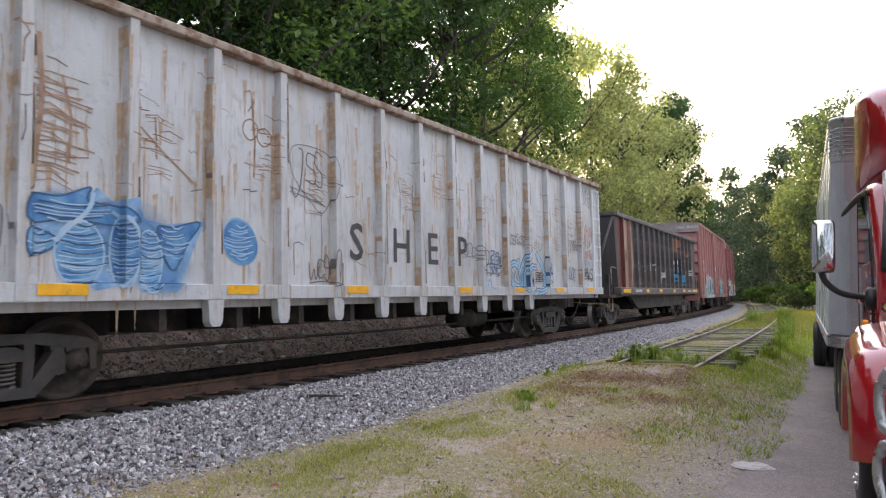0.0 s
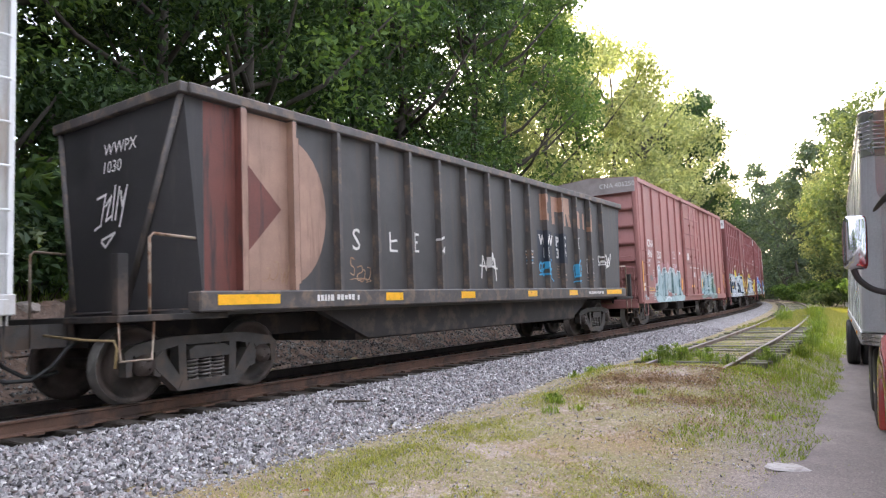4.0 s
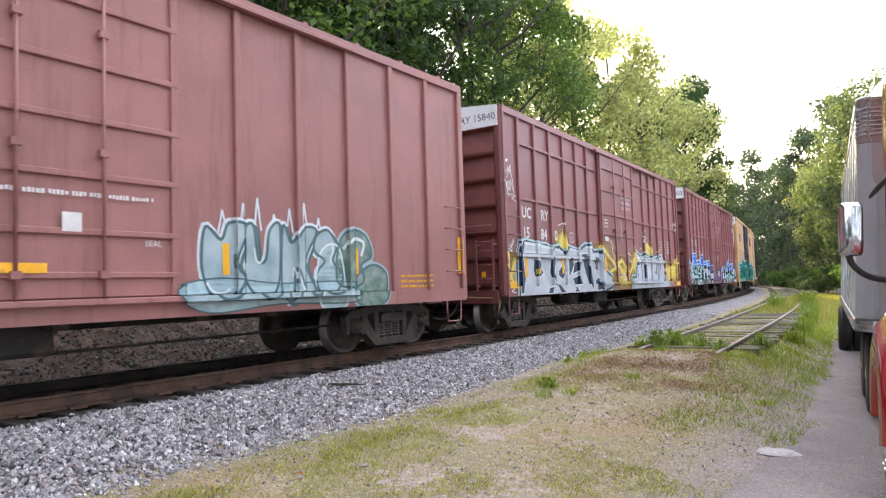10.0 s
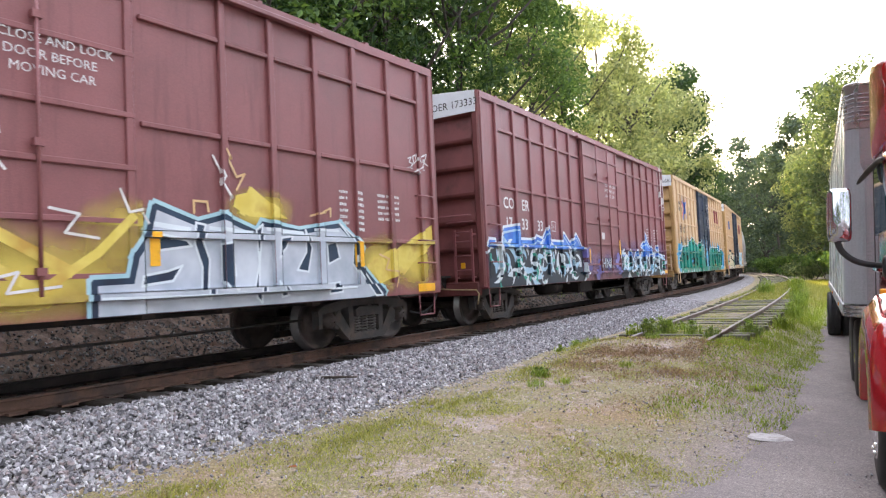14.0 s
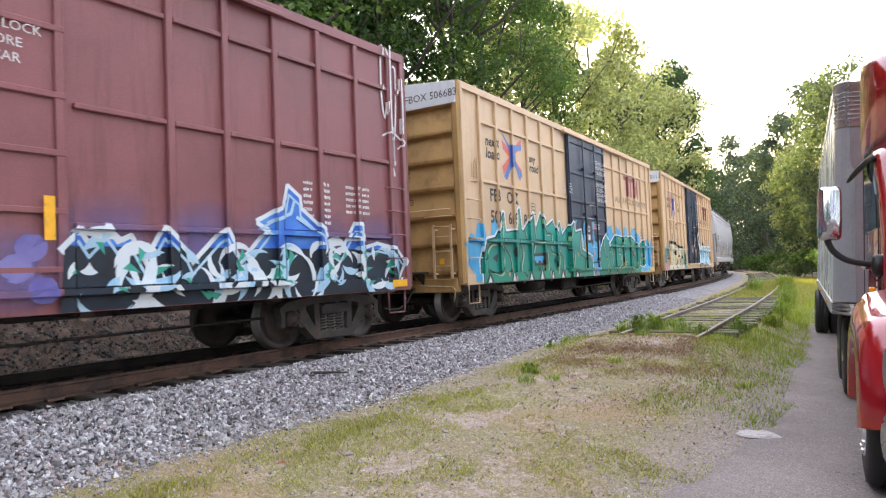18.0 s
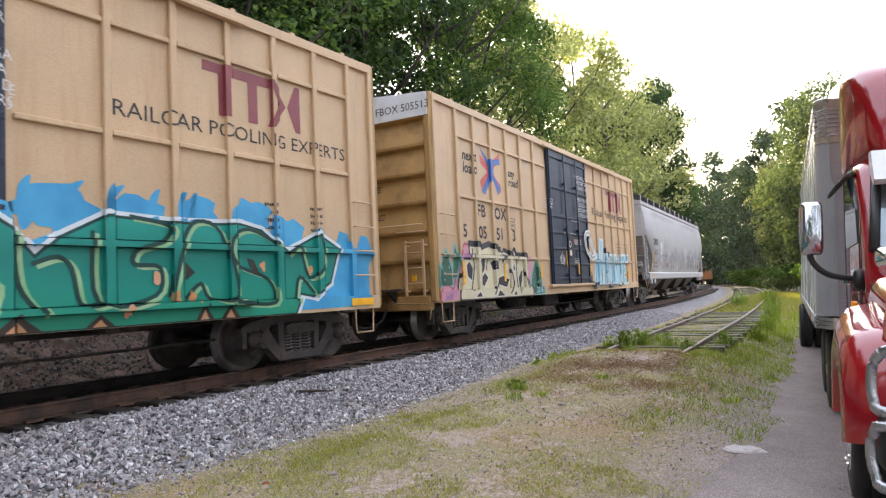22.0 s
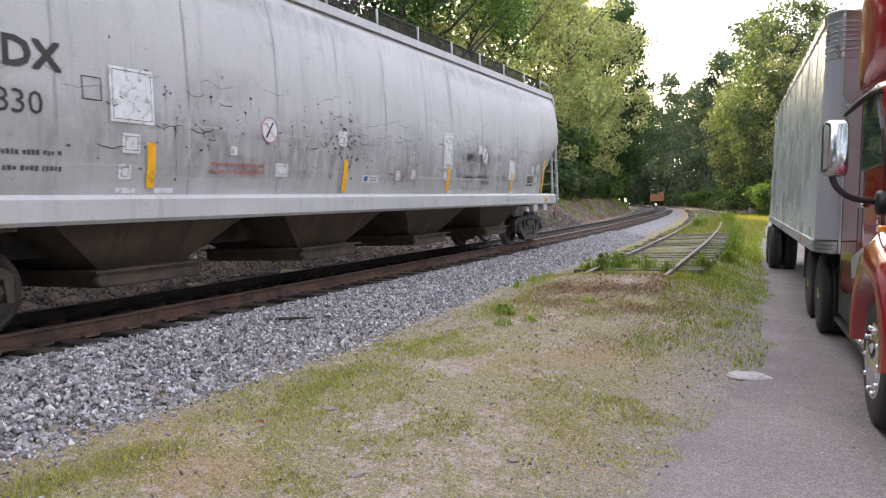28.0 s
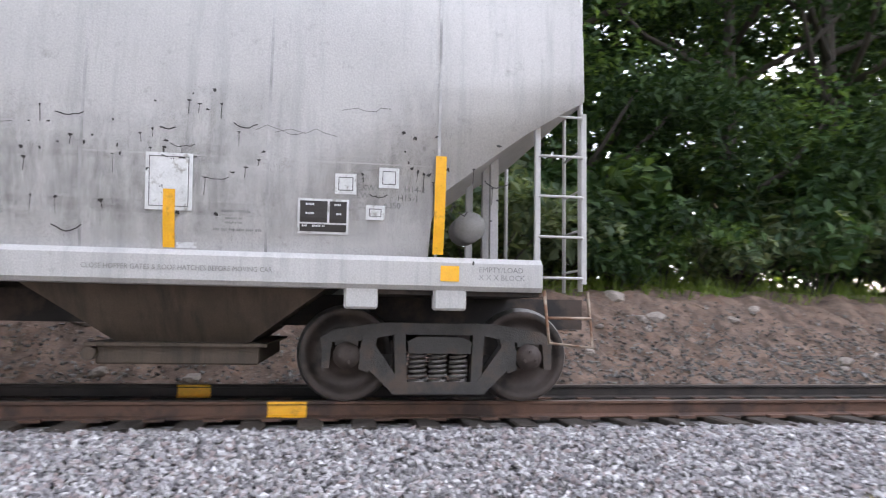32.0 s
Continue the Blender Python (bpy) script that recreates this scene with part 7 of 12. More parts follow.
for hole in ([(10.88, 1.54), (11.01, 1.41), (10.87, 1.31)], [(11.84, 1.6), (11.95, 1.58), (12.08, 1.36), (11.95, 1.38)], [(3.1, 1.44), (3.95, 1.49), (3.9, 1.17), (3.2, 1.15)], [(1.0, 1.35), (1.3, 1.45), (1.2, 1.25)], [(4.5, 1.3), (4.68, 1.38), (4.62, 1.16)], [(2.05, 1.5), (2.2, 1.62), (2.2, 1.35)]):
    decal(car6, side6, filled(hole), S_INKY, 0.0200, "spray_gap")
decal(car6, side6, filled([(3.22, 1.32), (3.4, 1.2), (3.55, 1.3), (3.7, 1.2), (3.85, 1.36), (3.8, 1.4), (3.26, 1.38)]), S_SKY, 0.0225, "spray_spot")
for y_, w_, h_ in ((0.75, 0.2, 0.25), (1.95, 0.16, 0.35), (2.9, 0.2, 0.3), (3.55, 0.2, 0.38), (4.25, 0.16, 0.3), (4.95, 0.2, 0.3), (5.9, 0.2, 0.25), (8.9, 0.25, 0.2), (9.75, 0.18, 0.15), (11.1, 0.14, 0.22), (11.5, 0.16, 0.2)):
    decal(car6, side6, [[(y_ - w_, 0.81), (y_ + w_, 0.81), (y_, 0.81 + h_)]], S_INKY, 0.0200, "spray_gap")
    decal(car6, side6, [[(y_ - w_ * 0.5, 0.82), (y_ + w_ * 0.4, 0.82), (y_, 0.81 + h_ * 0.6)]], S_ORANGE if y_ > 8 else S_PALE, 0.0225, "spray_spot")
for i in range(14):
    decal(car6, side6, blob(rr_.uniform(1, 13.3), rr_.uniform(0.85, 1.5), 0.05, 0.07, 360 + i, 10, 0.35), S_ORANGE, 0.0245, "spray_spot")
patch_of(car6, side6, 13.9, 14.45, 0.86, 0.98, M_REFLECT, 0.026)
decal(car6, side6, scribble(0.15, 0.5, 2.9, 3.5, 31, 3, 0.025), M_YELLOW_END, 0.02, "spray_tag")

car7, side7 = ochre_car(106.4, "ochre-yellow box car with navy door and cream spray piece", (("FB", 1.48, 2.62), ("OX", 2.35, 2.62), ("5", 0.80, 2.14), ("05", 1.52, 2.14), ("51", 2.40, 2.14), ("3", 3.28, 2.14)), "Railcar Pooling Experts", -0.32)
S_CREAM = spray("spray_cream", [(0.62, 0.55, 0.36), (0.70, 0.63, 0.45)])
S_INK = spray("spray_ink", [(0.012, 0.012, 0.016), (0.04, 0.035, 0.05)])
S_ROSE = spray("spray_rose", [(0.55, 0.16, 0.22), (0.62, 0.30, 0.36), (0.30, 0.14, 0.30)])
S_ROSEDEEP = spray("spray_deep_rose", [(0.40, 0.06, 0.09), (0.48, 0.10, 0.12)])
S_CREAMLIGHT = spray("spray_light_cream", [(0.72, 0.66, 0.52), (0.76, 0.72, 0.60)])
S_PINE = spray("spray_pine", [(0.02, 0.09, 0.06), (0.06, 0.16, 0.10)])
S_ICE = spray("spray_ice_blue", [(0.30, 0.55, 0.66), (0.40, 0.62, 0.70), (0.16, 0.32, 0.30)])
S_TEALGLOW = spray("spray_teal_glow", [(0.16, 0.36, 0.32), (0.26, 0.46, 0.40)])
pink = [(-0.3, 0.83), (-0.28, 0.99), (-0.15, 1.11), (0.07, 1.12), (0.3, 1.03), (0.5, 1.46), (0.65, 1.8), (0.86, 1.98), (1.1, 1.95), (1.16, 0.83)]
decal(car7, side7, ribbon(pink[:9], 0.09), S_ROSEDEEP, 0.0032, "spray_outline")
decal(car7, side7, filled(pink) + filled([(3.95, 0.82), (3.95, 1.75), (4.15, 1.85), (4.35, 1.6), (4.6, 1.3), (4.7, 0.82)]), S_ROSE, 0.0052, "spray_cloud")
for tri in ([(-0.28, 1.13), (-0.24, 1.41), (0.04, 1.83), (0.24, 1.46), (0.25, 1.13)], [(0.28, 1.28), (0.33, 1.64), (0.41, 1.92), (0.55, 1.67), (0.45, 1.3)], [(4.26, 0.92), (4.38, 1.32), (4.62, 1.65), (4.95, 1.2), (5.0, 0.84), (4.4, 0.84)], [(-0.30, 1.14), (-0.30, 1.5), (-0.2, 1.4), (-0.2, 1.14)]):
    decal(car7, side7, ribbon(tri, 0.12), S_TEALGLOW, 0.0072, "spray_glow")
    decal(car7, side7, filled(tri), S_PINE, 0.0095, "spray_pine_tree")
rr7 = random.Random(71)
for k in range(12):
    cy_, cz_ = (rr7.uniform(-0.15, 0.2), rr7.uniform(1.18, 1.5)) if k < 6 else (rr7.uniform(4.4, 4.8), rr7.uniform(1.0, 1.4))
    decal(car7, side7, blob(cy_, cz_, 0.025, 0.03, 440 + k, 8, 0.1), S_TEALGLOW, 0.0118, "spray_dot")
cream_slab = [(0.48, 0.83), (0.51, 1.18), (0.8, 1.71), (1.07, 1.7), (1.05, 2.07), (1.39, 2.07), (1.6, 2.01), (1.96, 2.09), (2.51, 1.98), (2.62, 1.84), (2.77, 1.97), (3.17, 1.87), (3.34, 2.0), (3.42, 1.88), (3.98, 1.88), (4.0, 1.45), (4.26, 0.9), (4.25, 0.82), (2.58, 0.82)]
cream_gaps = [[(0.85, 1.54), (1.01, 1.64), (1.15, 1.47), (1.09, 1.2), (0.9, 1.3)], [(1.41, 1.66), (1.75, 1.72), (1.71, 1.46), (1.52, 1.3)], [(1.46, 1.22), (1.71, 1.4), (1.87, 1.27), (1.64, 1.06)], [(1.97, 1.62), (2.25, 1.69), (2.38, 1.46), (2.1, 1.43)], [(2.38, 1.27), (2.64, 1.32), (2.98, 1.23), (2.82, 1.03), (2.44, 1.09)]]
cream_gaps += [[(2.62, 1.84), (2.92, 1.8), (2.61, 1.55)], [(3.07, 1.5), (3.2, 1.72), (3.36, 1.45), (3.15, 1.38)], [(3.49, 1.26), (3.76, 1.51), (3.71, 1.2), (3.56, 0.88)], [(1.08, 0.85), (1.34, 0.99), (1.45, 0.85)], [(2.15, 0.84), (2.3, 1.0), (2.62, 0.84)], [(3.04, 0.84), (3.17, 0.97), (3.29, 0.84)]]
piece(car7, side7, cream_slab, cream_gaps, S_CREAM, S_INK, S_CREAMLIGHT, None, 0.10, 0.025)
decal(car7, side7, shift(ribbon(cream_slab[4:9], 0.13) + ribbon(cream_slab[10:12], 0.10) + ribbon(cream_slab[12:15], 0.10), 0, -0.06) + ribbon(smooth([(1.15, 1.9), (1.2, 1.5), (1.05, 1.0)], False), 0.045) + ribbon([(1.85, 1.7), (1.78, 1.45)], 0.04) + ribbon(smooth([(2.35, 1.5), (2.3, 1.2), (2.05, 0.9)], False), 0.045) + ribbon(smooth([(3.0, 1.45), (3.1, 1.1), (2.9, 0.9)], False), 0.045) + ribbon(smooth([(3.45, 1.75), (3.4, 1.3), (3.5, 0.9)], False), 0.045) + ribbon([(3.8, 1.45), (4.0, 1.0)], 0.04), S_INK, 0.0200, "spray_outline")
letter(car7, side7, "2016", 4.45, 0.86, 0.16, S_ICE, 1.0, "spray_tag", 0.0145, bold=0.012, slant=0.15)
ICE_SHAPES = [[(9.45, 0.95), (9.6, 1.85), (9.85, 1.85), (9.95, 2.47), (10.5, 2.46), (10.42, 1.7), (10.3, 0.95), (9.95, 0.95), (9.9, 1.3), (9.8, 0.95)],
              [(10.42, 0.95), (10.6, 1.98), (11.0, 1.98), (11.2, 0.95), (10.95, 0.95), (10.85, 1.3), (10.72, 1.3), (10.66, 0.95)],
              [(11.22, 1.98), (11.55, 1.98), (11.6, 1.25), (11.9, 1.22), (11.9, 0.95), (11.25, 0.95)],
              [(11.72, 1.98), (11.98, 1.98), (12.13, 1.45), (12.33, 1.98), (12.58, 1.95), (12.3, 0.95), (12.0, 1.0)],
              [(12.65, 2.0), (13.35, 2.0), (13.3, 1.75), (12.95, 1.75), (12.95, 1.6), (13.2, 1.58), (13.15, 1.35), (12.95, 1.35), (12.95, 1.2), (13.15, 1.2), (13.13, 0.96), (12.62, 0.95)]]
for y, z, a_, c_ in ((9.1, 1.25, 0.16, 0.3), (9.25, 0.98, 0.2, 0.15), (10.62, 2.08, 0.1, 0.12), (11.1, 2.0, 0.18, 0.1), (13.4, 1.45, 0.14, 0.3), (12.2, 0.95, 0.3, 0.08), (11.0, 0.92, 0.3, 0.08)):
    decal(car7, side7, blob(y, z, a_, c_, int(y * 70), 14, 0.3), S_INK, 0.006, "spray_shade")
outlined(car7, side7, ICE_SHAPES, S_ICE, S_PALE, None, 0.075)
decal(car7, side7, [p for s_ in ICE_SHAPES for p in ribbon([(s_[0][0] + 0.14, 1.05), (s_[0][0] + 0.2, 1.5), (s_[0][0] + 0.24, 1.85)], 0.06)], spray("spray_teal_fade", [(0.10, 0.30, 0.38), (0.22, 0.45, 0.52)], 4), 0.0155, "spray_fade")
swash = smooth([(9.75, 1.92), (9.2, 1.84), (8.75, 1.90), (8.47, 2.1), (8.37, 2.45), (8.6, 2.6), (8.95, 2.52), (9.3, 2.3), (9.62, 1.95)], False, 7)
decal(car7, side7, ribbon(swash, 0.17), S_PALE, 0.020, "spray_swash")
decal(car7, side7, ribbon(swash[3:-3], 0.06), spray("spray_sand", [(0.40, 0.30, 0.16), (0.30, 0.36, 0.30)], 3), 0.0235, "spray_swash")
for y0, y1, z0, z1 in ((0.58, 0.79, 1.13, 1.63), (2.68, 2.79, 1.18, 1.61), (4.95, 5.07, 1.25, 1.64), (8.95, 9.1, 1.25, 1.7), (13.1, 13.3, 1.2, 1.6), (7.6, 7.7, 1.3, 1.65)):
    patch_of(car7, side7, y0, y1, z0, z1, M_REFLECT, 0.026)
end_side = Side(0)


def end_lettering(car, text, z, x, h, material):
    """Lettering on the white band of a front end."""
    bm = bmesh.new()
    k = h / 0.72
    for t in glyphs(text, 1.0):
        bm.faces.new([bm.verts.new((x + p[0] * k, FRONT[car.name] - 0.128, z + p[1] * k)) for p in t])
    bmesh.ops.recalc_face_normals(bm, faces=bm.faces)
    part("lettering", bm, material, car)


def end_depth(z):
    """Where the sloping face of an end's corrugation lies at a height."""
    return float(np.interp((z - 0.95) / 0.5757 % 1.0, [0.42, 0.94], [-0.088, -0.015]))


M_END_PRINT = surface("worn_white_print", (0.46, 0.42, 0.40), 0.6, vary=0.3, scale=8)
for c, num in ((car4, "UCRY 15840"), (car5, "COER 173333"), (car6, "FBOX 506683"), (car7, "FBOX 505513")):
    end_lettering(c, num, 4.66, 0.30, 0.16, M_TEXT_BLACK)
    end_lettering(c, "EXCESS HEIGHT CAR", 4.66, -1.46, 0.11, M_TEXT_BLACK)
end_lettering(car3, "CNA 406250", 4.70, 0.35, 0.16, M_TEXT_WHITE)
for c, mt in ((car3, M_END_PRINT), (car4, M_END_PRINT), (car5, M_END_PRINT), (car6, M_TEXT_BLACK), (car7, M_TEXT_BLACK)):
    bm = bmesh.new()
    for z, wd in ((4.02, 0.5), (3.44, 0.7), (2.86, 0.85)):
        for k in range(3):
            x = -0.05 - wd / 2
            while x < -0.05 + wd / 2:
                w = rng.uniform(0.012, 0.020)
                lo = z - 0.05 * k - 0.25
                bm.faces.new([bm.verts.new((x_, FRONT[c.name] + end_depth(z_) - 0.004, z_)) for x_, z_ in ((x, lo), (x + w, lo), (x + w, lo + 0.028), (x, lo + 0.028))])
                x += w + (0.008 if rng.random() < 0.82 else 0.03)
    part("small_print", bm, mt, c)

# ---- tall white gondola; its rear body end is at y = 0, its front at y = -19.6 ----
car1 = thing("gondola_car", "tall rust-streaked white gondola car covered in spray tags", "freight car")
G1L = 19.7
G1_RIBS = [-1.56 - 1.165 * k for k in range(15)]
side1 = Side(1.50, [(y - 0.085, y + 0.085, 1.615) for y in G1_RIBS] + [(-0.10, 0.1, 1.60)], [(1.10, 1.30, 1.605)])
bm = bmesh.new()
x0, x1, za, zb = 1.42, 1.50, 1.12, 4.40
for sg in (1, -1):
    box(bm, *sorted((sg * x0, sg * x1)), -G1L, 0.08, za, zb)
    part("side_wall", bm, M_WHITE_CAR, car1)
    bm = bmesh.new()
box(bm, -1.42, 1.42, -G1L, 0.08, 1.0, 1.12)
part("floor_plate", bm, M_WHITE_CAR, car1)
for ya, yb in ((0.0, 0.082), (-G1L - 0.002, -G1L + 0.08)):
    bm = bmesh.new()
    box(bm, -1.419, 1.419, ya, yb, za, zb)
    part("end_wall", bm, M_WHITE_CAR, car1)
bm = bmesh.new()
for sg in (1, -1):
    box(bm, *sorted((sg * 1.40, sg * 1.64)), -G1L - 0.02, 0.12, 4.38, 4.50, 0.015)
box(bm, -1.4, 1.4, -0.02, 0.12, 4.38, 4.50)
box(bm, -1.4, 1.4, -G1L - 0.02, -G1L + 0.12, 4.38, 4.50)
part("top_rim", bm, M_RIM, car1, "rust-brown top rim")
bm = bmesh.new()
for sg in (1, -1):
    box(bm, *sorted((sg * 1.35, sg * 1.605)), -G1L, 0.08, 1.10, 1.30, 0.01)
part("side_sill", bm, M_WHITE_CAR, car1)
bm = bmesh.new()
prism(bm, [(1.49, -0.085), (1.615, -0.06), (1.615, 0.06), (1.49, 0.085)], "z", 1.12, 4.39)
prism(bm, [(-0.12, 1.12), (0.12, 1.12), (0.10, 0.82), (0.06, 0.76), (-0.06, 0.76), (-0.10, 0.82)], "x", 1.46, 1.60)
rib_me = to_mesh("rib", bm, M_WHITE_CAR)
bm = bmesh.new()
prism(bm, [(1.49, -0.085), (1.615, -0.06), (1.615, 0.06), (1.49, 0.085)], "z", 1.12, 4.39)
rib_short = to_mesh("rib", bm, M_WHITE_CAR)
for y in G1_RIBS:
    me = rib_me if -15.2 < y < -4.6 else rib_short
    part_mesh("rib", me, car1, pose(0, y, 0))
    part_mesh("rib", me, car1, pose(0, y, 0, 0, 0, 180))
bm = bmesh.new()
box(bm, -0.35, 0.35, -G1L, 0.1, 0.68, 1.0)
part("centre_sill", bm, M_UNDER, car1)
bm = bmesh.new()
box(bm, -1.4, 1.4, -0.05, 0.05, 0.72, 0.999)
beam = to_mesh("crossbearer", bm, M_UNDER)
for y in np.arange(-15, -4, 1.165):
    part_mesh("crossbearer", beam, car1, pose(0, y, 0))
bm = bmesh.new()
lathe(bm, [(-7.6, 0.02), (-7.59, 0.2), (-6.4, 0.2), (-6.39, 0.02)], "y", 14, 0, (0.9, 0, 0.62))
part("air_reservoir", bm, M_UNDER, car1)
bm = bmesh.new()
rod(bm, [(1.0, -16, 0.52), (1.0, -10, 0.5), (1.0, -3.5, 0.55)], 0.025, 5)
part("brake_rod", bm, M_UNDER, car1)
bogie(car1, -2.9)
bogie(car1, -16.75)
for turn, y in ((180, 0.1), (0, -G1L)):
    for nm, me in (("coupler", ME_COUPLER), ("air_hose", ME_HOSE), ("coupling_lever", ME_LEVER)):
        part_mesh(nm, me, car1, pose(0, y, 0, 0, 0, turn))
ladder(car1, 1, -0.50, 0.04, 1.25, 4.25, 8, M_WHITE_BAND, 1.52)
stirrup(car1, -0.42, 0.02, 1.12, M_UNDER, 1.5, 0.45)
for y in (-1.02, -3.3, -5.65, -8.2, -11.6, -13.95, -16.3, -18.6):
    patch_of(car1, side1, y - 0.26, y + 0.26, 1.17, 1.29, M_REFLECT, 0.012)
for tx, y in (("S", -11.70), ("H", -10.55), ("E", -9.45), ("P", -8.35)):
    letter(car1, side1, tx, y, 1.72, 0.62, M_TEXT_GREY, 0.95, "painted_letter", 0.006, bold=0.02)
S_CANBLUE = spray("spray_cobalt", [(0.05, 0.18, 0.42), (0.14, 0.34, 0.56), (0.34, 0.48, 0.6)], 3.0)
S_BLUELINE = spray("spray_dark_blue", [(0.03, 0.07, 0.14), (0.05, 0.12, 0.24)])
S_TAGDK = spray("spray_grey_tag", [(0.10, 0.09, 0.09), (0.2, 0.18, 0.18)])
S_TAGRUST = spray("rust_scrape", [(0.24, 0.12, 0.07), (0.40, 0.27, 0.18)], 9)
S_LTBLUE = spray("spray_light_blue", [(0.30, 0.46, 0.62), (0.46, 0.58, 0.68)], 5)
S_DEEP = spray("spray_deep_blue", [(0.035, 0.13, 0.36), (0.08, 0.24, 0.48), (0.16, 0.34, 0.56)], 4)
S_MILKBLUE = spray("spray_milky_blue", [(0.12, 0.27, 0.50), (0.24, 0.40, 0.60), (0.36, 0.50, 0.64)], 5)
wing = smooth([(-16.62, 2.20), (-16.3, 2.22), (-15.98, 2.35), (-16.0, 2.2), (-15.62, 2.16), (-15.46, 2.02), (-15.7, 1.95), (-16.2, 1.98), (-16.64, 1.92)])
heel = smooth([(-16.64, 1.86), (-16.34, 1.78), (-16.38, 1.66), (-16.64, 1.58)])
ovals = [(-16.08, 1.62, 0.27, 0.36), (-15.60, 1.66, 0.15, 0.40), (-15.27, 1.56, 0.18, 0.37)]
wedge = smooth([(-15.16, 1.97), (-14.95, 1.99), (-14.56, 2.08), (-14.74, 1.80), (-14.92, 1.47), (-15.06, 1.62)])
shapes = [wing, heel, wedge] + [[(cy + ry * math.cos(k * 0.2618), cz + rz * math.sin(k * 0.2618)) for k in range(24)] for cy, cz, ry, rz in ovals]
wash = [(-16.6, 1.62), (-16.58, 2.0), (-16.5, 2.24), (-16.0, 2.26), (-15.9, 2.36), (-15.72, 2.22), (-15.43, 2.3), (-15.32, 2.06), (-15.05, 2.02), (-14.48, 2.1), (-14.73, 1.55), (-14.85, 1.3), (-14.95, 1.2), (-15.42, 1.2), (-15.52, 1.3), (-15.95, 1.22), (-16.29, 1.42), (-16.36, 1.66)]
decal(car1, side1, filled(wash), S_MILKBLUE, 0.0028, "spray_wash")
for cy, cz, ry_, rz_ in ((-16.2, 2.1, 0.5, 0.25), (-15.5, 1.8, 0.7, 0.5), (-15.1, 1.5, 0.5, 0.4)):
    soft_cloud(car1, side1, cy, cz, ry_, rz_, (0.16, 0.32, 0.55), 0.8, 0.0044)
for i, r_ in enumerate(shapes):
    decal(car1, side1, filled(r_), S_CANBLUE if i % 2 else S_DEEP, 0.0055, "spray_fill")
    decal(car1, side1, ribbon(r_ + [r_[0]], 0.022), S_LTBLUE if i > 2 else S_BLUELINE, 0.008, "spray_outline")
for i, (cy, cz, ry, rz) in enumerate(ovals + [(-16.2, 2.08, 0.45, 0.11), (-14.93, 1.82, 0.2, 0.2), (-16.5, 1.72, 0.14, 0.13)]):
    decal(car1, side1, hatch(cy, cz, ry, rz, 40 + i, max(4, int(rz * 46)), 0.013), S_LTBLUE, 0.0105, "spray_hatching")
    decal(car1, side1, hatch(cy + 0.02, cz + 0.01, ry, rz, 50 + i, max(3, int(rz * 22)), 0.012), S_BLUELINE, 0.012, "spray_hatching")
decal(car1, side1, ribbon(smooth([(-16.34, 1.75), (-16.2, 1.9), (-16.0, 2.1), (-15.95, 2.28)], False), 0.05) + ribbon(smooth([(-15.72, 2.1), (-15.5, 1.95), (-15.42, 1.7), (-15.5, 1.4), (-15.66, 1.26)], False), 0.04), S_LTBLUE, 0.014, "spray_swash")
disc = [(-13.92 + 0.29 * math.cos(k * 0.2618), 1.88 + 0.30 * math.sin(k * 0.2618) - 0.06 * math.cos(k * 0.2618)) for k in range(24)]
decal(car1, side1, filled(disc), S_DEEP, 0.004, "spray_disc")
decal(car1, side1, ribbon(disc + [disc[0]], 0.03), S_CANBLUE, 0.007, "spray_outline")
decal(car1, side1, hatch(-13.92, 1.88, 0.24, 0.24, 61, 11, 0.016), S_LTBLUE, 0.009, "spray_hatching")
S_ICEBAND = spray("spray_pale_cyan", [(0.36, 0.52, 0.60), (0.52, 0.64, 0.70)], 6)
bands = [smooth(q_, False, 5) for q_ in ([(-5.55, 1.78), (-5.75, 1.86), (-5.95, 1.78), (-6.0, 1.58), (-5.85, 1.38), (-5.6, 1.3), (-5.35, 1.28)], [(-5.55, 1.92), (-5.5, 1.7), (-5.4, 1.5)], [(-5.38, 1.28), (-5.42, 1.6), (-5.25, 1.92), (-4.88, 2.16)], [(-5.2, 1.22), (-5.2, 1.6), (-5.0, 1.8), (-4.6, 1.8)],
                                      [(-4.48, 2.12), (-4.2, 1.85), (-4.02, 1.55), (-4.12, 1.28), (-4.45, 1.18), (-4.75, 1.2)], [(-4.85, 1.14), (-4.95, 1.02), (-4.75, 1.1), (-4.6, 1.2)])]
for w_, mt, lift in ((0.17, S_BLUELINE, 0.0065), (0.12, S_ICEBAND, 0.0092), (0.045, S_CANBLUE, 0.0118)):
    decal(car1, side1, [p for q_ in bands for p in ribbon(q_, w_)], mt, lift, "spray_band")
decal(car1, side1, ribbon([(-5.9, 1.65), (-5.8, 1.5), (-5.75, 1.7), (-5.65, 1.45), (-5.6, 1.68), (-5.5, 1.42), (-5.45, 1.6)], 0.02) + ribbon([(-5.1, 1.65), (-5.0, 1.3), (-4.92, 1.68), (-4.82, 1.3), (-4.76, 1.68), (-4.7, 1.3)], 0.022), S_BLUELINE, 0.0135, "spray_zigzag")
patch_of(car1, side1, -4.64, -4.16, 1.40, 1.71, M_TEXT_BLACK, 0.016, "data_plate", "black data plate with white frame")
frame_of(car1, side1, -4.63, -4.17, 1.41, 1.70, 0.022, M_TEXT_WHITE, lift=0.019)
bars(car1, side1, -4.58, 1.62, 4, 0.16, 0.025, 0.03, M_TEXT_WHITE, 77, lift=0.019)
bars(car1, side1, -4.38, 1.62, 4, 0.16, 0.025, 0.03, M_TEXT_WHITE, 78, lift=0.019)
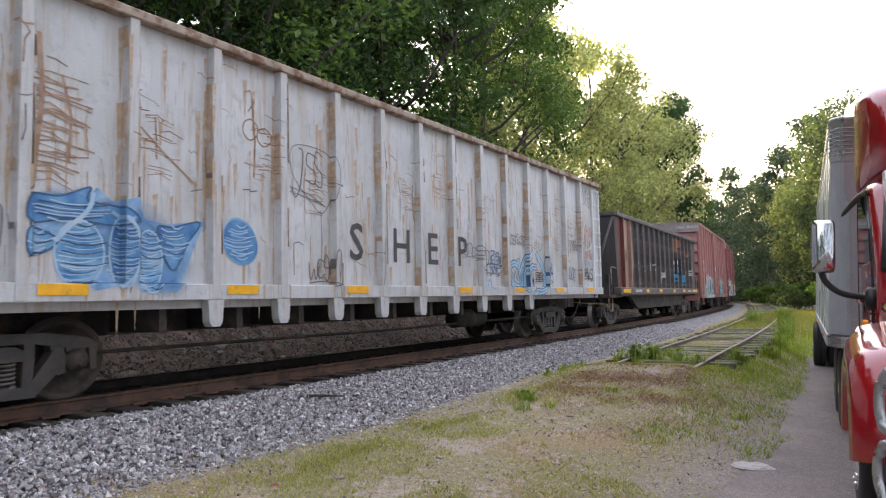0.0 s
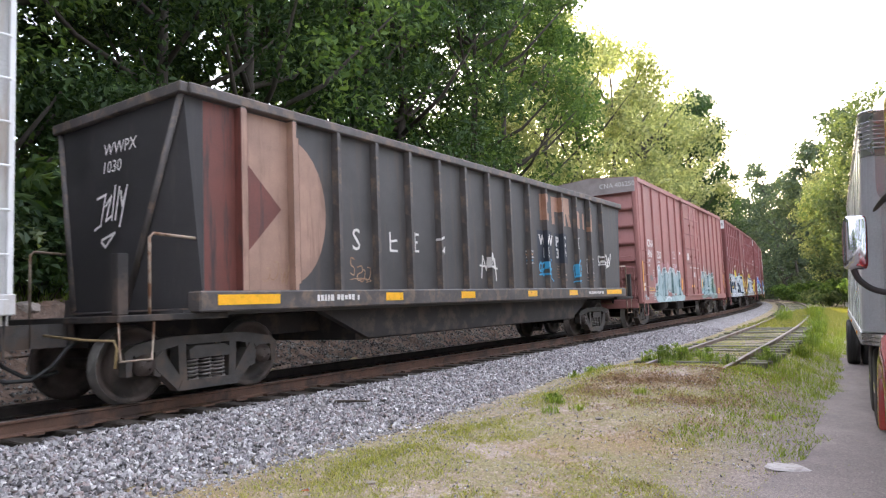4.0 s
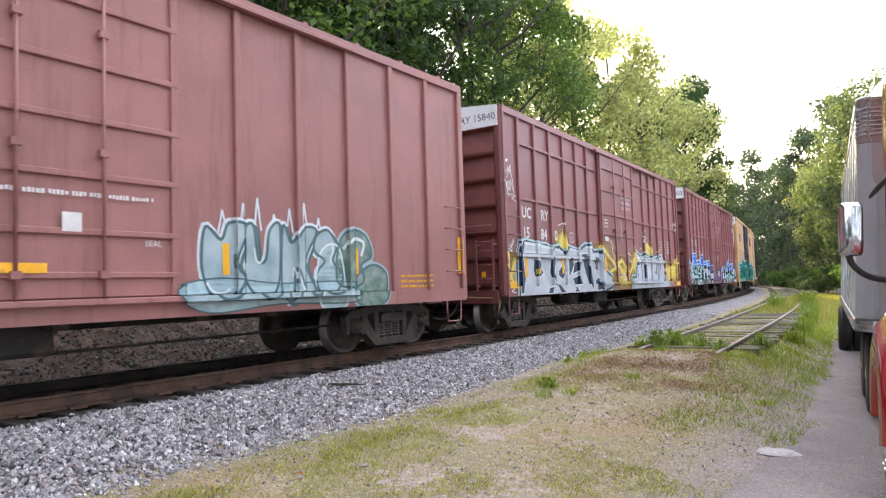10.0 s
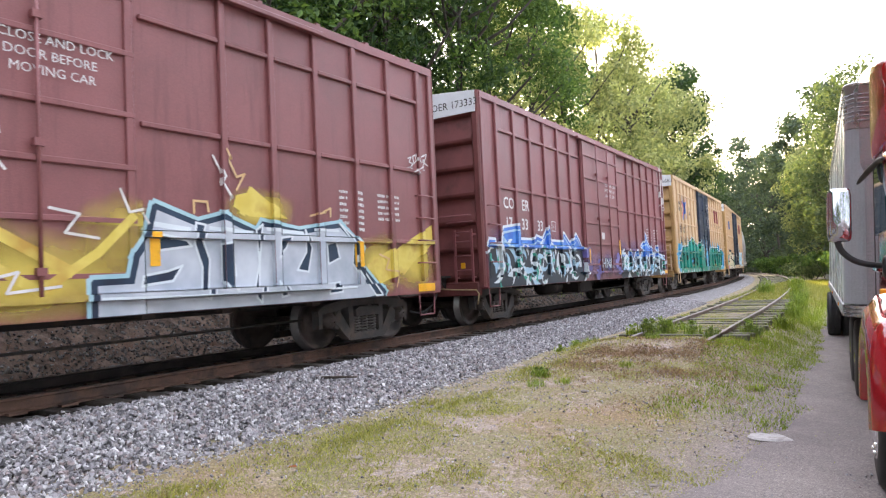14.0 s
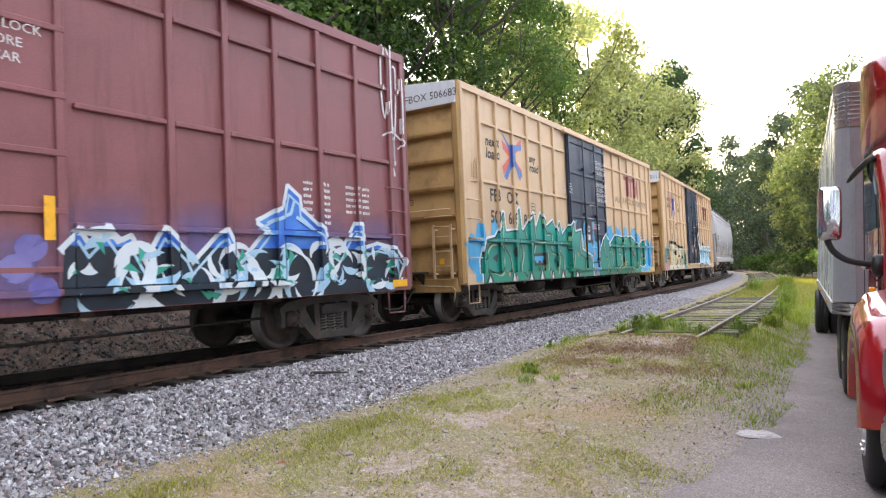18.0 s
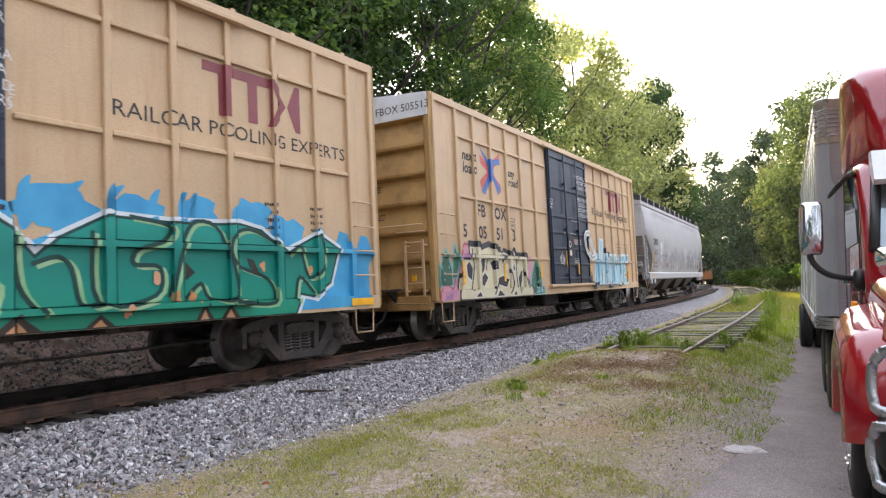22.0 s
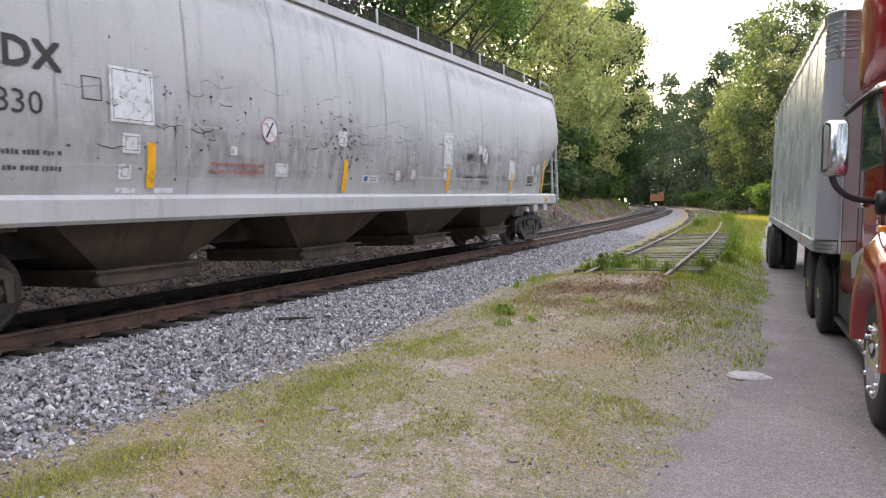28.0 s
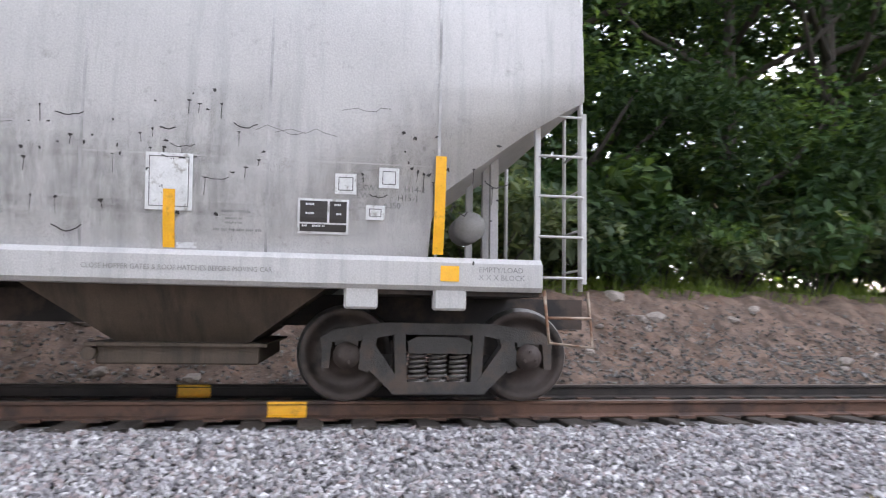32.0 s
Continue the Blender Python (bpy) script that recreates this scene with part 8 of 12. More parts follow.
for y0, y1, z0, z1, sd in ((-5.92, -5.15, 2.26, 2.55, 81), (-4.7, -4.1, 2.24, 2.45, 82), (-2.3, -1.7, 2.28, 2.58, 83)):
    decal(car1, side1, scribble(y0, y1, z0, z1, sd, 3, 0.02), S_TAGDK, 0.008, "spray_tag")
decal(car1, side1, scribble(-7.1, -6.4, 1.8, 2.12, 84, 5, 0.024) + ribbon([(-7.0, 1.74), (-6.5, 1.72)], 0.015), S_BLUELINE, 0.008, "spray_tag")
S_DULLROSE = spray("spray_dull_rose", [(0.40, 0.20, 0.17), (0.50, 0.34, 0.30), (0.34, 0.15, 0.12)], 5)
outlined(car1, side1, [smooth([(-1.12, 2.15), (-1.18, 2.8), (-1.05, 3.18), (-0.90, 3.05), (-0.86, 2.6), (-0.95, 2.2)]), smooth([(-0.82, 2.2), (-0.80, 2.7), (-0.72, 3.1), (-0.55, 3.0), (-0.52, 2.5), (-0.62, 2.15)])], S_DULLROSE, S_TAGRUST, S_PALE, 0.022)
decal(car1, side1, scribble(-1.1, -0.55, 2.35, 2.9, 53, 4, 0.03), S_PALE, 0.02, "spray_highlight")
tags = [(-12.9, -12.3, 2.6, 3.5, 60, 3, 0.02, S_TAGDK), (-13.9, -13.4, 3.2, 3.6, 61, 2, 0.02, S_TAGRUST), (-7.35, -6.5, 1.55, 1.95, 62, 5, 0.022, S_BLUELINE), (-4.3, -3.8, 1.45, 2.0, 63, 4, 0.02, S_BLUELINE),
        (-2.6, -2.0, 1.5, 2.0, 64, 5, 0.022, S_BLUELINE), (-2.5, -1.8, 2.35, 2.7, 65, 3, 0.022, S_TAGDK), (-1.4, -0.6, 3.75, 4.2, 66, 5, 0.022, S_TAGDK), (-1.3, -0.6, 1.5, 1.9, 67, 4, 0.035, S_INK),
        (-1.3, -0.8, 1.9, 2.3, 68, 3, 0.03, S_CANBLUE), (-12.6, -12.0, 1.35, 1.8, 69, 4, 0.02, S_TAGDK), (-8.1, -7.4, 1.9, 2.3, 70, 4, 0.02, S_TAGDK), (-6.0, -5.3, 2.35, 2.6, 71, 3, 0.02, S_TAGDK),
        (-17.1, -16.8, 1.4, 2.0, 72, 2, 0.02, S_TAGDK), (-7.2, -6.9, 1.2, 1.5, 73, 2, 0.03, S_CANBLUE)]
for y0, y1, z0, z1, sd, lp, w, mt in tags:
    decal(car1, side1, scribble(y0, y1, z0, z1, sd, lp, w), mt, 0.008, "spray_tag")
scr = random.Random(5)
S_RUSTWASH = spray("thin_rust_wash", [(0.49, 0.42, 0.35), (0.42, 0.29, 0.19), (0.51, 0.47, 0.42)], 6)
washes, scrapes, dark = [], [], []
for i in range(380):
    y, z = scr.uniform(-19.2, -0.7), scr.uniform(1.6, 4.3)
    if scr.random() < 0.6:
        y = min(G1_RIBS, key=lambda v: abs(v - y)) + scr.choice((-0.11, 0.11))
    w, h = scr.uniform(0.006, 0.045), scr.uniform(0.2, 1.1)
    washes += [[(y - w, z), (y + w, z + 0.03), (y + w * 0.6, z - h * 0.6), (y, z - h), (y - w * 0.7, z - h * 0.5)]]
for i in range(150):
    y, z = scr.uniform(-19.0, -0.7), scr.uniform(1.5, 4.25)
    pts = [(y, z)]
    flat = scr.random() < 0.35
    for k in range(scr.randrange(2, 5)):
        pts.append((pts[-1][0] + (scr.uniform(0.02, 0.12) if flat else scr.uniform(-0.05, 0.05)), pts[-1][1] - (scr.uniform(-0.03, 0.05) if flat else scr.uniform(0.06, 0.25))))
    (scrapes if scr.random() < 0.55 else dark).extend(ribbon(pts, scr.uniform(0.006, 0.018)))
for cy, cz in ((-2.3, 2.9), (-3.2, 3.2), (-3.35, 2.5), (-2.0, 2.5), (-5.3, 2.6), (-7.4, 3.0), (-9.1, 3.3), (-10.2, 2.9), (-12.6, 2.75), (-13.6, 3.1), (-15.3, 3.0), (-1.75, 3.3)):
    for k in range(16):
        y, z = cy + scr.gauss(0, 0.1), cz + scr.gauss(0, 0.22)
        scrapes.extend(ribbon([(y, z), (y + scr.uniform(0.05, 0.2), z + scr.uniform(-0.03, 0.04)), (y + scr.uniform(0.2, 0.32), z - scr.uniform(0, 0.05))], scr.uniform(0.005, 0.016)))
decal(car1, side1, washes, S_RUSTWASH, 0.0015, "rust_stain")
decal(car1, side1, scrapes, S_TAGRUST, 0.0032, "rust_scrape")
decal(car1, side1, dark, S_TAGDK, 0.0045, "scratch")
# a scraped rusty patch, and long gouges
rough = []
for k in range(26):
    z = 3.50 - 0.045 * k + scr.uniform(-0.03, 0.03)
    y = -16.62 + scr.uniform(0, 0.08)
    rough += ribbon([(y, z), (y + scr.uniform(0.1, 0.25), z + scr.uniform(-0.05, 0.05)), (y + scr.uniform(0.3, 0.62), z - scr.uniform(0.0, 0.12))], scr.uniform(0.008, 0.022))
rough += ribbon([(-16.55, 3.9), (-16.5, 3.3), (-16.58, 2.3)], 0.05) + ribbon([(-16.3, 3.5), (-16.2, 3.1), (-16.22, 2.6)], 0.03)
rough += ribbon([(-15.38, 3.14), (-15.1, 2.9), (-14.62, 2.55)], 0.022) + ribbon([(-15.42, 3.6), (-15.4, 2.9), (-15.44, 2.3)], 0.025) + ribbon([(-15.2, 3.3), (-15.18, 2.8)], 0.02)
rough += ribbon([(-13.72, 3.9), (-13.66, 3.3), (-13.68, 2.8)], 0.03) + ribbon([(-13.85, 3.95), (-13.75, 4.0), (-13.68, 3.85), (-13.78, 3.7)], 0.02)
decal(car1, side1, rough, S_TAGRUST, 0.0062, "rust_scrape")
loop_ = smooth([(-12.95, 3.35), (-12.5, 3.42), (-12.1, 3.3), (-12.02, 2.9), (-12.3, 2.42), (-12.6, 2.6), (-12.95, 2.95)])
decal(car1, side1, ribbon(loop_ + [loop_[0]], 0.014) + ribbon([(-13.0, 2.75), (-12.6, 2.68), (-12.3, 2.55)], 0.012) + ribbon([(-13.0, 2.68), (-12.4, 2.58)], 0.012) + ribbon([(-12.35, 2.45), (-12.33, 1.9), (-12.36, 1.5)], 0.012), S_TAGDK, 0.0085, "spray_tag")
CARS.append((car1, 20.48, (-2.9, -16.75)))

# ---- black gondola with sloped ends; body from y = 0 to 14.5 ----
# The end sheets are a deeper black than the sides.
M_BLACK_END = surface("deep_black_end", (0.028, 0.026, 0.028), 0.55, vary=0.3, scale=1.5, dirt=(0.06, 0.05, 0.045), dirt_amount=0.2, streak=True, dirt_edge=0.3)
M_RUSTY_BLACK = surface("rubbed_black_paint", (0.075, 0.066, 0.064), 0.6, vary=0.35, scale=2.5, dirt=(0.17, 0.12, 0.09), dirt_amount=0.34, dirt_edge=0.18, dirt_scale=2.2)
car2 = thing("gondola_car", "faded black steel gondola car with sloped ends and yellow-edged sill", "freight car")
G2L = 14.5
G2_RIBS = [0.5 + 0.905 * k for k in range(15)]
side2 = Side(1.48, [(y - 0.05, y + 0.05, 1.60) for y in G2_RIBS], [(1.06, 1.32, 1.62), (3.72, 3.9, 1.60)])
bm = bmesh.new()
for sg in (1, -1):
    box(bm, *sorted((sg * 1.42, sg * 1.48)), -0.05, G2L + 0.05, 1.2, 3.8)
    part("side_wall", bm, M_BLACK_CAR, car2)
    bm = bmesh.new()
box(bm, -1.42, 1.42, -0.3, G2L + 0.3, 1.02, 1.10)
part("floor_plate", bm, M_BLACK_CAR, car2)
patch_of(car2, side2, 0.46, 1.42, 1.32, 3.72, M_TAN_PATCH, 0.003, "faded_panel", "faded tan paint panel")
patch_of(car2, side2, -0.04, 0.46, 1.32, 3.72, M_OXIDE_PATCH, 0.003, "faded_panel", "faded oxide-red paint panel")
disc = [[(1.35, 2.45), (1.35 + 0.75 * math.cos(a_), 2.45 + 1.05 * math.sin(a_)), (1.35 + 0.75 * math.cos(a_ + 0.2), 2.45 + 1.05 * math.sin(a_ + 0.2))] for a_ in np.arange(-math.pi / 2, math.pi / 2 - 0.1, 0.2)]
decal(car2, side2, disc, M_TAN_PATCH, 0.0045, "faded_half_disc", "faded tan half disc")
decal(car2, side2, [[(0.55, 1.75), (1.22, 2.45), (0.55, 3.1)]], M_OXIDE_PATCH, 0.008, "faded_triangle")
for e, turn in ((0, 0), (1, 180)):
    at = pose(0, G2L if e else 0, 0, 0, 0, turn)
    bm = bmesh.new()
    # end sheet: leans out to the top, narrows to the foot; wings run back to the sides
    t_, f_ = [(-1.48, -0.32, 3.84), (1.48, -0.32, 3.84)], [(0.62, -0.55, 1.12), (-0.62, -0.55, 1.12)]
    vs = [bm.verts.new(p) for p in (*t_, *f_)]
    bm.faces.new(vs)
    for sg in (1, -1):
        a_, b_ = (vs[1], vs[2]) if sg > 0 else (vs[0], vs[3])
        c_, d_ = bm.verts.new((sg * 1.48, -0.05, 1.12)), bm.verts.new((sg * 1.48, -0.05, 3.84))
        bm.faces.new((a_, b_, c_, d_))
    bmesh.ops.recalc_face_normals(bm, faces=bm.faces)
    bmesh.ops.solidify(bm, geom=bm.faces[:], thickness=0.03)
    part("end_sheet", bm, M_BLACK_END, car2, at=at)
    bm = bmesh.new()
    for sg in (1, -1):
        rod(bm, [(sg * 1.48, -0.33, 3.8), (sg * 0.62, -0.56, 1.14)], 0.05, 4)
    box(bm, -1.56, 1.56, -0.42, -0.28, 3.74, 3.88, 0.015)
    part("end_frame", bm, M_RUSTY_BLACK, car2, at=at)
    bm = bmesh.new()
    box(bm, -1.5, 1.5, -1.15, 0.3, 0.98, 1.06, 0.01)
    for x in (1.42, -1.42):
        box(bm, x - 0.06, x + 0.06, -1.15, -1.02, 1.06, 1.75, 0.01)
    part("platform", bm, M_UNDER, car2, at=at)
    bm = bmesh.new()
    for x in (1.45, -1.45):
        rod(bm, [(x, -0.75, 1.06), (x, -0.75, 1.95), (x, -0.70, 2.0), (x, 0.30, 1.95)], 0.02, 6)
        rod(bm, [(x, -1.12, 0.98), (x, -1.1, 0.55), (x, -0.72, 0.55), (x, -0.70, 0.98)], 0.018, 6)
    part("handrail", bm, M_RIM, car2, at=at)
    part_mesh("coupler", ME_COUPLER, car2, pose(0, (G2L + 0.72) if e else -0.72, 0, 0, 0, turn))
    part_mesh("air_hose", ME_HOSE, car2, pose(0, (G2L + 0.72) if e else -0.72, 0, 0, 0, turn))
    part_mesh("coupling_lever", ME_LEVER, car2, pose(0, (G2L + 0.72) if e else -0.72, 0, 0, 0, turn))
bm = bmesh.new()
for sg in (1, -1):
    box(bm, *sorted((sg * 1.40, sg * 1.60)), -0.3, G2L + 0.3, 3.74, 3.88, 0.015)
part("top_rim", bm, M_RUSTY_BLACK, car2)
bm = bmesh.new()
for sg in (1, -1):
    box(bm, *sorted((sg * 1.36, sg * 1.62)), -0.2, G2L + 0.2, 1.06, 1.32, 0.02)
part("side_sill", bm, M_RUSTY_BLACK, car2)
bm = bmesh.new()
for sg in (1, -1):
    prism(bm, [(2.0, 1.08), (3.2, 0.55), (11.4, 0.55), (12.6, 1.08)], "x", *sorted((sg * 1.15, sg * 1.30)))
box(bm, -0.4, 0.4, -0.9, G2L + 0.9, 0.68, 1.0)
box(bm, -1.2, 1.2, 3.0, 11.6, 0.52, 1.02)
part("underframe", bm, M_UNDER, car2)
bm = bmesh.new()
prism(bm, [(1.47, -0.05), (1.60, -0.035), (1.60, 0.035), (1.47, 0.05)], "z", 1.32, 3.74)
rib_me = to_mesh("rib", bm, M_RUSTY_BLACK)
for y in G2_RIBS:
    part_mesh("rib", rib_me, car2, pose(0, y, 0))
    part_mesh("rib", rib_me, car2, pose(0, y, 0, 0, 0, 180))
bogie(car2, 0.3)
bogie(car2, 13.5)
for y0, y1 in ((0.05, 1.05), (3.3, 3.75), (5.55, 6.05), (8.3, 8.75), (10.55, 11.05), (13.1, 14.3)):
    patch_of(car2, side2, y0, y1, 1.14, 1.27, M_REFLECT, 0.006)
M_NAVY_PATCH = surface("dark_blue_repainted_panel", (0.022, 0.027, 0.042), 0.55, vary=0.3, scale=2)
patch_of(car2, side2, 9.16, 9.96, 1.93, 2.72, M_NAVY_PATCH, 0.003, "repainted_panel", "dark blue repainted panel")
patch_of(car2, side2, 10.1, 10.86, 1.95, 2.70, M_NAVY_PATCH, 0.003, "repainted_panel", "dark blue repainted panel")
for tx, y, z, h in (("W", 9.24, 2.36, 0.25), ("W", 9.62, 2.37, 0.25), ("P", 10.16, 2.36, 0.25), ("X", 10.44, 2.36, 0.25), ("1", 9.40, 2.06, 0.24), ("0", 9.66, 2.08, 0.24), ("3", 10.16, 2.07, 0.24), ("0", 10.46, 2.08, 0.24)):
    letter(car2, side2, tx, y, z, h, M_TEXT_WHITE, 1.0, lift=0.006, bold=0.022)
for k in range(5):
    bars(car2, side2, 8.54, 2.16 - 0.07 * k, 1, 0.2, 0.03, 0.03, (M_TEXT_WHITE, S_ORANGE, M_TEXT_WHITE, S_SKY, M_TEXT_WHITE)[k], 60 + k)
bars(car2, side2, 10.2, 1.86, 5, 0.14, 0.03, 0.04, M_RIM, 67)
bars(car2, side2, 10.42, 1.62, 2, 0.34, 0.06, 0.06, M_RIM, 68)
letter(car2, side2, "C", 11.41, 2.40, 0.10, M_TEXT_WHITE)
bars(car2, side2, 12.1, 1.60, 2, 0.48, 0.03, 0.06, M_RIM, 69)
decal(car2, side2, scribble(12.94, 13.75, 1.95, 2.32, 91, 4, 0.05) + scribble(13.2, 13.6, 1.72, 1.9, 92, 1, 0.035), M_TEXT_WHITE, 0.007, "spray_tag")
letter(car2, side2, "S", 2.66, 1.95, 0.36, M_TEXT_WHITE, 0.95, "spray_tag", 0.006)
for pts in ([(3.62, 2.28), (3.62, 1.98), (3.80, 1.98)], [(3.66, 2.14), (3.80, 2.16)], [(4.42, 2.30), (4.18, 2.30), (4.18, 2.0), (4.42, 2.0)], [(4.2, 2.16), (4.38, 2.16)], [(4.98, 2.24), (5.12, 2.30), (5.20, 2.2), (5.02, 2.02), (5.22, 2.0)],
            [(6.55, 1.55), (6.62, 2.0), (6.75, 1.7), (6.82, 2.05), (6.95, 1.6), (7.1, 1.95), (7.15, 1.5)], [(6.5, 1.8), (7.2, 1.75)]):
    decal(car2, side2, ribbon(pts, 0.04), M_TEXT_WHITE, 0.006, "spray_tag")
decal(car2, side2, scribble(11.16, 11.66, 1.5, 2.0, 87, 4, 0.04) + scribble(9.2, 9.85, 1.62, 2.0, 88, 5, 0.045) + ribbon([(9.6, 1.75), (9.95, 1.5)], 0.03), S_SKY, 0.006, "spray_tag")
decal(car2, side2, scribble(2.6, 3.1, 1.45, 1.8, 89, 4, 0.02) + scribble(1.9 - 1, 1.3, 1.4, 1.7, 90, 3, 0.02), S_TAGRUST, 0.012, "spray_tag")
bars(car2, side2, 1.75, 1.16, 1, 0.9, 0.09, 0.05, M_TEXT_WHITE, 13)
bars(car2, side2, 11.8, 1.16, 1, 1.1, 0.07, 0.05, M_TEXT_WHITE, 14)
# worn emblem lettering, drawn as plain blocks
FADED = spray("faded_salmon", [(0.28, 0.14, 0.09), (0.34, 0.19, 0.13)], 5)
q = lambda a_, b_, c_, d_: [(a_, c_), (b_, c_), (b_, d_), (a_, d_)]
place = lambda polys: [[(9.37 + (y - 8.75) * 0.868, 2.92 + (z - 2.7) * 1.07) for y, z in g_] for g_ in polys]
decal(car2, side2, place([q(8.75, 8.95, 2.75, 3.35), q(8.95, 9.3, 3.2, 3.35), q(8.95, 9.3, 2.75, 2.9), q(9.5, 9.68, 2.7, 3.35), q(9.68, 10.0, 3.0, 3.35), q(10.25, 10.45, 2.7, 3.4), q(10.45, 10.75, 3.0, 3.4), [(10.5, 3.0), (10.7, 3.0), (10.85, 2.7), (10.65, 2.7)],
                    q(11.0, 11.5, 2.7, 3.1), q(11.72, 11.85, 2.7, 3.1), [(12.0, 2.65), (12.15, 2.65), (12.3, 3.3), (12.15, 3.3)]]), FADED, 0.004, "faded_emblem")
frame_of(car2, side2, 11.32, 11.6, 2.35, 2.64, 0.015, M_TEXT_WHITE)
frame_of(car2, side2, 12.11, 12.59, 1.72, 2.12, 0.018, M_TEXT_WHITE)
bm = bmesh.new()
for (y_, z_, w_) in ((0, 3.2, 0.17), (0, 2.95, 0.17)):
    k = w_ / 0.72
    for t in glyphs("WWPX" if z_ > 3 else "1030", 1.0):
        bm.faces.new([bm.verts.new((-0.15 + p[0] * k, -0.385 - (3.84 - z_ - p[1] * k) * 0.0846 + 0.018, z_ + p[1] * k)) for p in t])
tag_pts = [[(-0.20, 2.62), (0.0, 2.66), (-0.06, 2.25), (-0.2, 2.2)], [(0.02, 2.5), (0.14, 2.62), (0.06, 2.3), (0.2, 2.36)], [(0.22, 2.75), (0.2, 2.3)], [(0.32, 2.72), (0.28, 2.3)], [(0.36, 2.66), (0.42, 2.46), (0.5, 2.72), (0.40, 2.2)], [(0.0, 2.05), (0.3, 2.12), (0.1, 1.95), (0.0, 2.02)]]
for poly in [p for t_ in tag_pts for p in ribbon(t_, 0.035)]:
    bm.faces.new([bm.verts.new((p[0], -0.385 - (3.84 - p[1]) * 0.0846 + 0.016, p[1])) for p in poly])
bmesh.ops.translate(bm, verts=bm.verts, vec=(0, 0.0, 0))
part("lettering", bm, M_TEXT_WHITE, car2)
CARS.append((car2, 22.71, (0.3, 13.5)))

M_WELD = surface("faint_weld_line", (0.36, 0.35, 0.345), 0.6, vary=0.5, scale=2)
M_FADED_RED = surface("faded_red_print", (0.42, 0.16, 0.15), 0.6, vary=0.3, scale=9)
S_BLUE_MARK = surface("blue_print", (0.06, 0.14, 0.30), 0.5, vary=0.1, scale=9)
M_SEAM = surface("grimy_weld_seam", (0.22, 0.21, 0.20), 0.6, vary=0.3, scale=3)
# ---- grey covered hopper; sill from y = -0.2 to 17.15 ----
car8 = thing("hopper_car", "weathered light-grey covered hopper car with dark scuffs and yellow markers", "freight car")
H0, H1 = -0.55, 17.55


def shell_x(z):
    """Half width of the curved body at a height."""
    return float(np.interp(z, [1.36, 1.7, 2.2, 2.9, 3.5, 3.9, 4.15, 4.3], [1.46, 1.54, 1.60, 1.62, 1.59, 1.53, 1.44, 1.34]))


side8 = Side(1.6)
side8.depth = lambda y, z: (1.615 if z < 1.36 else shell_x(z) + 0.004)
side8.cuts = lambda lo, hi, strips: sorted({lo, hi} | {v for v in (1.36, 1.55, 1.7, 1.95, 2.2, 2.55, 2.9, 3.2, 3.5, 3.7, 3.9) if lo < v < hi}) if lo < 4.5 and hi < 4.5 and hi > 1.0 and lo > 0.9 and strips is side8.zs else [lo, hi]
side8.zs = [("z", 0, 0)]
side8.curve = lambda z: shell_x(z) + 0.004
bm = bmesh.new()
zs = [1.36, 1.55, 1.7, 1.95, 2.2, 2.55, 2.9, 3.2, 3.5, 3.7, 3.9, 4.05, 4.15, 4.3]


def cut_back(z):
    """How far the body's foot is cut back from its ends at a height."""
    return float(np.interp(z, [1.36, 1.9, 2.0, 2.66, 2.75, 4.3], [1.45, 1.42, 1.30, 0.42, 0.0, 0.0]))


for sg in (1, -1):
    ys_ = [0.0, 1.0, 2.0, 4.0, 6.0, 8.5, 11.0, 13.0, 15.0, 16.0, 17.0]
    grid = []
    for z in zs:
        a_, b_ = H0 + cut_back(z), H1 - cut_back(z)
        grid.append([bm.verts.new((sg * shell_x(z), a_ + (b_ - a_) * k / 10, z)) for k in range(11)])
    for r0, r1 in zip(grid, grid[1:]):
        for k in range(10):
            f = bm.faces.new((r0[k], r0[k + 1], r1[k + 1], r1[k]))
            f.smooth = True
    if sg > 0:
        right = grid
    else:
        for r0, r1, l0, l1 in zip(right, right[1:], grid, grid[1:]):
            bm.faces.new((r0[0], r1[0], l1[0], l0[0]))
            bm.faces.new((r0[10], r1[10], l1[10], l0[10]))
        bm.faces.new((right[0][0], right[0][10], grid[0][10], grid[0][0]))
bmesh.ops.recalc_face_normals(bm, faces=bm.faces)
part("body", bm, M_HOPPER, car8)
bm = bmesh.new()
prism(bm, [(-1.46, 4.22), (1.46, 4.22), (1.46, 4.36), (1.36, 4.38), (0.7, 4.50), (-0.7, 4.50), (-1.36, 4.38), (-1.46, 4.36)], "y", H0 - 0.05, H1 + 0.05)
part("roof", bm, M_HOPPER, car8)
for y in (0.85, 2.0, 3.62, 5.17, 6.6, 7.95, 9.4, 10.5, 12.0, 13.1, 14.65, 16.17):
    bm = bmesh.new()
    r0 = [(shell_x(z) + 0.006, z) for z in zs]
    vs0 = [bm.verts.new((x, y - 0.012, z)) for x, z in r0]
    vs1 = [bm.verts.new((x, y + 0.012, z)) for x, z in r0]
    for k in range(len(zs) - 1):
        bm.faces.new((vs0[k], vs1[k], vs1[k + 1], vs0[k + 1]))
    part("weld_seam", bm, M_WELD, car8, "faint vertical weld seam")
bm = bmesh.new()
for sg in (1, -1):
    prism(bm, [(sg * 1.30, 1.08), (sg * 1.58, 1.08), (sg * 1.615, 1.12), (sg * 1.615, 1.33), (sg * 1.55, 1.38), (sg * 1.30, 1.38)], "y", -0.2, 17.15)
part("side_sill", bm, M_HOPPER, car8)
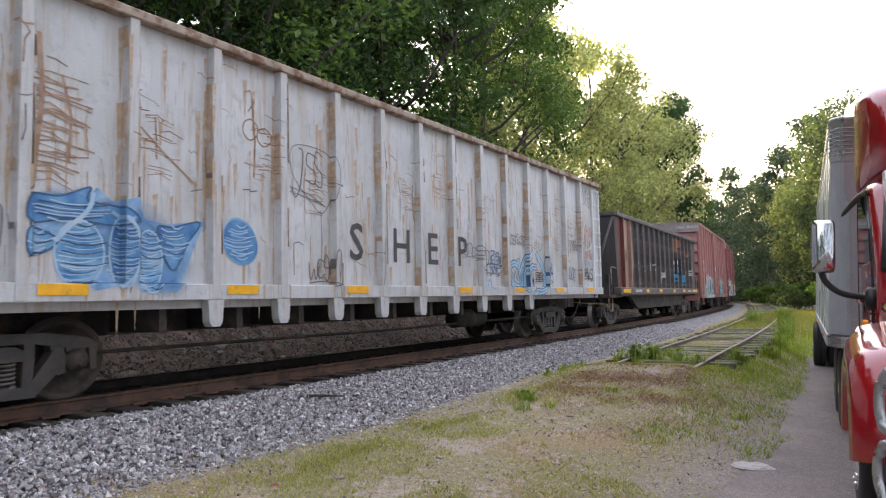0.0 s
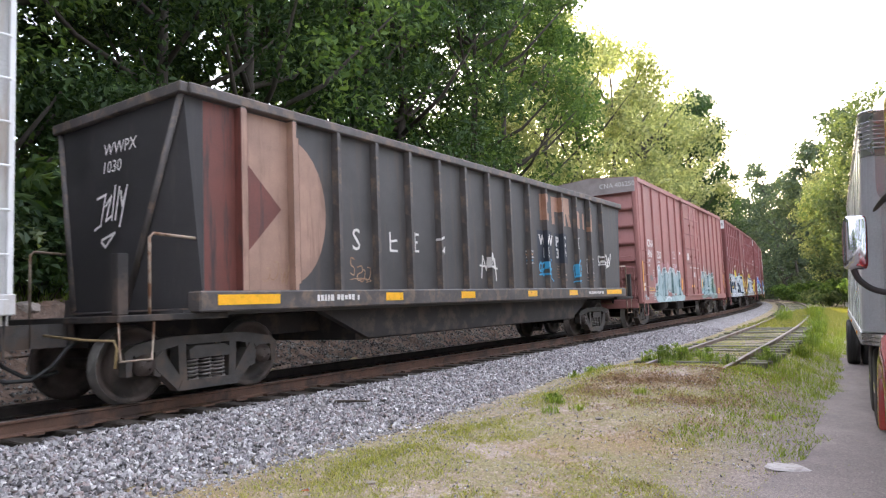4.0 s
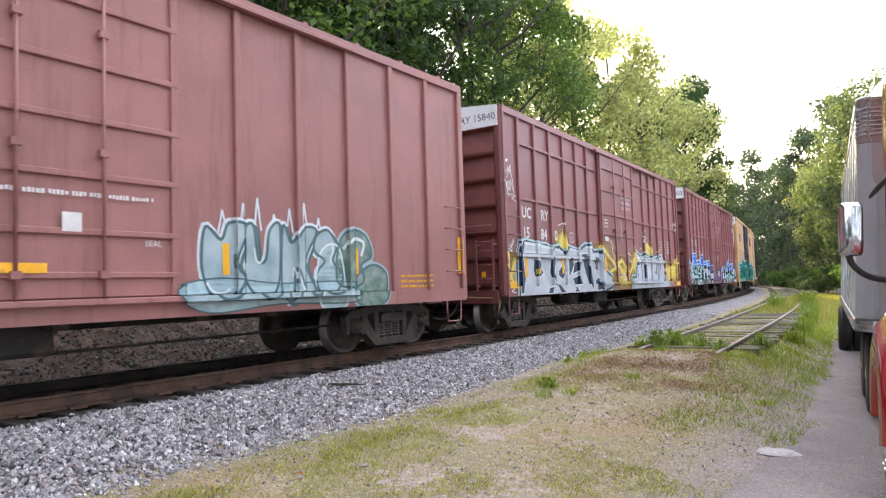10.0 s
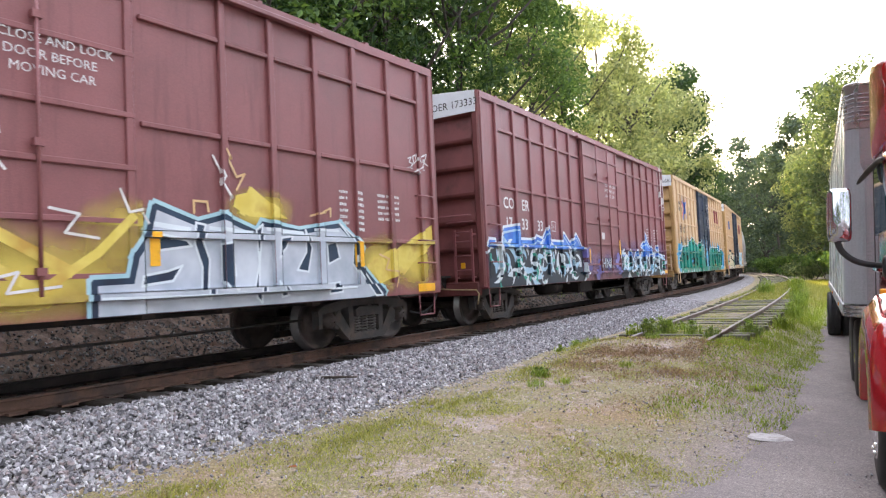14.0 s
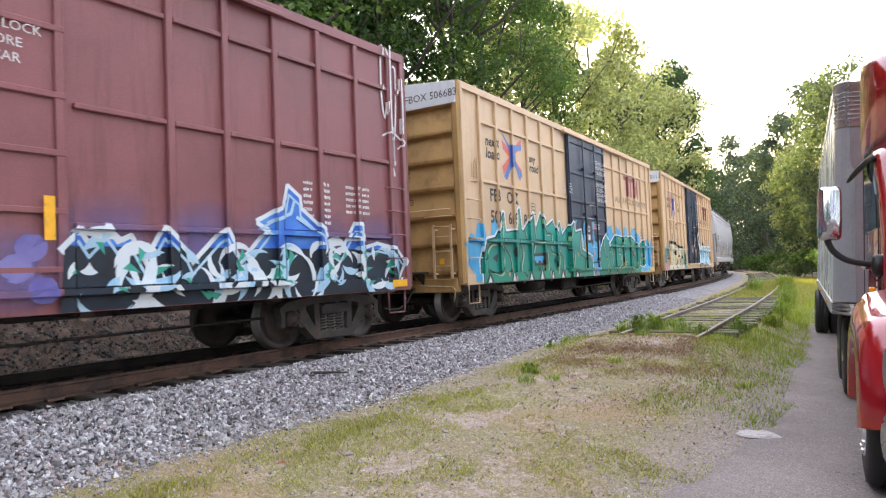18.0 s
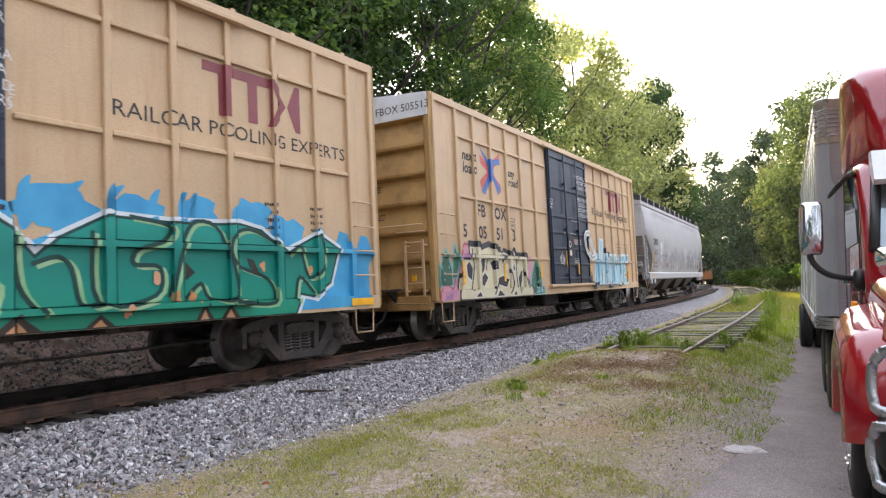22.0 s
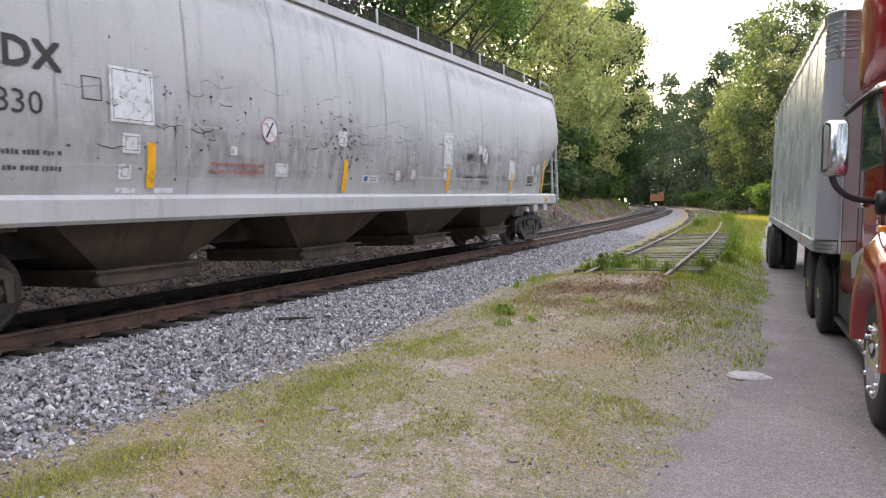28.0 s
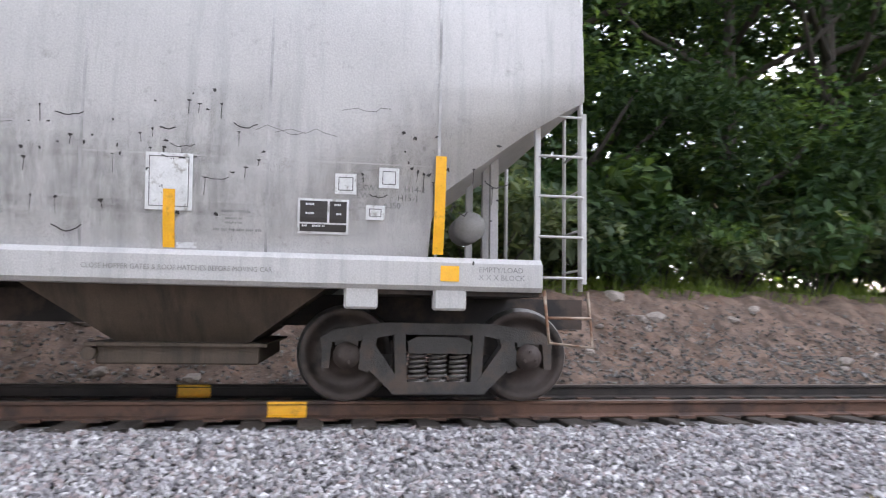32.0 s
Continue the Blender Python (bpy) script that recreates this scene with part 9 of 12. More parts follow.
for k, yc in enumerate((3.42, 6.9, 10.38, 13.86)):
    bm = bmesh.new()
    a_, b_ = yc - 1.62, yc + 1.62
    top = [bm.verts.new(p) for p in ((-1.42, a_, 1.3), (1.42, a_, 1.3), (1.42, b_, 1.3), (-1.42, b_, 1.3))]
    foot = [bm.verts.new(p) for p in ((-0.85, yc - 0.55, 0.52), (0.85, yc - 0.55, 0.52), (0.85, yc + 0.55, 0.52), (-0.85, yc + 0.55, 0.52))]
    for i in range(4):
        bm.faces.new((top[i], top[(i + 1) % 4], foot[(i + 1) % 4], foot[i]))
    bm.faces.new(foot)
    bmesh.ops.recalc_face_normals(bm, faces=bm.faces)
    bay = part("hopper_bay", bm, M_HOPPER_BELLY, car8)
    bm = bmesh.new()
    box(bm, -1.05, 1.05, yc - 0.72, yc + 0.72, 0.36, 0.54, 0.015)
    box(bm, -1.1, 1.12, yc - 0.80, yc + 0.80, 0.53, 0.56)
    rod(bm, [(1.0, yc - 0.75, 0.46), (1.16, yc - 0.75, 0.46)], 0.06, 8)
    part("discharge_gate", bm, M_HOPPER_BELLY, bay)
bm = bmesh.new()
box(bm, -0.3, 0.3, -1.0, 18.0, 0.72, 1.05)
box(bm, -1.5, 1.5, -0.2, 1.6, 1.04, 1.10)
box(bm, -1.5, 1.5, 15.4, 17.15, 1.04, 1.10)
part("underframe", bm, M_UNDER, car8)
bogie(car8, 0.64)
bogie(car8, 16.28)
for turn, y in ((0, -0.45), (180, 16.75)):
    for nm, me in (("coupler", ME_COUPLER), ("air_hose", ME_HOSE), ("coupling_lever", ME_LEVER)):
        part_mesh(nm, me, car8, pose(0, y, 0, 0, 0, turn))
for y0, end in ((-0.55, 0), (17.12, 1)):
    ladder(car8, 1, y0, y0 + 0.45, 1.22, 2.75, 5, M_HOPPER, 1.50)
    bm = bmesh.new()
    ys_ = (y0 + 0.02, y0 + 0.43)
    for x in (1.50, -1.50):
        rod(bm, [(x, ys_[1] if end else ys_[0], 1.1), (x, ys_[1] if end else ys_[0], 4.25)], 0.026, 6)
    for x in (0.9, 0.5, -0.5):
        box(bm, x - 0.04, x + 0.04, (H1 - 0.75) if end else (H0 + 0.67), (H1 - 0.67) if end else (H0 + 0.75), 1.08, 2.6)
    ye = H1 if end else H0
    for z in (1.3, 1.68, 2.06, 2.44, 2.9, 3.3, 3.7, 4.1):
        rod(bm, [(1.02, ye, z), (1.48, ye, z)], 0.013, 5)
    rod(bm, [(1.02, ye, 1.1), (1.02, ye, 4.25)], 0.02, 5)
    part("end_frame", bm, M_HOPPER, car8)
    bm = bmesh.new()
    yy = (17.2, 17.62) if end else (-0.62, -0.2)
    rod(bm, [(1.5, yy[0], 1.1), (1.56, yy[0] + 0.03, 0.62), (1.56, yy[1] + 0.03, 0.58), (1.5, yy[1], 1.1)], 0.018, 6)
    rod(bm, [(1.54, yy[0] + 0.02, 0.85), (1.54, yy[1] + 0.02, 0.85)], 0.014, 5)
    part("sill_step", bm, M_RIM, car8)
    bm = bmesh.new()
    lathe(bm, [(0.72, 0.02), (0.73, 0.15), (1.18, 0.15), (1.20, 0.02)], "x", 16, 0, (0, (H1 - 1.0) if end else (H0 + 1.0), 1.72))
    part("air_reservoir", bm, M_SEAM, car8)
    for yb in ((15.35, 16.15) if end else (0.2, 0.95)):
        bm = bmesh.new()
        box(bm, 1.42, 1.58, yb, yb + 0.3, 0.90, 1.10, 0.02)
        part("jacking_pad", bm, M_HOPPER, car8)
# running board on the roof, with a rail along its edge
bm = bmesh.new()
for x in np.arange(-0.7, 0.71, 0.1):
    box(bm, x - 0.012, x + 0.012, H0 + 0.3, H1 - 0.3, 4.66, 4.70)
for y in np.arange(H0 + 0.4, H1 - 0.3, 0.30):
    box(bm, -0.72, 0.72, y - 0.008, y + 0.008, 4.655, 4.695)
part("running_board", bm, M_UNDER, car8, "dark steel grating walkway")
bm = bmesh.new()
rod(bm, [(1.18, H0 + 0.3, 4.40), (1.18, H0 + 0.32, 4.74), (1.18, H1 - 0.32, 4.74), (1.18, H1 - 0.3, 4.40)], 0.018, 5)
for y in np.arange(H0 + 1.5, H1 - 1, 1.5):
    rod(bm, [(1.18, y, 4.40), (1.18, y, 4.74)], 0.018, 5)
for z in np.arange(4.44, 4.74, 0.045):
    rod(bm, [(1.17, H0 + 0.3, z), (1.17, H1 - 0.3, z)], 0.009, 4)
for y in np.arange(H0 + 0.35, H1 - 0.3, 0.085):
    box(bm, 1.165, 1.178, y - 0.009, y + 0.009, 4.40, 4.74)
part("roof_mesh", bm, M_UNDER, car8, "dark wire mesh along the walkway")
bm = bmesh.new()
for y in np.arange(H0 + 1.5, H1 - 1, 1.5):
    rod(bm, [(1.20, y, 4.38), (1.20, y, 4.76)], 0.024, 6)
rod(bm, [(1.42, H1 - 0.9, 4.36), (1.42, H1 - 0.9, 4.62), (1.42, H1 - 0.2, 4.60), (1.42, H1, 4.4)], 0.022, 6)
part("roof_rail", bm, M_HOPPER, car8)
# markings
letter(car8, side8, "CRDX", 0.98, 2.56, 0.28, M_TEXT_BLACK, 1.0, bold=0.02)
letter(car8, side8, "15830", 1.08, 2.14, 0.23, M_TEXT_BLACK, 1.0)
bars(car8, side8, 1.15, 1.76, 2, 0.9, 0.05, 0.10, M_TEXT_GREY, 21)
PL = surface("worn_white_placard", (0.66, 0.66, 0.66), 0.5, vary=0.1, scale=9, dirt=(0.35, 0.33, 0.30), dirt_amount=0.2, dirt_scale=5)
for y0, y1, z0, z1 in ((2.58, 3.12, 2.15, 2.73), (2.72, 2.94, 1.83, 2.04), (2.68, 2.83, 1.55, 1.71), (2.66, 2.90, 1.40, 1.46), (3.15, 3.41, 1.40, 1.46), (4.27, 4.39, 1.88, 1.99), (5.12, 5.36, 1.63, 1.81), (6.55, 6.75, 2.14, 2.36), (8.27, 8.43, 1.63, 1.80), (8.83, 8.98, 1.66, 1.83),
                       (10.10, 10.50, 1.90, 2.62), (10.10, 10.27, 1.66, 1.84), (10.40, 10.58, 1.39, 1.44), (10.95, 11.06, 1.42, 1.48), (11.78, 11.98, 2.28, 2.46), (13.63, 14.02, 1.72, 2.21), (13.89, 14.06, 1.40, 1.45), (15.24, 15.43, 1.92, 2.10), (15.63, 15.81, 1.99, 2.17), (15.52, 15.69, 1.70, 1.83)):
    patch_of(car8, side8, y0, y1, z0, z1, PL, 0.006, "placard")
    if y1 - y0 > 0.14 and z1 - z0 > 0.12:
        frame_of(car8, side8, y0 + 0.03, y1 - 0.03, z0 + 0.03, z1 - 0.03, 0.006, M_TEXT_GREY, "placard_print", 0.010)
frame_of(car8, side8, 2.27, 2.49, 2.34, 2.58, 0.012, M_TEXT_GREY)
frame_of(car8, side8, 10.20, 10.42, 1.96, 2.28, 0.010, M_TEXT_GREY, "placard_print", 0.010)
for y0, y1 in ((10.18, 10.24), (10.36, 10.44)):
    frame_of(car8, side8, y0, y1, 2.42, 2.52, 0.008, M_TEXT_GREY, "placard_print", 0.010)
for y0, y1, z0, z1 in ((0.72, 0.84, 1.38, 2.3), (16.14, 16.24, 1.41, 2.30), (3.03, 3.14, 1.46, 1.96), (6.69, 6.80, 1.42, 1.92), (10.28, 10.40, 1.42, 1.92), (13.78, 13.88, 1.40, 1.90), (0.75, 1.0, 1.16, 1.30), (16.20, 16.37, 1.16, 1.30)):
    patch_of(car8, side8, y0, y1, z0, z1, M_REFLECT, 0.012)
patch_of(car8, side8, 14.92, 15.37, 1.56, 1.87, PL, 0.006, "data_plate")
for y0, y1, z0, z1 in ((14.94, 15.18, 1.66, 1.85), (15.20, 15.35, 1.66, 1.85), (14.94, 15.35, 1.58, 1.645)):
    patch_of(car8, side8, y0, y1, z0, z1, M_TEXT_BLACK, 0.009, "data_plate", "black field of a data plate")
for y, z, w_ in ((14.99, 1.81, 0.09), (14.99, 1.73, 0.09), (15.24, 1.81, 0.06), (15.26, 1.73, 0.05), (14.96, 1.62, 0.05), (15.05, 1.62, 0.11)):
    bars(car8, side8, y, z, 1, w_, 0.018, 0.02, PL, 23, "data_print", 0.014)
for y in (4.98, 12.14):
    ring = [(y + 0.15 * math.cos(k * 0.3927), 2.25 + 0.17 * math.sin(k * 0.3927)) for k in range(17)]
    decal(car8, side8, [[(y, 2.25), ring[k], ring[k + 1]] for k in range(16)], PL, 0.006, "warning_disc")
    decal(car8, side8, ribbon(ring, 0.018), S_ROSE, 0.010, "warning_ring")
    decal(car8, side8, ribbon([(y - 0.07, 2.15), (y + 0.06, 2.35)], 0.028), M_TEXT_BLACK, 0.013, "warning_mark")
    decal(car8, side8, ribbon([(y - 0.08, 2.34), (y + 0.09, 2.15)], 0.016), S_ROSE, 0.016, "warning_bar")
M_STENCIL = surface("faded_stencil_paint", (0.24, 0.235, 0.23), 0.6, vary=0.4, scale=9)
for i, tx in enumerate(("CAUTION", "OPEN ROOF", "HATCH BEFORE", "UNLOADING")):
    letter(car8, side8, tx, 11.96, 1.80 - 0.075 * i, 0.055, M_STENCIL)
bars(car8, side8, 3.95, 1.74, 2, 0.95, 0.04, 0.05, M_FADED_RED, 27)
bars(car8, side8, 8.10, 1.70, 1, 0.12, 0.05, 0.03, M_FADED_RED, 28)
patch_of(car8, side8, 7.24, 7.72, 1.58, 1.70, PL, 0.006, "maker_plate", "white plate with blue marks")
decal(car8, side8, [[(7.27, 1.60), (7.38, 1.60), (7.40, 1.68), (7.29, 1.68)]], S_BLUE_MARK, 0.010, "maker_mark")
bars(car8, side8, 7.44, 1.65, 2, 0.24, 0.02, 0.025, M_STENCIL, 29, "data_print", 0.010)
bars(car8, side8, 14.27, 1.72, 1, 0.24, 0.022, 0.02, M_STENCIL, 25)
bars(car8, side8, 14.30, 1.66, 2, 0.14, 0.018, 0.02, M_STENCIL, 30)
bars(car8, side8, 14.20, 1.56, 1, 0.42, 0.022, 0.02, M_STENCIL, 31)
for tx, y, z in (("EXW", 15.43, 1.96), ("EW", 15.43, 1.89), ("CU", 15.43, 1.80), ("H14-2", 15.86, 1.96), ("H15-1", 15.80, 1.88), ("6350", 15.68, 1.81)):
    letter(car8, side8, tx, y, z, 0.055, M_STENCIL)
letter(car8, side8, "CLOSE HOPPER GATES & ROOF HATCHES BEFORE MOVING CAR", 13.17, 1.20, 0.045, M_SEAM, 0.86)
for i, tx in enumerate(("EMPTY/LOAD", "X X X BLOCK")):
    letter(car8, side8, tx, 16.55, 1.25 - 0.07 * i, 0.05, M_STENCIL)
scr = random.Random(11)
M_SCUFF = surface("dark_scuffs", (0.05, 0.045, 0.044), 0.7, vary=0.3, scale=9)


def grime(name, colour, amount):
    """A thin film of dirt: thickest in its middle, broken up by noise."""
    m = bpy.data.materials.new(name)
    m.use_nodes = True
    n, l = m.node_tree.nodes, m.node_tree.links
    b = n["Principled BSDF"]
    b.inputs["Base Color"].default_value, b.inputs["Roughness"].default_value = (*colour, 1), 0.8
    tc = n.new("ShaderNodeTexCoord").outputs["Object"]
    at = n.new("ShaderNodeAttribute")
    at.attribute_name = "film"
    ns = ramp_node(n, l, noise_node(n, l, tc, 5.0, 8, (1, 1.6, 0.6), 0.7), [(0.32, (0, 0, 0)), (0.66, (1, 1, 1))])
    mul = n.new("ShaderNodeMath")
    mul.operation = "MULTIPLY"
    l.new(at.outputs["Fac"], mul.inputs[0])
    l.new(ns, mul.inputs[1])
    am = n.new("ShaderNodeMath")
    am.operation = "MULTIPLY"
    am.inputs[1].default_value = amount
    l.new(mul.outputs[0], am.inputs[0])
    l.new(am.outputs[0], b.inputs["Alpha"])
    return m


M_FILM = grime("grey_dirt_film", (0.14, 0.13, 0.125), 0.24)
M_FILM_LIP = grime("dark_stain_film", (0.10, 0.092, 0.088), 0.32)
M_FILM_RED = grime("red_paint_film", (0.42, 0.10, 0.08), 0.55)


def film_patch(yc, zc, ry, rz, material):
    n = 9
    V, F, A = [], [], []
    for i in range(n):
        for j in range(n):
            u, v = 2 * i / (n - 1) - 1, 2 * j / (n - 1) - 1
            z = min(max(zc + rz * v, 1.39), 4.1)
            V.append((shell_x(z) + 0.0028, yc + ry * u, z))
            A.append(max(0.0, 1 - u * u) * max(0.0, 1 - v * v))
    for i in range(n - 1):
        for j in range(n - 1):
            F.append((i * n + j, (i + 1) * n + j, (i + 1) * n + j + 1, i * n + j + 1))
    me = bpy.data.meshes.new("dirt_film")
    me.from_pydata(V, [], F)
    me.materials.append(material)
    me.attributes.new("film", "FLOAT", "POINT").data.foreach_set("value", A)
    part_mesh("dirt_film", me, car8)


for yc, zc, ry, rz in ((2.4, 2.0, 0.9, 0.5), (3.9, 2.0, 0.9, 0.55), (4.2, 2.7, 0.8, 0.3), (5.6, 2.0, 1.1, 0.6), (6.7, 2.2, 0.7, 0.5), (7.4, 2.1, 0.8, 0.4), (8.5, 1.75, 0.7, 0.35), (9.0, 2.2, 0.8, 0.5), (10.7, 2.0, 0.9, 0.5), (11.6, 2.1, 0.8, 0.6),
                       (12.6, 2.2, 0.9, 0.6), (13.7, 2.0, 0.9, 0.6), (14.2, 2.5, 0.6, 0.4), (15.6, 2.0, 0.7, 0.6), (16.0, 2.6, 0.4, 0.5), (9.8, 1.9, 2.6, 0.55), (5.0, 1.85, 2.6, 0.5), (13.5, 1.8, 2.8, 0.45)):
    film_patch(yc, zc, ry, rz, M_FILM)
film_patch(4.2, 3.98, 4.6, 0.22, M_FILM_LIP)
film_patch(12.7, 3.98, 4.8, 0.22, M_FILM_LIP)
film_patch(11.6, 2.2, 0.42, 0.5, M_FILM_LIP)
film_patch(12.25, 2.0, 0.34, 0.7, M_FILM_LIP)
film_patch(8.5, 1.72, 0.30, 0.16, M_FILM_RED)
film_patch(4.6, 1.75, 0.35, 0.14, M_FILM_RED)
scuffs = []
SCUFFED = (2.75, 3.4, 3.6, 4.5, 5.7, 6.65, 6.7, 6.85, 8.3, 8.9, 9.6, 10.7, 11.1, 11.5, 11.7, 13.5, 13.8, 14.0, 14.2, 12.8, 15.9, 16.4)
for i in range(230):
    # small chips, torn downwards
    yc, zc = scr.choice(SCUFFED) + scr.gauss(0, 0.3), scr.gauss(2.2, 0.3)
    scuffs += blob(yc, zc, scr.uniform(0.008, 0.024), scr.uniform(0.006, 0.018), 300 + i, 7, 0.5)
    if scr.random() < 0.35:
        scuffs += ribbon([(yc, zc), (yc + scr.uniform(-0.015, 0.015), zc - scr.uniform(0.04, 0.16))], scr.uniform(0.003, 0.007))
for i in range(48):
    # dents and hooked scrapes with dark lower lips
    yc, zc = scr.choice(SCUFFED) + scr.gauss(0, 0.4), scr.gauss(2.2, 0.3)
    w_, h_ = scr.uniform(0.04, 0.16), scr.uniform(0.01, 0.05)
    pts = [(yc + w_ * (k / 6 - 0.5) * 2, zc - h_ * math.sin(k / 6 * math.pi) + scr.uniform(-0.008, 0.008)) for k in range(7)]
    scuffs += ribbon(pts, scr.uniform(0.004, 0.012))
for i in range(36):
    yc, zc = 6.75 + scr.gauss(0, 0.24), 2.15 + scr.gauss(0, 0.2)
    scuffs += blob(yc, zc, scr.uniform(0.016, 0.034), scr.uniform(0.010, 0.022), 800 + i, 7, 0.5)
for i in range(22):
    yc, zc = scr.uniform(1, 16.0), scr.uniform(2.3, 2.9)
    pts = [(yc, zc)]
    for k in range(5):
        pts.append((pts[-1][0] + scr.uniform(0.04, 0.14), pts[-1][1] + scr.uniform(-0.05, 0.05)))
    scuffs += ribbon(pts, 0.004)
decal(car8, side8, scuffs, M_SCUFF, 0.005, "scuffing")
CARS.append((car8, 123.28, (0.64, 16.28)))


# ---- how the train goes ----
def travel(t):
    """Metres that the train has gone by t seconds."""
    return 4.305 * t + 0.00103 * (t - 16.0) ** 2


def car_pose(u, bogies, t):
    ya, yb = min(bogies), max(bogies)
    (xa, pa, _), (xb, pb, _) = line(u + ya - travel(t)), line(u + yb - travel(t))
    h = math.atan2(-(xb - xa), pb - pa)
    return pose(xa + ya * math.sin(h), pa - ya * math.cos(h), RAIL_Z, 0, 0, math.degrees(h))


def motions():
    for car, u, bogies in CARS:
        walk(car, [(float(t), car_pose(u, bogies, t)) for t in range(0, 33)])
    step = 4 / 30
    turns = [(i * step, math.degrees(travel(i * step) / WHEEL_R)) for i in range(241)]
    for k, (w, dy) in enumerate(WHEELSETS):
        walk(w, [(t, pose(0, dy, WHEEL_R, a_ + 37 * k)) for t, a_ in turns])

# ---- trees ----
def leaf_cloud(n, centres, radii, size, seed, flat=0.75, droop=0.25):
    """Corners of n leaves gathered round clump centres."""
    g = np.random.default_rng(seed)
    pick = g.integers(0, len(centres), n)
    d = g.normal(size=(n, 3))
    d /= np.linalg.norm(d, axis=1, keepdims=True)
    rad = radii[pick][:, None] * g.random((n, 1)) ** 0.45
    P = centres[pick] + d * rad * np.array([1, 1, flat])
    nrm = d * 0.6 + g.normal(size=(n, 3)) * 0.6 + np.array([0, 0, 0.55])
    nrm /= np.linalg.norm(nrm, axis=1, keepdims=True)
    t = np.cross(nrm, g.normal(size=(n, 3)))
    t /= np.linalg.norm(t, axis=1, keepdims=True)
    b = np.cross(nrm, t)
    s = size * (0.6 + 0.8 * g.random((n, 1)))
    k = droop * s * nrm
    V = np.stack([P - t * s * 0.62, P + b * s * 0.34 + k * 0.4, P + t * s * 0.62 - k, P - b * s * 0.34 + k * 0.4], 1)
    return V.reshape(-1, 3), np.arange(4 * n).reshape(-1, 4)


def tree(kind, h, r, n, size, material, seed, low=0.12, clumps=70, label="", wide_top=0.0):
    """A broad-leaved tree: tapered trunk with limbs, and a crown of leaf clumps with gaps."""
    g = np.random.default_rng(seed)
    ob = thing("tree", label, "tree", "trees along the line")
    bm = bmesh.new()
    lean = g.normal(size=2) * 0.04 * h
    trunk = [(lean[0] * f, lean[1] * f, h * 0.9 * f) for f in (0, 0.12, 0.3, 0.5, 0.7, 1.0)]
    rod(bm, trunk, [0.026 * h * k for k in (0.62, 0.46, 0.40, 0.30, 0.2, 0.05)], 8)
    cs, rs = [], []
    for i in range(clumps):
        f = low + (1 - low) * g.random() ** 0.8
        prof = (math.sin(math.pi * min(1, (f - low) / (1 - low) * 0.86 + 0.12)) ** 0.6) * (1 + wide_top * f)
        a_ = g.random() * 2 * math.pi
        rr = r * prof * (0.35 + 0.65 * g.random() ** 0.5) * (1 + 0.18 * math.sin(3 * a_ + seed))
        cs.append((lean[0] * f + rr * math.cos(a_), lean[1] * f + rr * math.sin(a_), h * f))
        rs.append(r * (0.20 + 0.16 * g.random()))
    cs, rs = np.array(cs), np.array(rs)
    for i in range(0, clumps, 4):
        f = max(0.1, cs[i][2] / h - 0.16)
        base = Vector((lean[0] * f, lean[1] * f, h * f * 0.95))
        tip = Vector(cs[i])
        mid = base.lerp(tip, 0.5) + Vector((0, 0, -0.03 * h))
        rod(bm, [base, mid, tip], [0.006 * h, 0.004 * h, 0.0015 * h], 5)
    part("trunk", bm, M_BARK, ob)
    V, F = leaf_cloud(n, cs, rs, size, seed + 5)
    part_mesh("crown", from_arrays("crown", V, F, material), ob)
    return ob


TALL = [tree("tall", 20 + k, 4.9, 18500, 0.205, m, 100 + k, 0.10, 80, "tall broad-leaved tree in dense dark green leaf", 0.25) for k, m in enumerate((M_LEAF, M_LEAF_DARK, M_LEAF_DARK))]
BACK = [tree("back", 21 + k, 5.2, 5200, 0.38, m, 110 + k, 0.06, 80, "tall broad-leaved tree in dense dark green leaf", 0.25) for k, m in enumerate((M_LEAF, M_LEAF_DARK))]
LIGHT = [tree("light", 17.0 + k, 4.6, 9500, 0.26, M_LEAF_LIGHT, 120 + k, 0.12, 64, "broad-leaved tree, leaf coloured pale yellow-green for sun and haze", 0.1) for k in range(2)]
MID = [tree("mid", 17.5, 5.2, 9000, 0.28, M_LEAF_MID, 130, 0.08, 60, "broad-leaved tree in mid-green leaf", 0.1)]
FAR = [tree("far", 19 + k, 6.0, 5200, 0.42, m, 140 + k, 0.03, 60, "distant broad-leaved tree, leaf coloured blue-green for haze", 0.1) for k, m in enumerate((M_LEAF_FAR, M_LEAF_FAR))]
SHRUB = []
for k, m in enumerate((M_LEAF, M_LEAF_MID, M_LEAF_DARK)):
    ob = thing("shrub", "leafy green shrub at the edge of the wood", "shrub", "shrubs on the bank")
    g = np.random.default_rng(160 + k)
    cs = np.stack([g.normal(size=16) * 0.75, g.normal(size=16) * 0.75, 0.35 + 1.5 * g.random(16)], -1)
    bm = bmesh.new()
    for c in cs[::2]:
        rod(bm, [(0.1 * c[0], 0.1 * c[1], -0.3), (0.5 * c[0], 0.5 * c[1], 0.4 * c[2]), tuple(c)], [0.025, 0.018, 0.006], 5)
    part("stem", bm, M_BARK, ob)
    V, F = leaf_cloud(1500, cs, np.full(16, 0.55), 0.18, 170 + k)
    part_mesh("crown", from_arrays("crown", V, F, m), ob)
    SHRUB.append(ob)
USED = set()


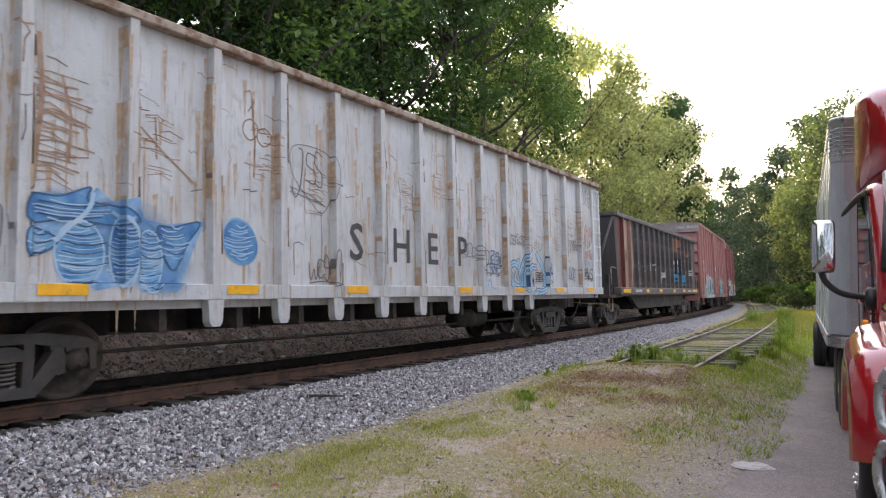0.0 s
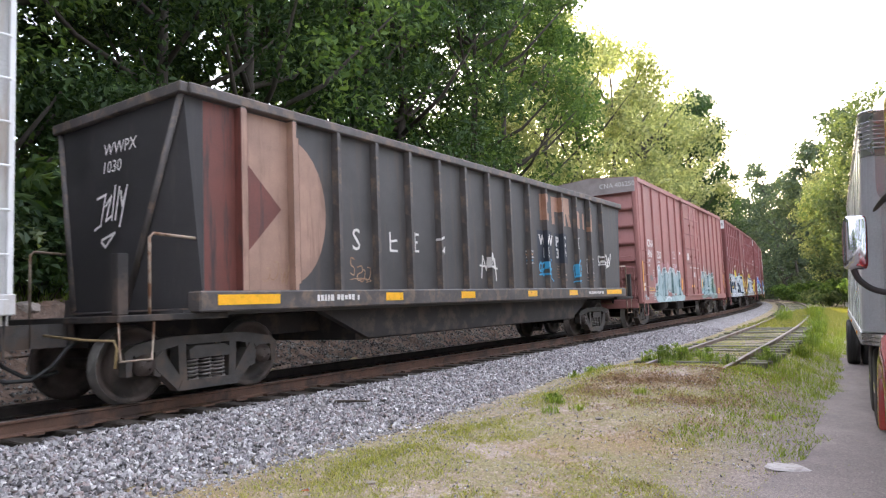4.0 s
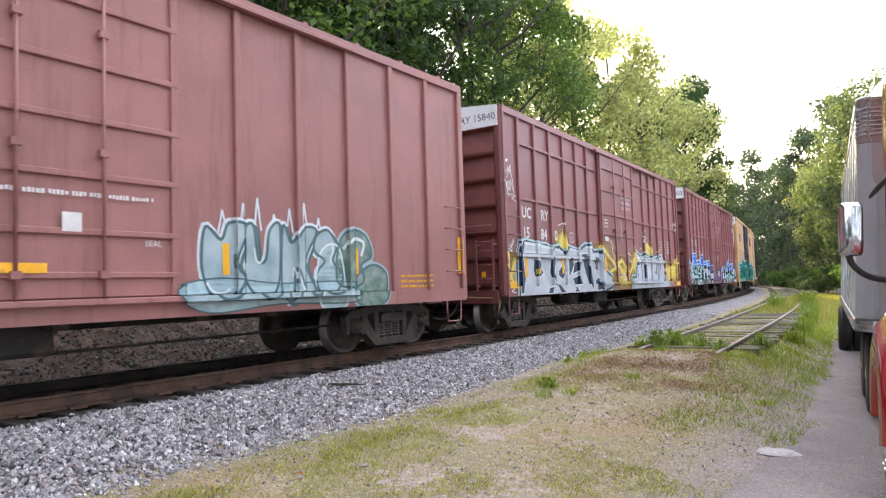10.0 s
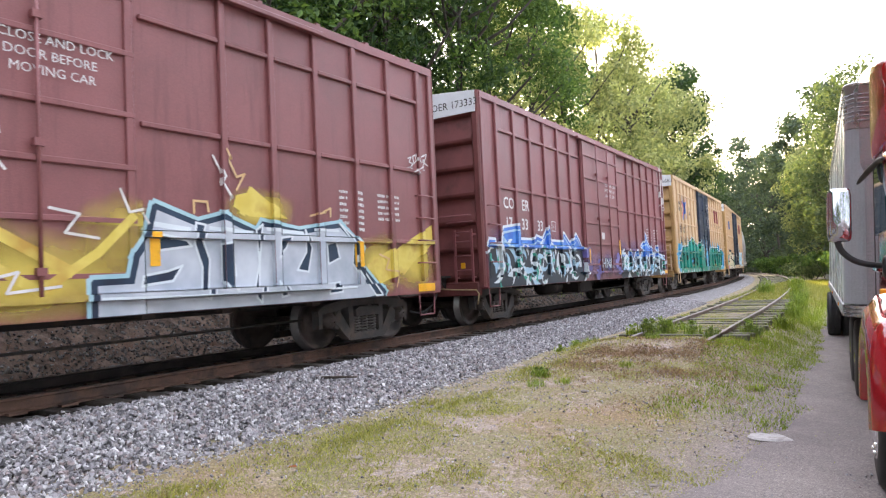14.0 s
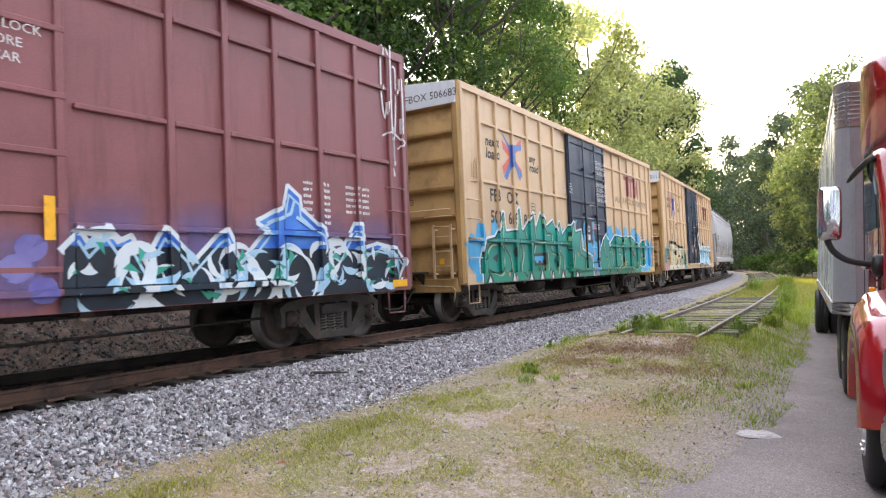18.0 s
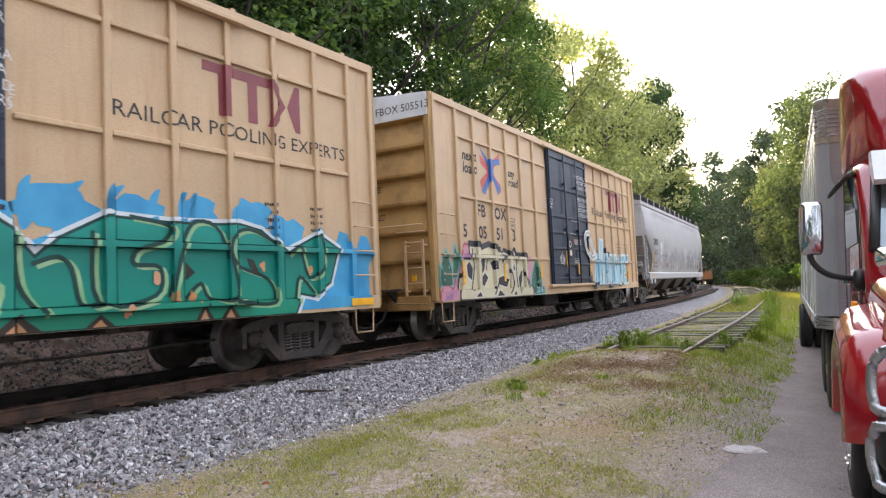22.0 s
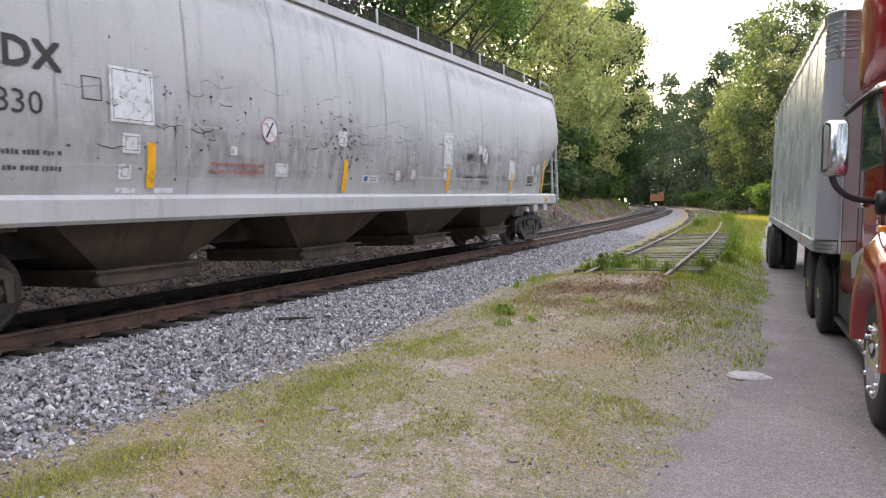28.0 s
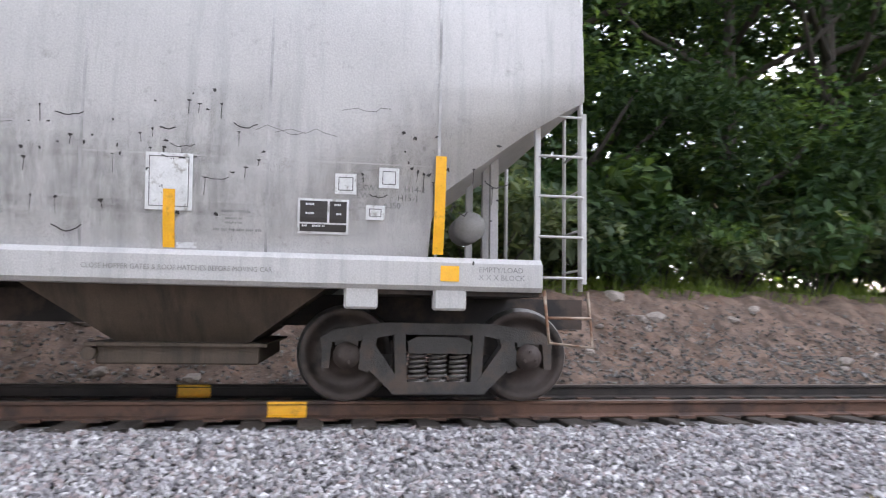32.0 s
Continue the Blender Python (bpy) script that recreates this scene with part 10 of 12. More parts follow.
def plant(kinds, k, x, y, scale=1.0, sink=0.15, turn=None):
    src = kinds[k % len(kinds)]
    m = pose(x, y, float(ground_z(np.array(x), np.array(y))) - sink, 0, 0, rng.uniform(0, 360) if turn is None else turn)
    if src.name in USED:
        ob = copy_thing(src, m)
    else:
        USED.add(src.name)
        ob, src.matrix_basis = src, m
    ob.scale = (scale, scale, scale * rng.uniform(0.93, 1.07))
    return ob


k = 0
for s in np.arange(-24, 30.0, 4.3):
    for d, sc in ((-9.0, 0.96), (-14.5, 1.0)):
        x, y, _ = line(s + rng.uniform(-1.4, 1.4), d + rng.uniform(-1.0, 1.0))
        plant(TALL if d > -10 else BACK, k, float(x), float(y), sc * rng.uniform(0.9, 1.08))
        k += 1
for s in np.arange(-22, 28, 8):
    x, y, _ = line(s, -21 + rng.uniform(-2, 2))
    plant(BACK, k, float(x), float(y), 1.12)
    k += 1
for s, d, sc in ((34.5, -9.8, 1.0),):
    x, y, _ = line(s, d)
    plant(TALL, 0, float(x), float(y), sc)
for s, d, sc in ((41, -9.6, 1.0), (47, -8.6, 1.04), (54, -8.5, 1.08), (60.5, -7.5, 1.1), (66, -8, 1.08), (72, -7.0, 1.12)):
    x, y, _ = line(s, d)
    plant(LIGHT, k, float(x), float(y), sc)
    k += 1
for s, d, sc in ((46, -16, 1.15), (58, -17, 1.1), (69, -16, 1.1), (78, -6.6, 1.02), (84, -6.0, 1.10), (92, -6.4, 1.1), (88, -12, 1.15)):
    x, y, _ = line(s, d)
    plant(MID if s < 75 else TALL, k if s < 75 else 1, float(x), float(y), sc)
    k += 1
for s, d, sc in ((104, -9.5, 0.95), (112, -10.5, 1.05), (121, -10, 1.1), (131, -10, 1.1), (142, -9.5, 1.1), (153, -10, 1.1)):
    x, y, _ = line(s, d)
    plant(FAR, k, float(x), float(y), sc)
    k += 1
# beyond the siding, on the right
for x, y, sc, kd in ((-17.5, 118, 1.0, FAR), (-12, 104, 1.0, FAR), (-9.5, 96, 1.02, LIGHT), (-6.0, 80, 1.12, MID), (-1.0, 70, 1.02, LIGHT), (3.0, 64, 0.96, MID), (-3.2, 74, 1.1, MID), (8.5, 60, 0.75, MID), (14, 56, 0.75, LIGHT), (20, 50, 0.75, MID), (26, 44, 0.75, MID), (-22, 132, 1.2, FAR), (1, 82, 1.0, FAR), (-6, 98, 1.2, FAR), (-17, 140, 1.45, LIGHT)):
    plant(kd, k, x, y, sc)
    k += 1
for x, y, sc in ((-62, 150, 1.15), (-52, 158, 1.2), (-42, 160, 1.2), (-34, 165, 1.15), (-26, 155, 1.1), (-47, 140, 1.0), (-55, 135, 1.0), (-18, 145, 1.1), (-70, 140, 1.2), (-40, 175, 1.3), (-30, 180, 1.3), (-12, 135, 1.1)):
    plant(FAR, k, x, y, sc)
    k += 1
# the wood that closes the view far down the line
g = np.random.default_rng(77)
bear = np.radians(-34 + 44 * g.random(640))
dist = 185 + 30 * g.random(640)
tops = 15 + 9 * speckle(np.degrees(bear), dist, 2.6, 78)
cs = np.stack([dist * np.sin(bear), dist * np.cos(bear), 0.5 + tops * g.random(640) ** 0.8], -1)
V, F = leaf_cloud(40000, cs, 2.2 + 1.6 * g.random(640), 0.85, 79)
g2 = np.random.default_rng(83)
bear, dist = np.radians(-40 + 52 * g2.random(520)), 150 + 50 * g2.random(520)
near_line = np.abs(line_off(dist * np.sin(bear), dist * np.cos(bear))[0]) < 9
cs = np.stack([dist * np.sin(bear), dist * np.cos(bear), 0.3 + 5.5 * g2.random(520)], -1)[~near_line]
V2, F2 = leaf_cloud(24000, cs, 1.4 + 1.2 * g2.random(len(cs)), 1.1, 84)
V, F = np.concatenate([V, V2]), np.concatenate([F, F2 + len(V)])
bear, dist = np.radians(-24 + 20 * g2.random(160)), 204 + 14 * g2.random(160)
V2, F2 = leaf_cloud(6000, np.stack([dist * np.sin(bear), dist * np.cos(bear), 0.2 + 6 * g2.random(160)], -1), 1.6 + g2.random(160), 1.2, 85)
V, F = np.concatenate([V, V2]), np.concatenate([F, F2 + len(V)])
tagged(new("far_woods", from_arrays("far_woods", V, F, M_LEAF_FAR)), "distant wood closing the view, leaf coloured blue-green for haze", "woods", kind="stuff")
# undergrowth that shuts the gaps between the trunks
s_ = -32 + 150 * g.random(900)
ux, uy, _ = line(s_, -13 - 12 * g.random(900))
cs = np.stack([ux, uy, 1.2 + 7.0 * g.random(900) ** 1.4], -1)
V, F = leaf_cloud(30000, cs, 0.9 + 0.9 * g.random(900), 0.34, 81)
tagged(new("undergrowth", from_arrays("undergrowth", V, F, M_LEAF_DARK)), "dense dark undergrowth between the trees", "undergrowth", kind="stuff")
# behind and beside the camera, past the lane
for x, y, sc in ((13, -6, 1.0), (15, 4, 1.05), (16, 14, 1.0), (18, 24, 1.05), (21, 34, 1.05), (9, -16, 1.0), (0, -22, 1.05), (-8, -30, 1.0), (6, -28, 1.1), (-5, -19, 1.15), (4, -17, 1.15), (-13, -20, 1.1)):
    plant(BACK, k, x, y, sc)
    k += 1
for i in range(62):
    s = -18 + 1.75 * i + rng.uniform(-0.6, 0.6)
    x, y, _ = line(s, -6.4 + rng.uniform(-0.9, 0.3))
    plant(SHRUB, i if i % 4 else 1, float(x), float(y), rng.uniform(0.75, 1.35), 0.05)
for i in range(30):
    s = -14 + 2.6 * i + rng.uniform(-0.9, 0.9)
    x, y, _ = line(s, -8.3 + rng.uniform(-0.7, 0.7))
    plant(SHRUB, i, float(x), float(y), rng.uniform(1.5, 2.2), 0.05)
for i in range(26):
    s = 34 + 2.5 * i + rng.uniform(-0.8, 0.8)
    x, y, _ = line(s, -7.6 + rng.uniform(-0.8, 0.6))
    plant(SHRUB, (0, 2, 2, 1)[i % 4], float(x), float(y), rng.uniform(1.6, 2.6), 0.05)
for i in range(12):
    x, y, _ = line(100 + 4 * i, -6.5 + rng.uniform(-1, 0.5))
    plant(SHRUB, 2 * (i % 2), float(x), float(y), rng.uniform(1.8, 2.6), 0.05)
for x, y, sc in ((-9.3, 78, 1.3), (-10.5, 84, 1.2), (-7, 72, 1.5), (-5.5, 66, 1.4), (-3.5, 62, 1.5), (-12.5, 92, 1.4), (-14.5, 100, 1.4), (0, 60, 1.6), (4, 56, 1.6), (-17, 108, 1.5), (-20, 118, 1.5)):
    plant(SHRUB, 1 if sc < 1.35 else 0, x, y, sc, 0.05)

# ---- grass and weeds ----
def blades(name, n, pick, h, w, material, label, lean=0.35):
    P, hh = pick(n)
    n = len(P)
    a_ = nrng.random(n) * 2 * np.pi
    t = np.stack([np.cos(a_), np.sin(a_), 0 * a_], -1)
    H = (h[0] + (h[1] - h[0]) * nrng.random(n)) * hh
    tip = P + np.stack([nrng.normal(size=n) * lean * H, nrng.normal(size=n) * lean * H, H], -1)
    W = w * (0.6 + 0.8 * nrng.random(n))[:, None]
    V = np.stack([P - t * W, P + t * W, tip], 1).reshape(-1, 3)
    return tagged(new(name, from_arrays(name, V, np.arange(3 * n).reshape(-1, 3), material)), label, "grass", kind="stuff")


def cover(x, y):
    """How thickly the turf is grown, 0 to 1: patches at three sizes."""
    v = 0.40 * speckle(x, y, 1.1, 21) + 0.40 * speckle(x, y, 0.36, 22) + 0.30 * speckle(x, y, 0.10, 23)
    return np.clip((v - 0.55) * 4.2, 0, 1)


def verge(x, y):
    """The lush strip along the lane and round the siding's end."""
    lane = np.clip((x + 3.9 + 0.9 * (speckle(x, y, 0.9, 31) - 0.5)) / 1.0, 0, 1) * np.clip((y - 7.0 - 2.5 * speckle(x, y, 0.8, 32)) / 1.5, 0, 1)
    return lane


def turf_places(n, y0, y1, power, x0=-7.0, x1=-1.2):
    y = y0 + (y1 - y0) * nrng.random(n) ** power
    x = x0 + (x1 - x0) * nrng.random(n)
    d, s = line_off(x, y)
    return x, y, d, s


def turf(n):
    x, y, d, s = turf_places(n, 1.8, 32, 1.5)
    toe = np.exp(-((d - 3.75 - 0.5 * (speckle(x, y, 0.5, 24) - 0.5)) / 0.3) ** 2) * (y < 13) * np.clip(2.2 * speckle(x, y, 0.7, 25) - 0.5, 0, 1)
    past = np.clip((x - road_edge(y)) / 0.5, 0, 1)
    p = np.clip(0.07 + cover(x, y) + 0.5 * toe, 0, 1) * (1 - 0.93 * past) * np.clip((d - 3.0) / 0.5, 0, 1)
    p *= np.where(x > -1.9, 0.5, 1)
    keep = nrng.random(n) < p
    x, y, d, s, toe = x[keep], y[keep], d[keep], s[keep], toe[keep]
    return np.stack([x, y, ground_z(x, y) - 0.004], -1), 0.8 + 1.3 * toe + 0.6 * speckle(x, y, 0.3, 41)


def lush(n):
    x, y, d, s = turf_places(n, 6.5, 34, 1.2, -5.2, -1.6)
    keep = (nrng.random(n) < verge(x, y) * (0.25 + 0.75 * speckle(x, y, 0.45, 33))) & (x < road_edge(y) + 0.1) & (np.abs(d - siding_off(s)) > 0.9)
    x, y = x[keep], y[keep]
    return np.stack([x, y, ground_z(x, y) - 0.005], -1), np.interp(y, [6, 9, 14, 30], [0.4, 0.55, 0.85, 1.6]) * (0.6 + 0.8 * speckle(x, y, 0.5, 34))


def siding_moss(n):
    s = 10.5 + 45 * nrng.random(n) ** 1.6
    o = siding_off(s) + 1.9 * (2 * nrng.random(n) - 1)
    x, y, _ = line(s, o)
    keep = (nrng.random(n) < (0.15 + 0.9 * cover(x, y)) * np.clip((s - 10.5) / 5, 0, 1)) & (o > 3.0)
    x, y = x[keep], y[keep]
    return np.stack([x, y, ground_z(x, y) - 0.004], -1), 0.6 + 0.9 * speckle(x, y, 0.4, 36)


def rough_grass(n):
    y = 28 + 45 * nrng.random(n)
    x = road_edge(y) - 3.6 * nrng.random(n)
    return np.stack([x, y, ground_z(x, y) - 0.01], -1), np.ones(n)


blades("grass", 420000, turf, (0.008, 0.034), 0.0050, M_GRASS, "thin patchy yellow-green grass on worn dirt", 0.7)
blades("grass", 105000, lush, (0.05, 0.14), 0.0055, M_VERGE, "lush green grass along the lane's verge", 0.5)
blades("grass", 38000, siding_moss, (0.015, 0.05), 0.0055, M_VERGE, "low green grass between the siding's ties", 0.6)
blades("grass", 26000, rough_grass, (0.06, 0.22), 0.012, M_GRASS, "rough grass along the siding")
blades("straw", 90000, turf, (0.008, 0.035), 0.0032, M_STRAW, "dry straw-coloured grass on worn dirt", 0.9)



def dead_places(n):
    """A rusty dead patch before the siding's end, and thinner ones in the verge."""
    k = nrng.random(n)
    x = np.where(k < 0.7, -4.55 + 0.95 * nrng.normal(size=n), -3.3 + 0.5 * nrng.normal(size=n))
    y = np.where(k < 0.7, 11.2 + 0.85 * nrng.normal(size=n), 12.5 + 3.0 * nrng.normal(size=n))
    d, s = line_off(x, y)
    keep = (nrng.random(n) < 0.15 + 1.2 * (speckle(x, y, 0.5, 61) - 0.25)) & (d > 3.7) & (x < road_edge(y))
    x, y = x[keep], y[keep]
    return np.stack([x, y, ground_z(x, y) - 0.003], -1), 0.7 + 0.7 * speckle(x, y, 0.4, 62)


def toe_places_green(n):
    """Greener grass along the ballast's edge."""
    s = 1.0 + 13.5 * nrng.random(n)
    o = 3.7 + 1.0 * nrng.random(n) ** 1.4
    x, y, _ = line(s, o)
    keep = nrng.random(n) < np.clip(2.6 * (0.6 * speckle(x, y, 0.8, 63) + 0.4 * speckle(x, y, 0.25, 64)) - 1.15, 0, 1)
    x, y = x[keep], y[keep]
    return np.stack([x, y, ground_z(x, y) - 0.004], -1), 0.7 + 0.8 * speckle(x, y, 0.4, 65)


blades("straw", 52000, dead_places, (0.012, 0.045), 0.0055, M_DEAD, "rusty dead grass before the siding's end", 1.3)
blades("grass", 30000, toe_places_green, (0.012, 0.05), 0.005, M_GRASS, "green grass along the edge of the ballast", 0.7)


def bank_grass(n):
    s = -14 + 110 * nrng.random(n) ** 1.2
    o = -5.55 - 3.2 * nrng.random(n)
    x, y, _ = line(s, o)
    keep = nrng.random(n) < 0.25 + speckle(x, y, 0.9, 51)
    x, y = x[keep], y[keep]
    return np.stack([x, y, ground_z(x, y) - 0.02], -1), 0.5 + speckle(x, y, 0.7, 52)


def slope_weeds(n):
    s = 24 + 90 * nrng.random(n)
    o = -3.7 - 2.2 * nrng.random(n)
    x, y, _ = line(s, o)
    keep = nrng.random(n) < np.clip((speckle(x, y, 1.6, 55) - 0.35) * 2, 0, 1)
    x, y = x[keep], y[keep]
    return np.stack([x, y, ground_z(x, y) + 0.02], -1), 0.5 + speckle(x, y, 0.7, 52)


blades("grass", 16000, slope_weeds, (0.10, 0.4), 0.016, M_WEED, "weeds growing on the dirt bank")
blades("grass", 34000, bank_grass, (0.12, 0.5), 0.014, M_WEED, "tall weeds along the top of the bank")


def litter(n):
    s = -12 + 80 * nrng.random(n) ** 1.3
    x, y, _ = line(s, -3.5 - 2.4 * nrng.random(n))
    return np.stack([x, y, ground_z(x, y) + 0.035], -1), np.ones(n)


blades("litter", 22000, litter, (0.02, 0.12), 0.006, M_TWIG, "dead leaves and twigs strewn over the dirt bank", 2.5)


def weed(x, y, h, n, seed, leafiness):
    """A tuft: arching blades from one root, and a few leafy stalks."""
    ob = thing("weed", "tuft of green weeds growing by the old siding" if h > 0.3 else "low tuft of green grass on the worn turf", "weed", "weeds by the siding")
    g = np.random.default_rng(seed)
    a_ = g.random(n) * 2 * np.pi
    out = h * (0.15 + 0.75 * g.random(n))
    rt = (0.05 + 0.30 * h) * np.sqrt(g.random(n))
    up = h * (0.45 + 0.55 * g.random(n))
    dr = np.stack([np.cos(a_), np.sin(a_)], -1)
    b_ = g.random(n) * 6.28
    root = np.stack([rt * np.cos(b_) * 1.3, rt * np.sin(b_) * 1.3, 0 * a_], -1)
    mid = root + np.stack([dr[:, 0] * out * 0.4, dr[:, 1] * out * 0.4, up * 0.75], -1)
    tip = root + np.stack([dr[:, 0] * out, dr[:, 1] * out, up], -1)
    w = np.stack([-dr[:, 1], dr[:, 0], 0 * a_], -1) * (0.003 + 0.006 * h)
    V = np.stack([root - w * 0.6, root + w * 0.6, mid + w, mid - w, tip], 1).reshape(-1, 3)
    i = 5 * np.arange(n)[:, None]
    F = np.concatenate([i + np.array([[0, 1, 2]]), i + np.array([[0, 2, 3]]), i + np.array([[3, 2, 4]])])
    part_mesh("foliage", from_arrays("foliage", V, F, M_VERGE if seed % 2 else M_WEED), ob)
    if leafiness:
        k = 9
        cs = np.stack([g.normal(size=k) * 0.2 * h, g.normal(size=k) * 0.2 * h, h * (0.25 + 0.75 * g.random(k))], -1)
        bm = bmesh.new()
        for c in cs:
            rod(bm, [(0.3 * c[0], 0.3 * c[1], 0), tuple(c)], [0.005, 0.002], 4)
        part("stalk", bm, M_WEED, ob)
        V, F = leaf_cloud(leafiness, cs, np.full(k, 0.20 * h), 0.04, seed)
        part_mesh("leaves", from_arrays("leaves", V, F, M_WEED), ob)
    ob.matrix_basis = pose(x, y, float(ground_z(np.array(x), np.array(y))) - 0.02)
    return ob


for i, (x, y, h, lf) in enumerate(((-5.05, 14.2, 0.36, 300), (-5.42, 14.3, 0.28, 120), (-4.85, 14.75, 0.38, 260), (-6.02, 13.5, 0.22, 0), (-3.75, 13.9, 0.26, 80), (-2.4, 10.55, 0.14, 0), (-6.0, 12.75, 0.20, 120), (-6.2, 12.35, 0.15, 60), (-5.28, 9.7, 0.18, 60), (-5.12, 9.55, 0.14, 40), (-4.25, 14.5, 0.3, 160),
                                   (-4.76, 15.6, 0.22, 60), (-4.43, 12.5, 0.16, 0), (-4.23, 10.6, 0.14, 0), (-4.98, 9.0, 0.16, 0), (-4.7, 9.3, 0.13, 0), (-3.3, 15.2, 0.36, 160), (-3.1, 18.0, 0.40, 160), (-3.4, 21.5, 0.45, 200),
                                   (-3.6, 24.5, 0.5, 200), (-3.9, 27, 0.6, 200), (-4.4, 31, 0.6, 200), (-6.05, 33.6, 0.7, 200), (-5.4, 38, 0.8, 200), (-5.9, 13.1, 0.18, 0))):
    weed(x, y, h, int(40 + 200 * h), 500 + i, lf)

# ---- parked lorry: tractor and trailer; own space: x = 0 at its left side, +y back, z = 0 on the road ----
TRUCK = pose(-0.94, 6.94, -0.278, 0, 3.6, 6.0)
CAB = pose(-0.82, 6.95, -0.278, 0, 2.5, 6.0)
M_RED = surface("glossy_red_truck_paint", (0.31, 0.009, 0.014), 0.14, vary=0.06, scale=1.5, bump=0.0, coat=0.9)
M_CHROME = plain("polished_chrome", (0.80, 0.80, 0.81), 0.08, 1.0)
M_ALU = surface("polished_aluminium", (0.62, 0.62, 0.62), 0.28, 0.9, vary=0.1, scale=4, bump=0.03)
M_GUARD = surface("brushed_guard_tube", (0.42, 0.42, 0.43), 0.3, 0.85, vary=0.1, scale=6, bump=0.02)
M_TYRE = surface("black_tyre_rubber", (0.022, 0.021, 0.021), 0.75, vary=0.3, scale=7, dirt=(0.07, 0.06, 0.05), dirt_amount=0.3)
M_PLASTIC = surface("black_plastic", (0.022, 0.022, 0.023), 0.5, vary=0.2, scale=6)
M_TRAILER = surface("shiny_stainless_trailer_side", (0.60, 0.63, 0.615), 0.28, 0.2, vary=0.05, scale=0.8, dirt=(0.54, 0.565, 0.55), dirt_amount=0.2, streak=True, dirt_edge=0.3, bump=0.02, bump_scale=8)
M_TRAILER_POST = surface("grey_painted_post", (0.42, 0.43, 0.45), 0.4, 0.3, vary=0.06, scale=3)
M_WHITE_GLOSS = surface("white_gloss_paint", (0.78, 0.78, 0.78), 0.25, vary=0.03, scale=3, bump=0.0)
M_AMBER = plain("amber_lens", (0.85, 0.32, 0.02), 0.2)
M_GLASS = bpy.data.materials.new("dark_tinted_glass")
M_GLASS.use_nodes = True
b_ = M_GLASS.node_tree.nodes["Principled BSDF"]
b_.inputs["Base Color"].default_value, b_.inputs["Roughness"].default_value = (0.03, 0.05, 0.055, 1), 0.03
b_.inputs["Specular IOR Level"].default_value = 0.8
# The reflected sky is partly put into the base colour as blue-grey.
M_SCREEN = plain("sky_toned_windscreen", (0.40, 0.47, 0.51), 0.04, 0.7)
M_LENS = plain("clear_headlight_lens", (0.42, 0.44, 0.45), 0.10, 0.6)

M_MIRROR_BACK = plain("chromed_mirror_back", (0.52, 0.53, 0.55), 0.14, 0.95)
tractor = thing("tractor_truck", "glossy red day-cab tractor truck with chrome mirrors and grille guard", "truck", at=CAB)
trailer = thing("box_trailer", "long shiny grey box trailer coupled behind a red tractor", "trailer", at=TRUCK)


def wheel(parent, x, y, r, w, outer=-1, steer=False):
    bm = bmesh.new()
    t = w / 2
    lathe(bm, [(-t, r * 0.58), (-t, r * 0.80), (-t * 0.92, r * 0.95), (-t * 0.7, r), (-t * 0.25, r), (-t * 0.22, r * 0.975), (-t * 0.15, r * 0.975), (-t * 0.12, r), (t * 0.12, r), (t * 0.15, r * 0.975), (t * 0.22, r * 0.975), (t * 0.25, r), (t * 0.7, r), (t * 0.92, r * 0.95), (t, r * 0.80), (t, r * 0.58)], "x", 36)
    bmesh.ops.recalc_face_normals(bm, faces=bm.faces)
    tyre = part("wheel", bm, M_TYRE, parent, at=pose(x, y, r))
    bm = bmesh.new()
    o = outer
    lathe(bm, [(o * t * 0.9, r * 0.60), (o * t * 0.95, r * 0.56), (o * t * 0.45, r * 0.5), (o * t * 0.35, r * 0.32), (o * t * 0.75, r * 0.28), (o * t * 0.95, r * 0.2), (o * t * 1.05, r * 0.12), (o * t * 1.08, 0.01)], "x", 28)
    if steer:
        # a domed steer-axle disc with tall nut covers
        bm.free()
        bm = bmesh.new()
        lathe(bm, [(o * t * 0.9, r * 0.62), (o * t * 1.02, r * 0.58), (o * t * 1.0, r * 0.46), (o * t * 1.06, r * 0.40), (o * t * 1.08, r * 0.30), (o * t * 1.22, r * 0.26), (o * t * 1.28, r * 0.18), (o * t * 1.30, 0.01)], "x", 28)
        for k in range(10):
            a_ = k * 0.6283
            lathe(bm, [(o * t * 1.0, 0.024), (o * t * 1.12, 0.022), (o * t * 1.2, 0.012)], "x", 8, 0, (0, r * 0.50 * math.cos(a_), r * 0.50 * math.sin(a_)))
    for k in range(0 if steer else 10):
        a_ = k * 0.6283
        lathe(bm, [(o * t * 0.4, 0.018), (o * t * 0.72, 0.018)], "x", 6, 0, (0, r * 0.40 * math.cos(a_), r * 0.40 * math.sin(a_)))
    bmesh.ops.recalc_face_normals(bm, faces=bm.faces)
    part("rim", bm, M_CHROME, tyre, "chrome rim")
    return tyre


def bent(pts, k=4):
    """Points of a smooth bend through the given ones."""
    q_ = [Vector(p) for p in pts]
    out = []
    for i in range(len(q_) - 1):
        a_, b_, c_, d_ = q_[max(i - 1, 0)], q_[i], q_[i + 1], q_[min(i + 2, len(q_) - 1)]
        for j in range(k):
            t = j / k
            out.append(0.5 * (2 * b_ + (c_ - a_) * t + (2 * a_ - 5 * b_ + 4 * c_ - d_) * t * t + (3 * b_ - a_ - 3 * c_ + d_) * t ** 3))
    return out + [q_[-1]]


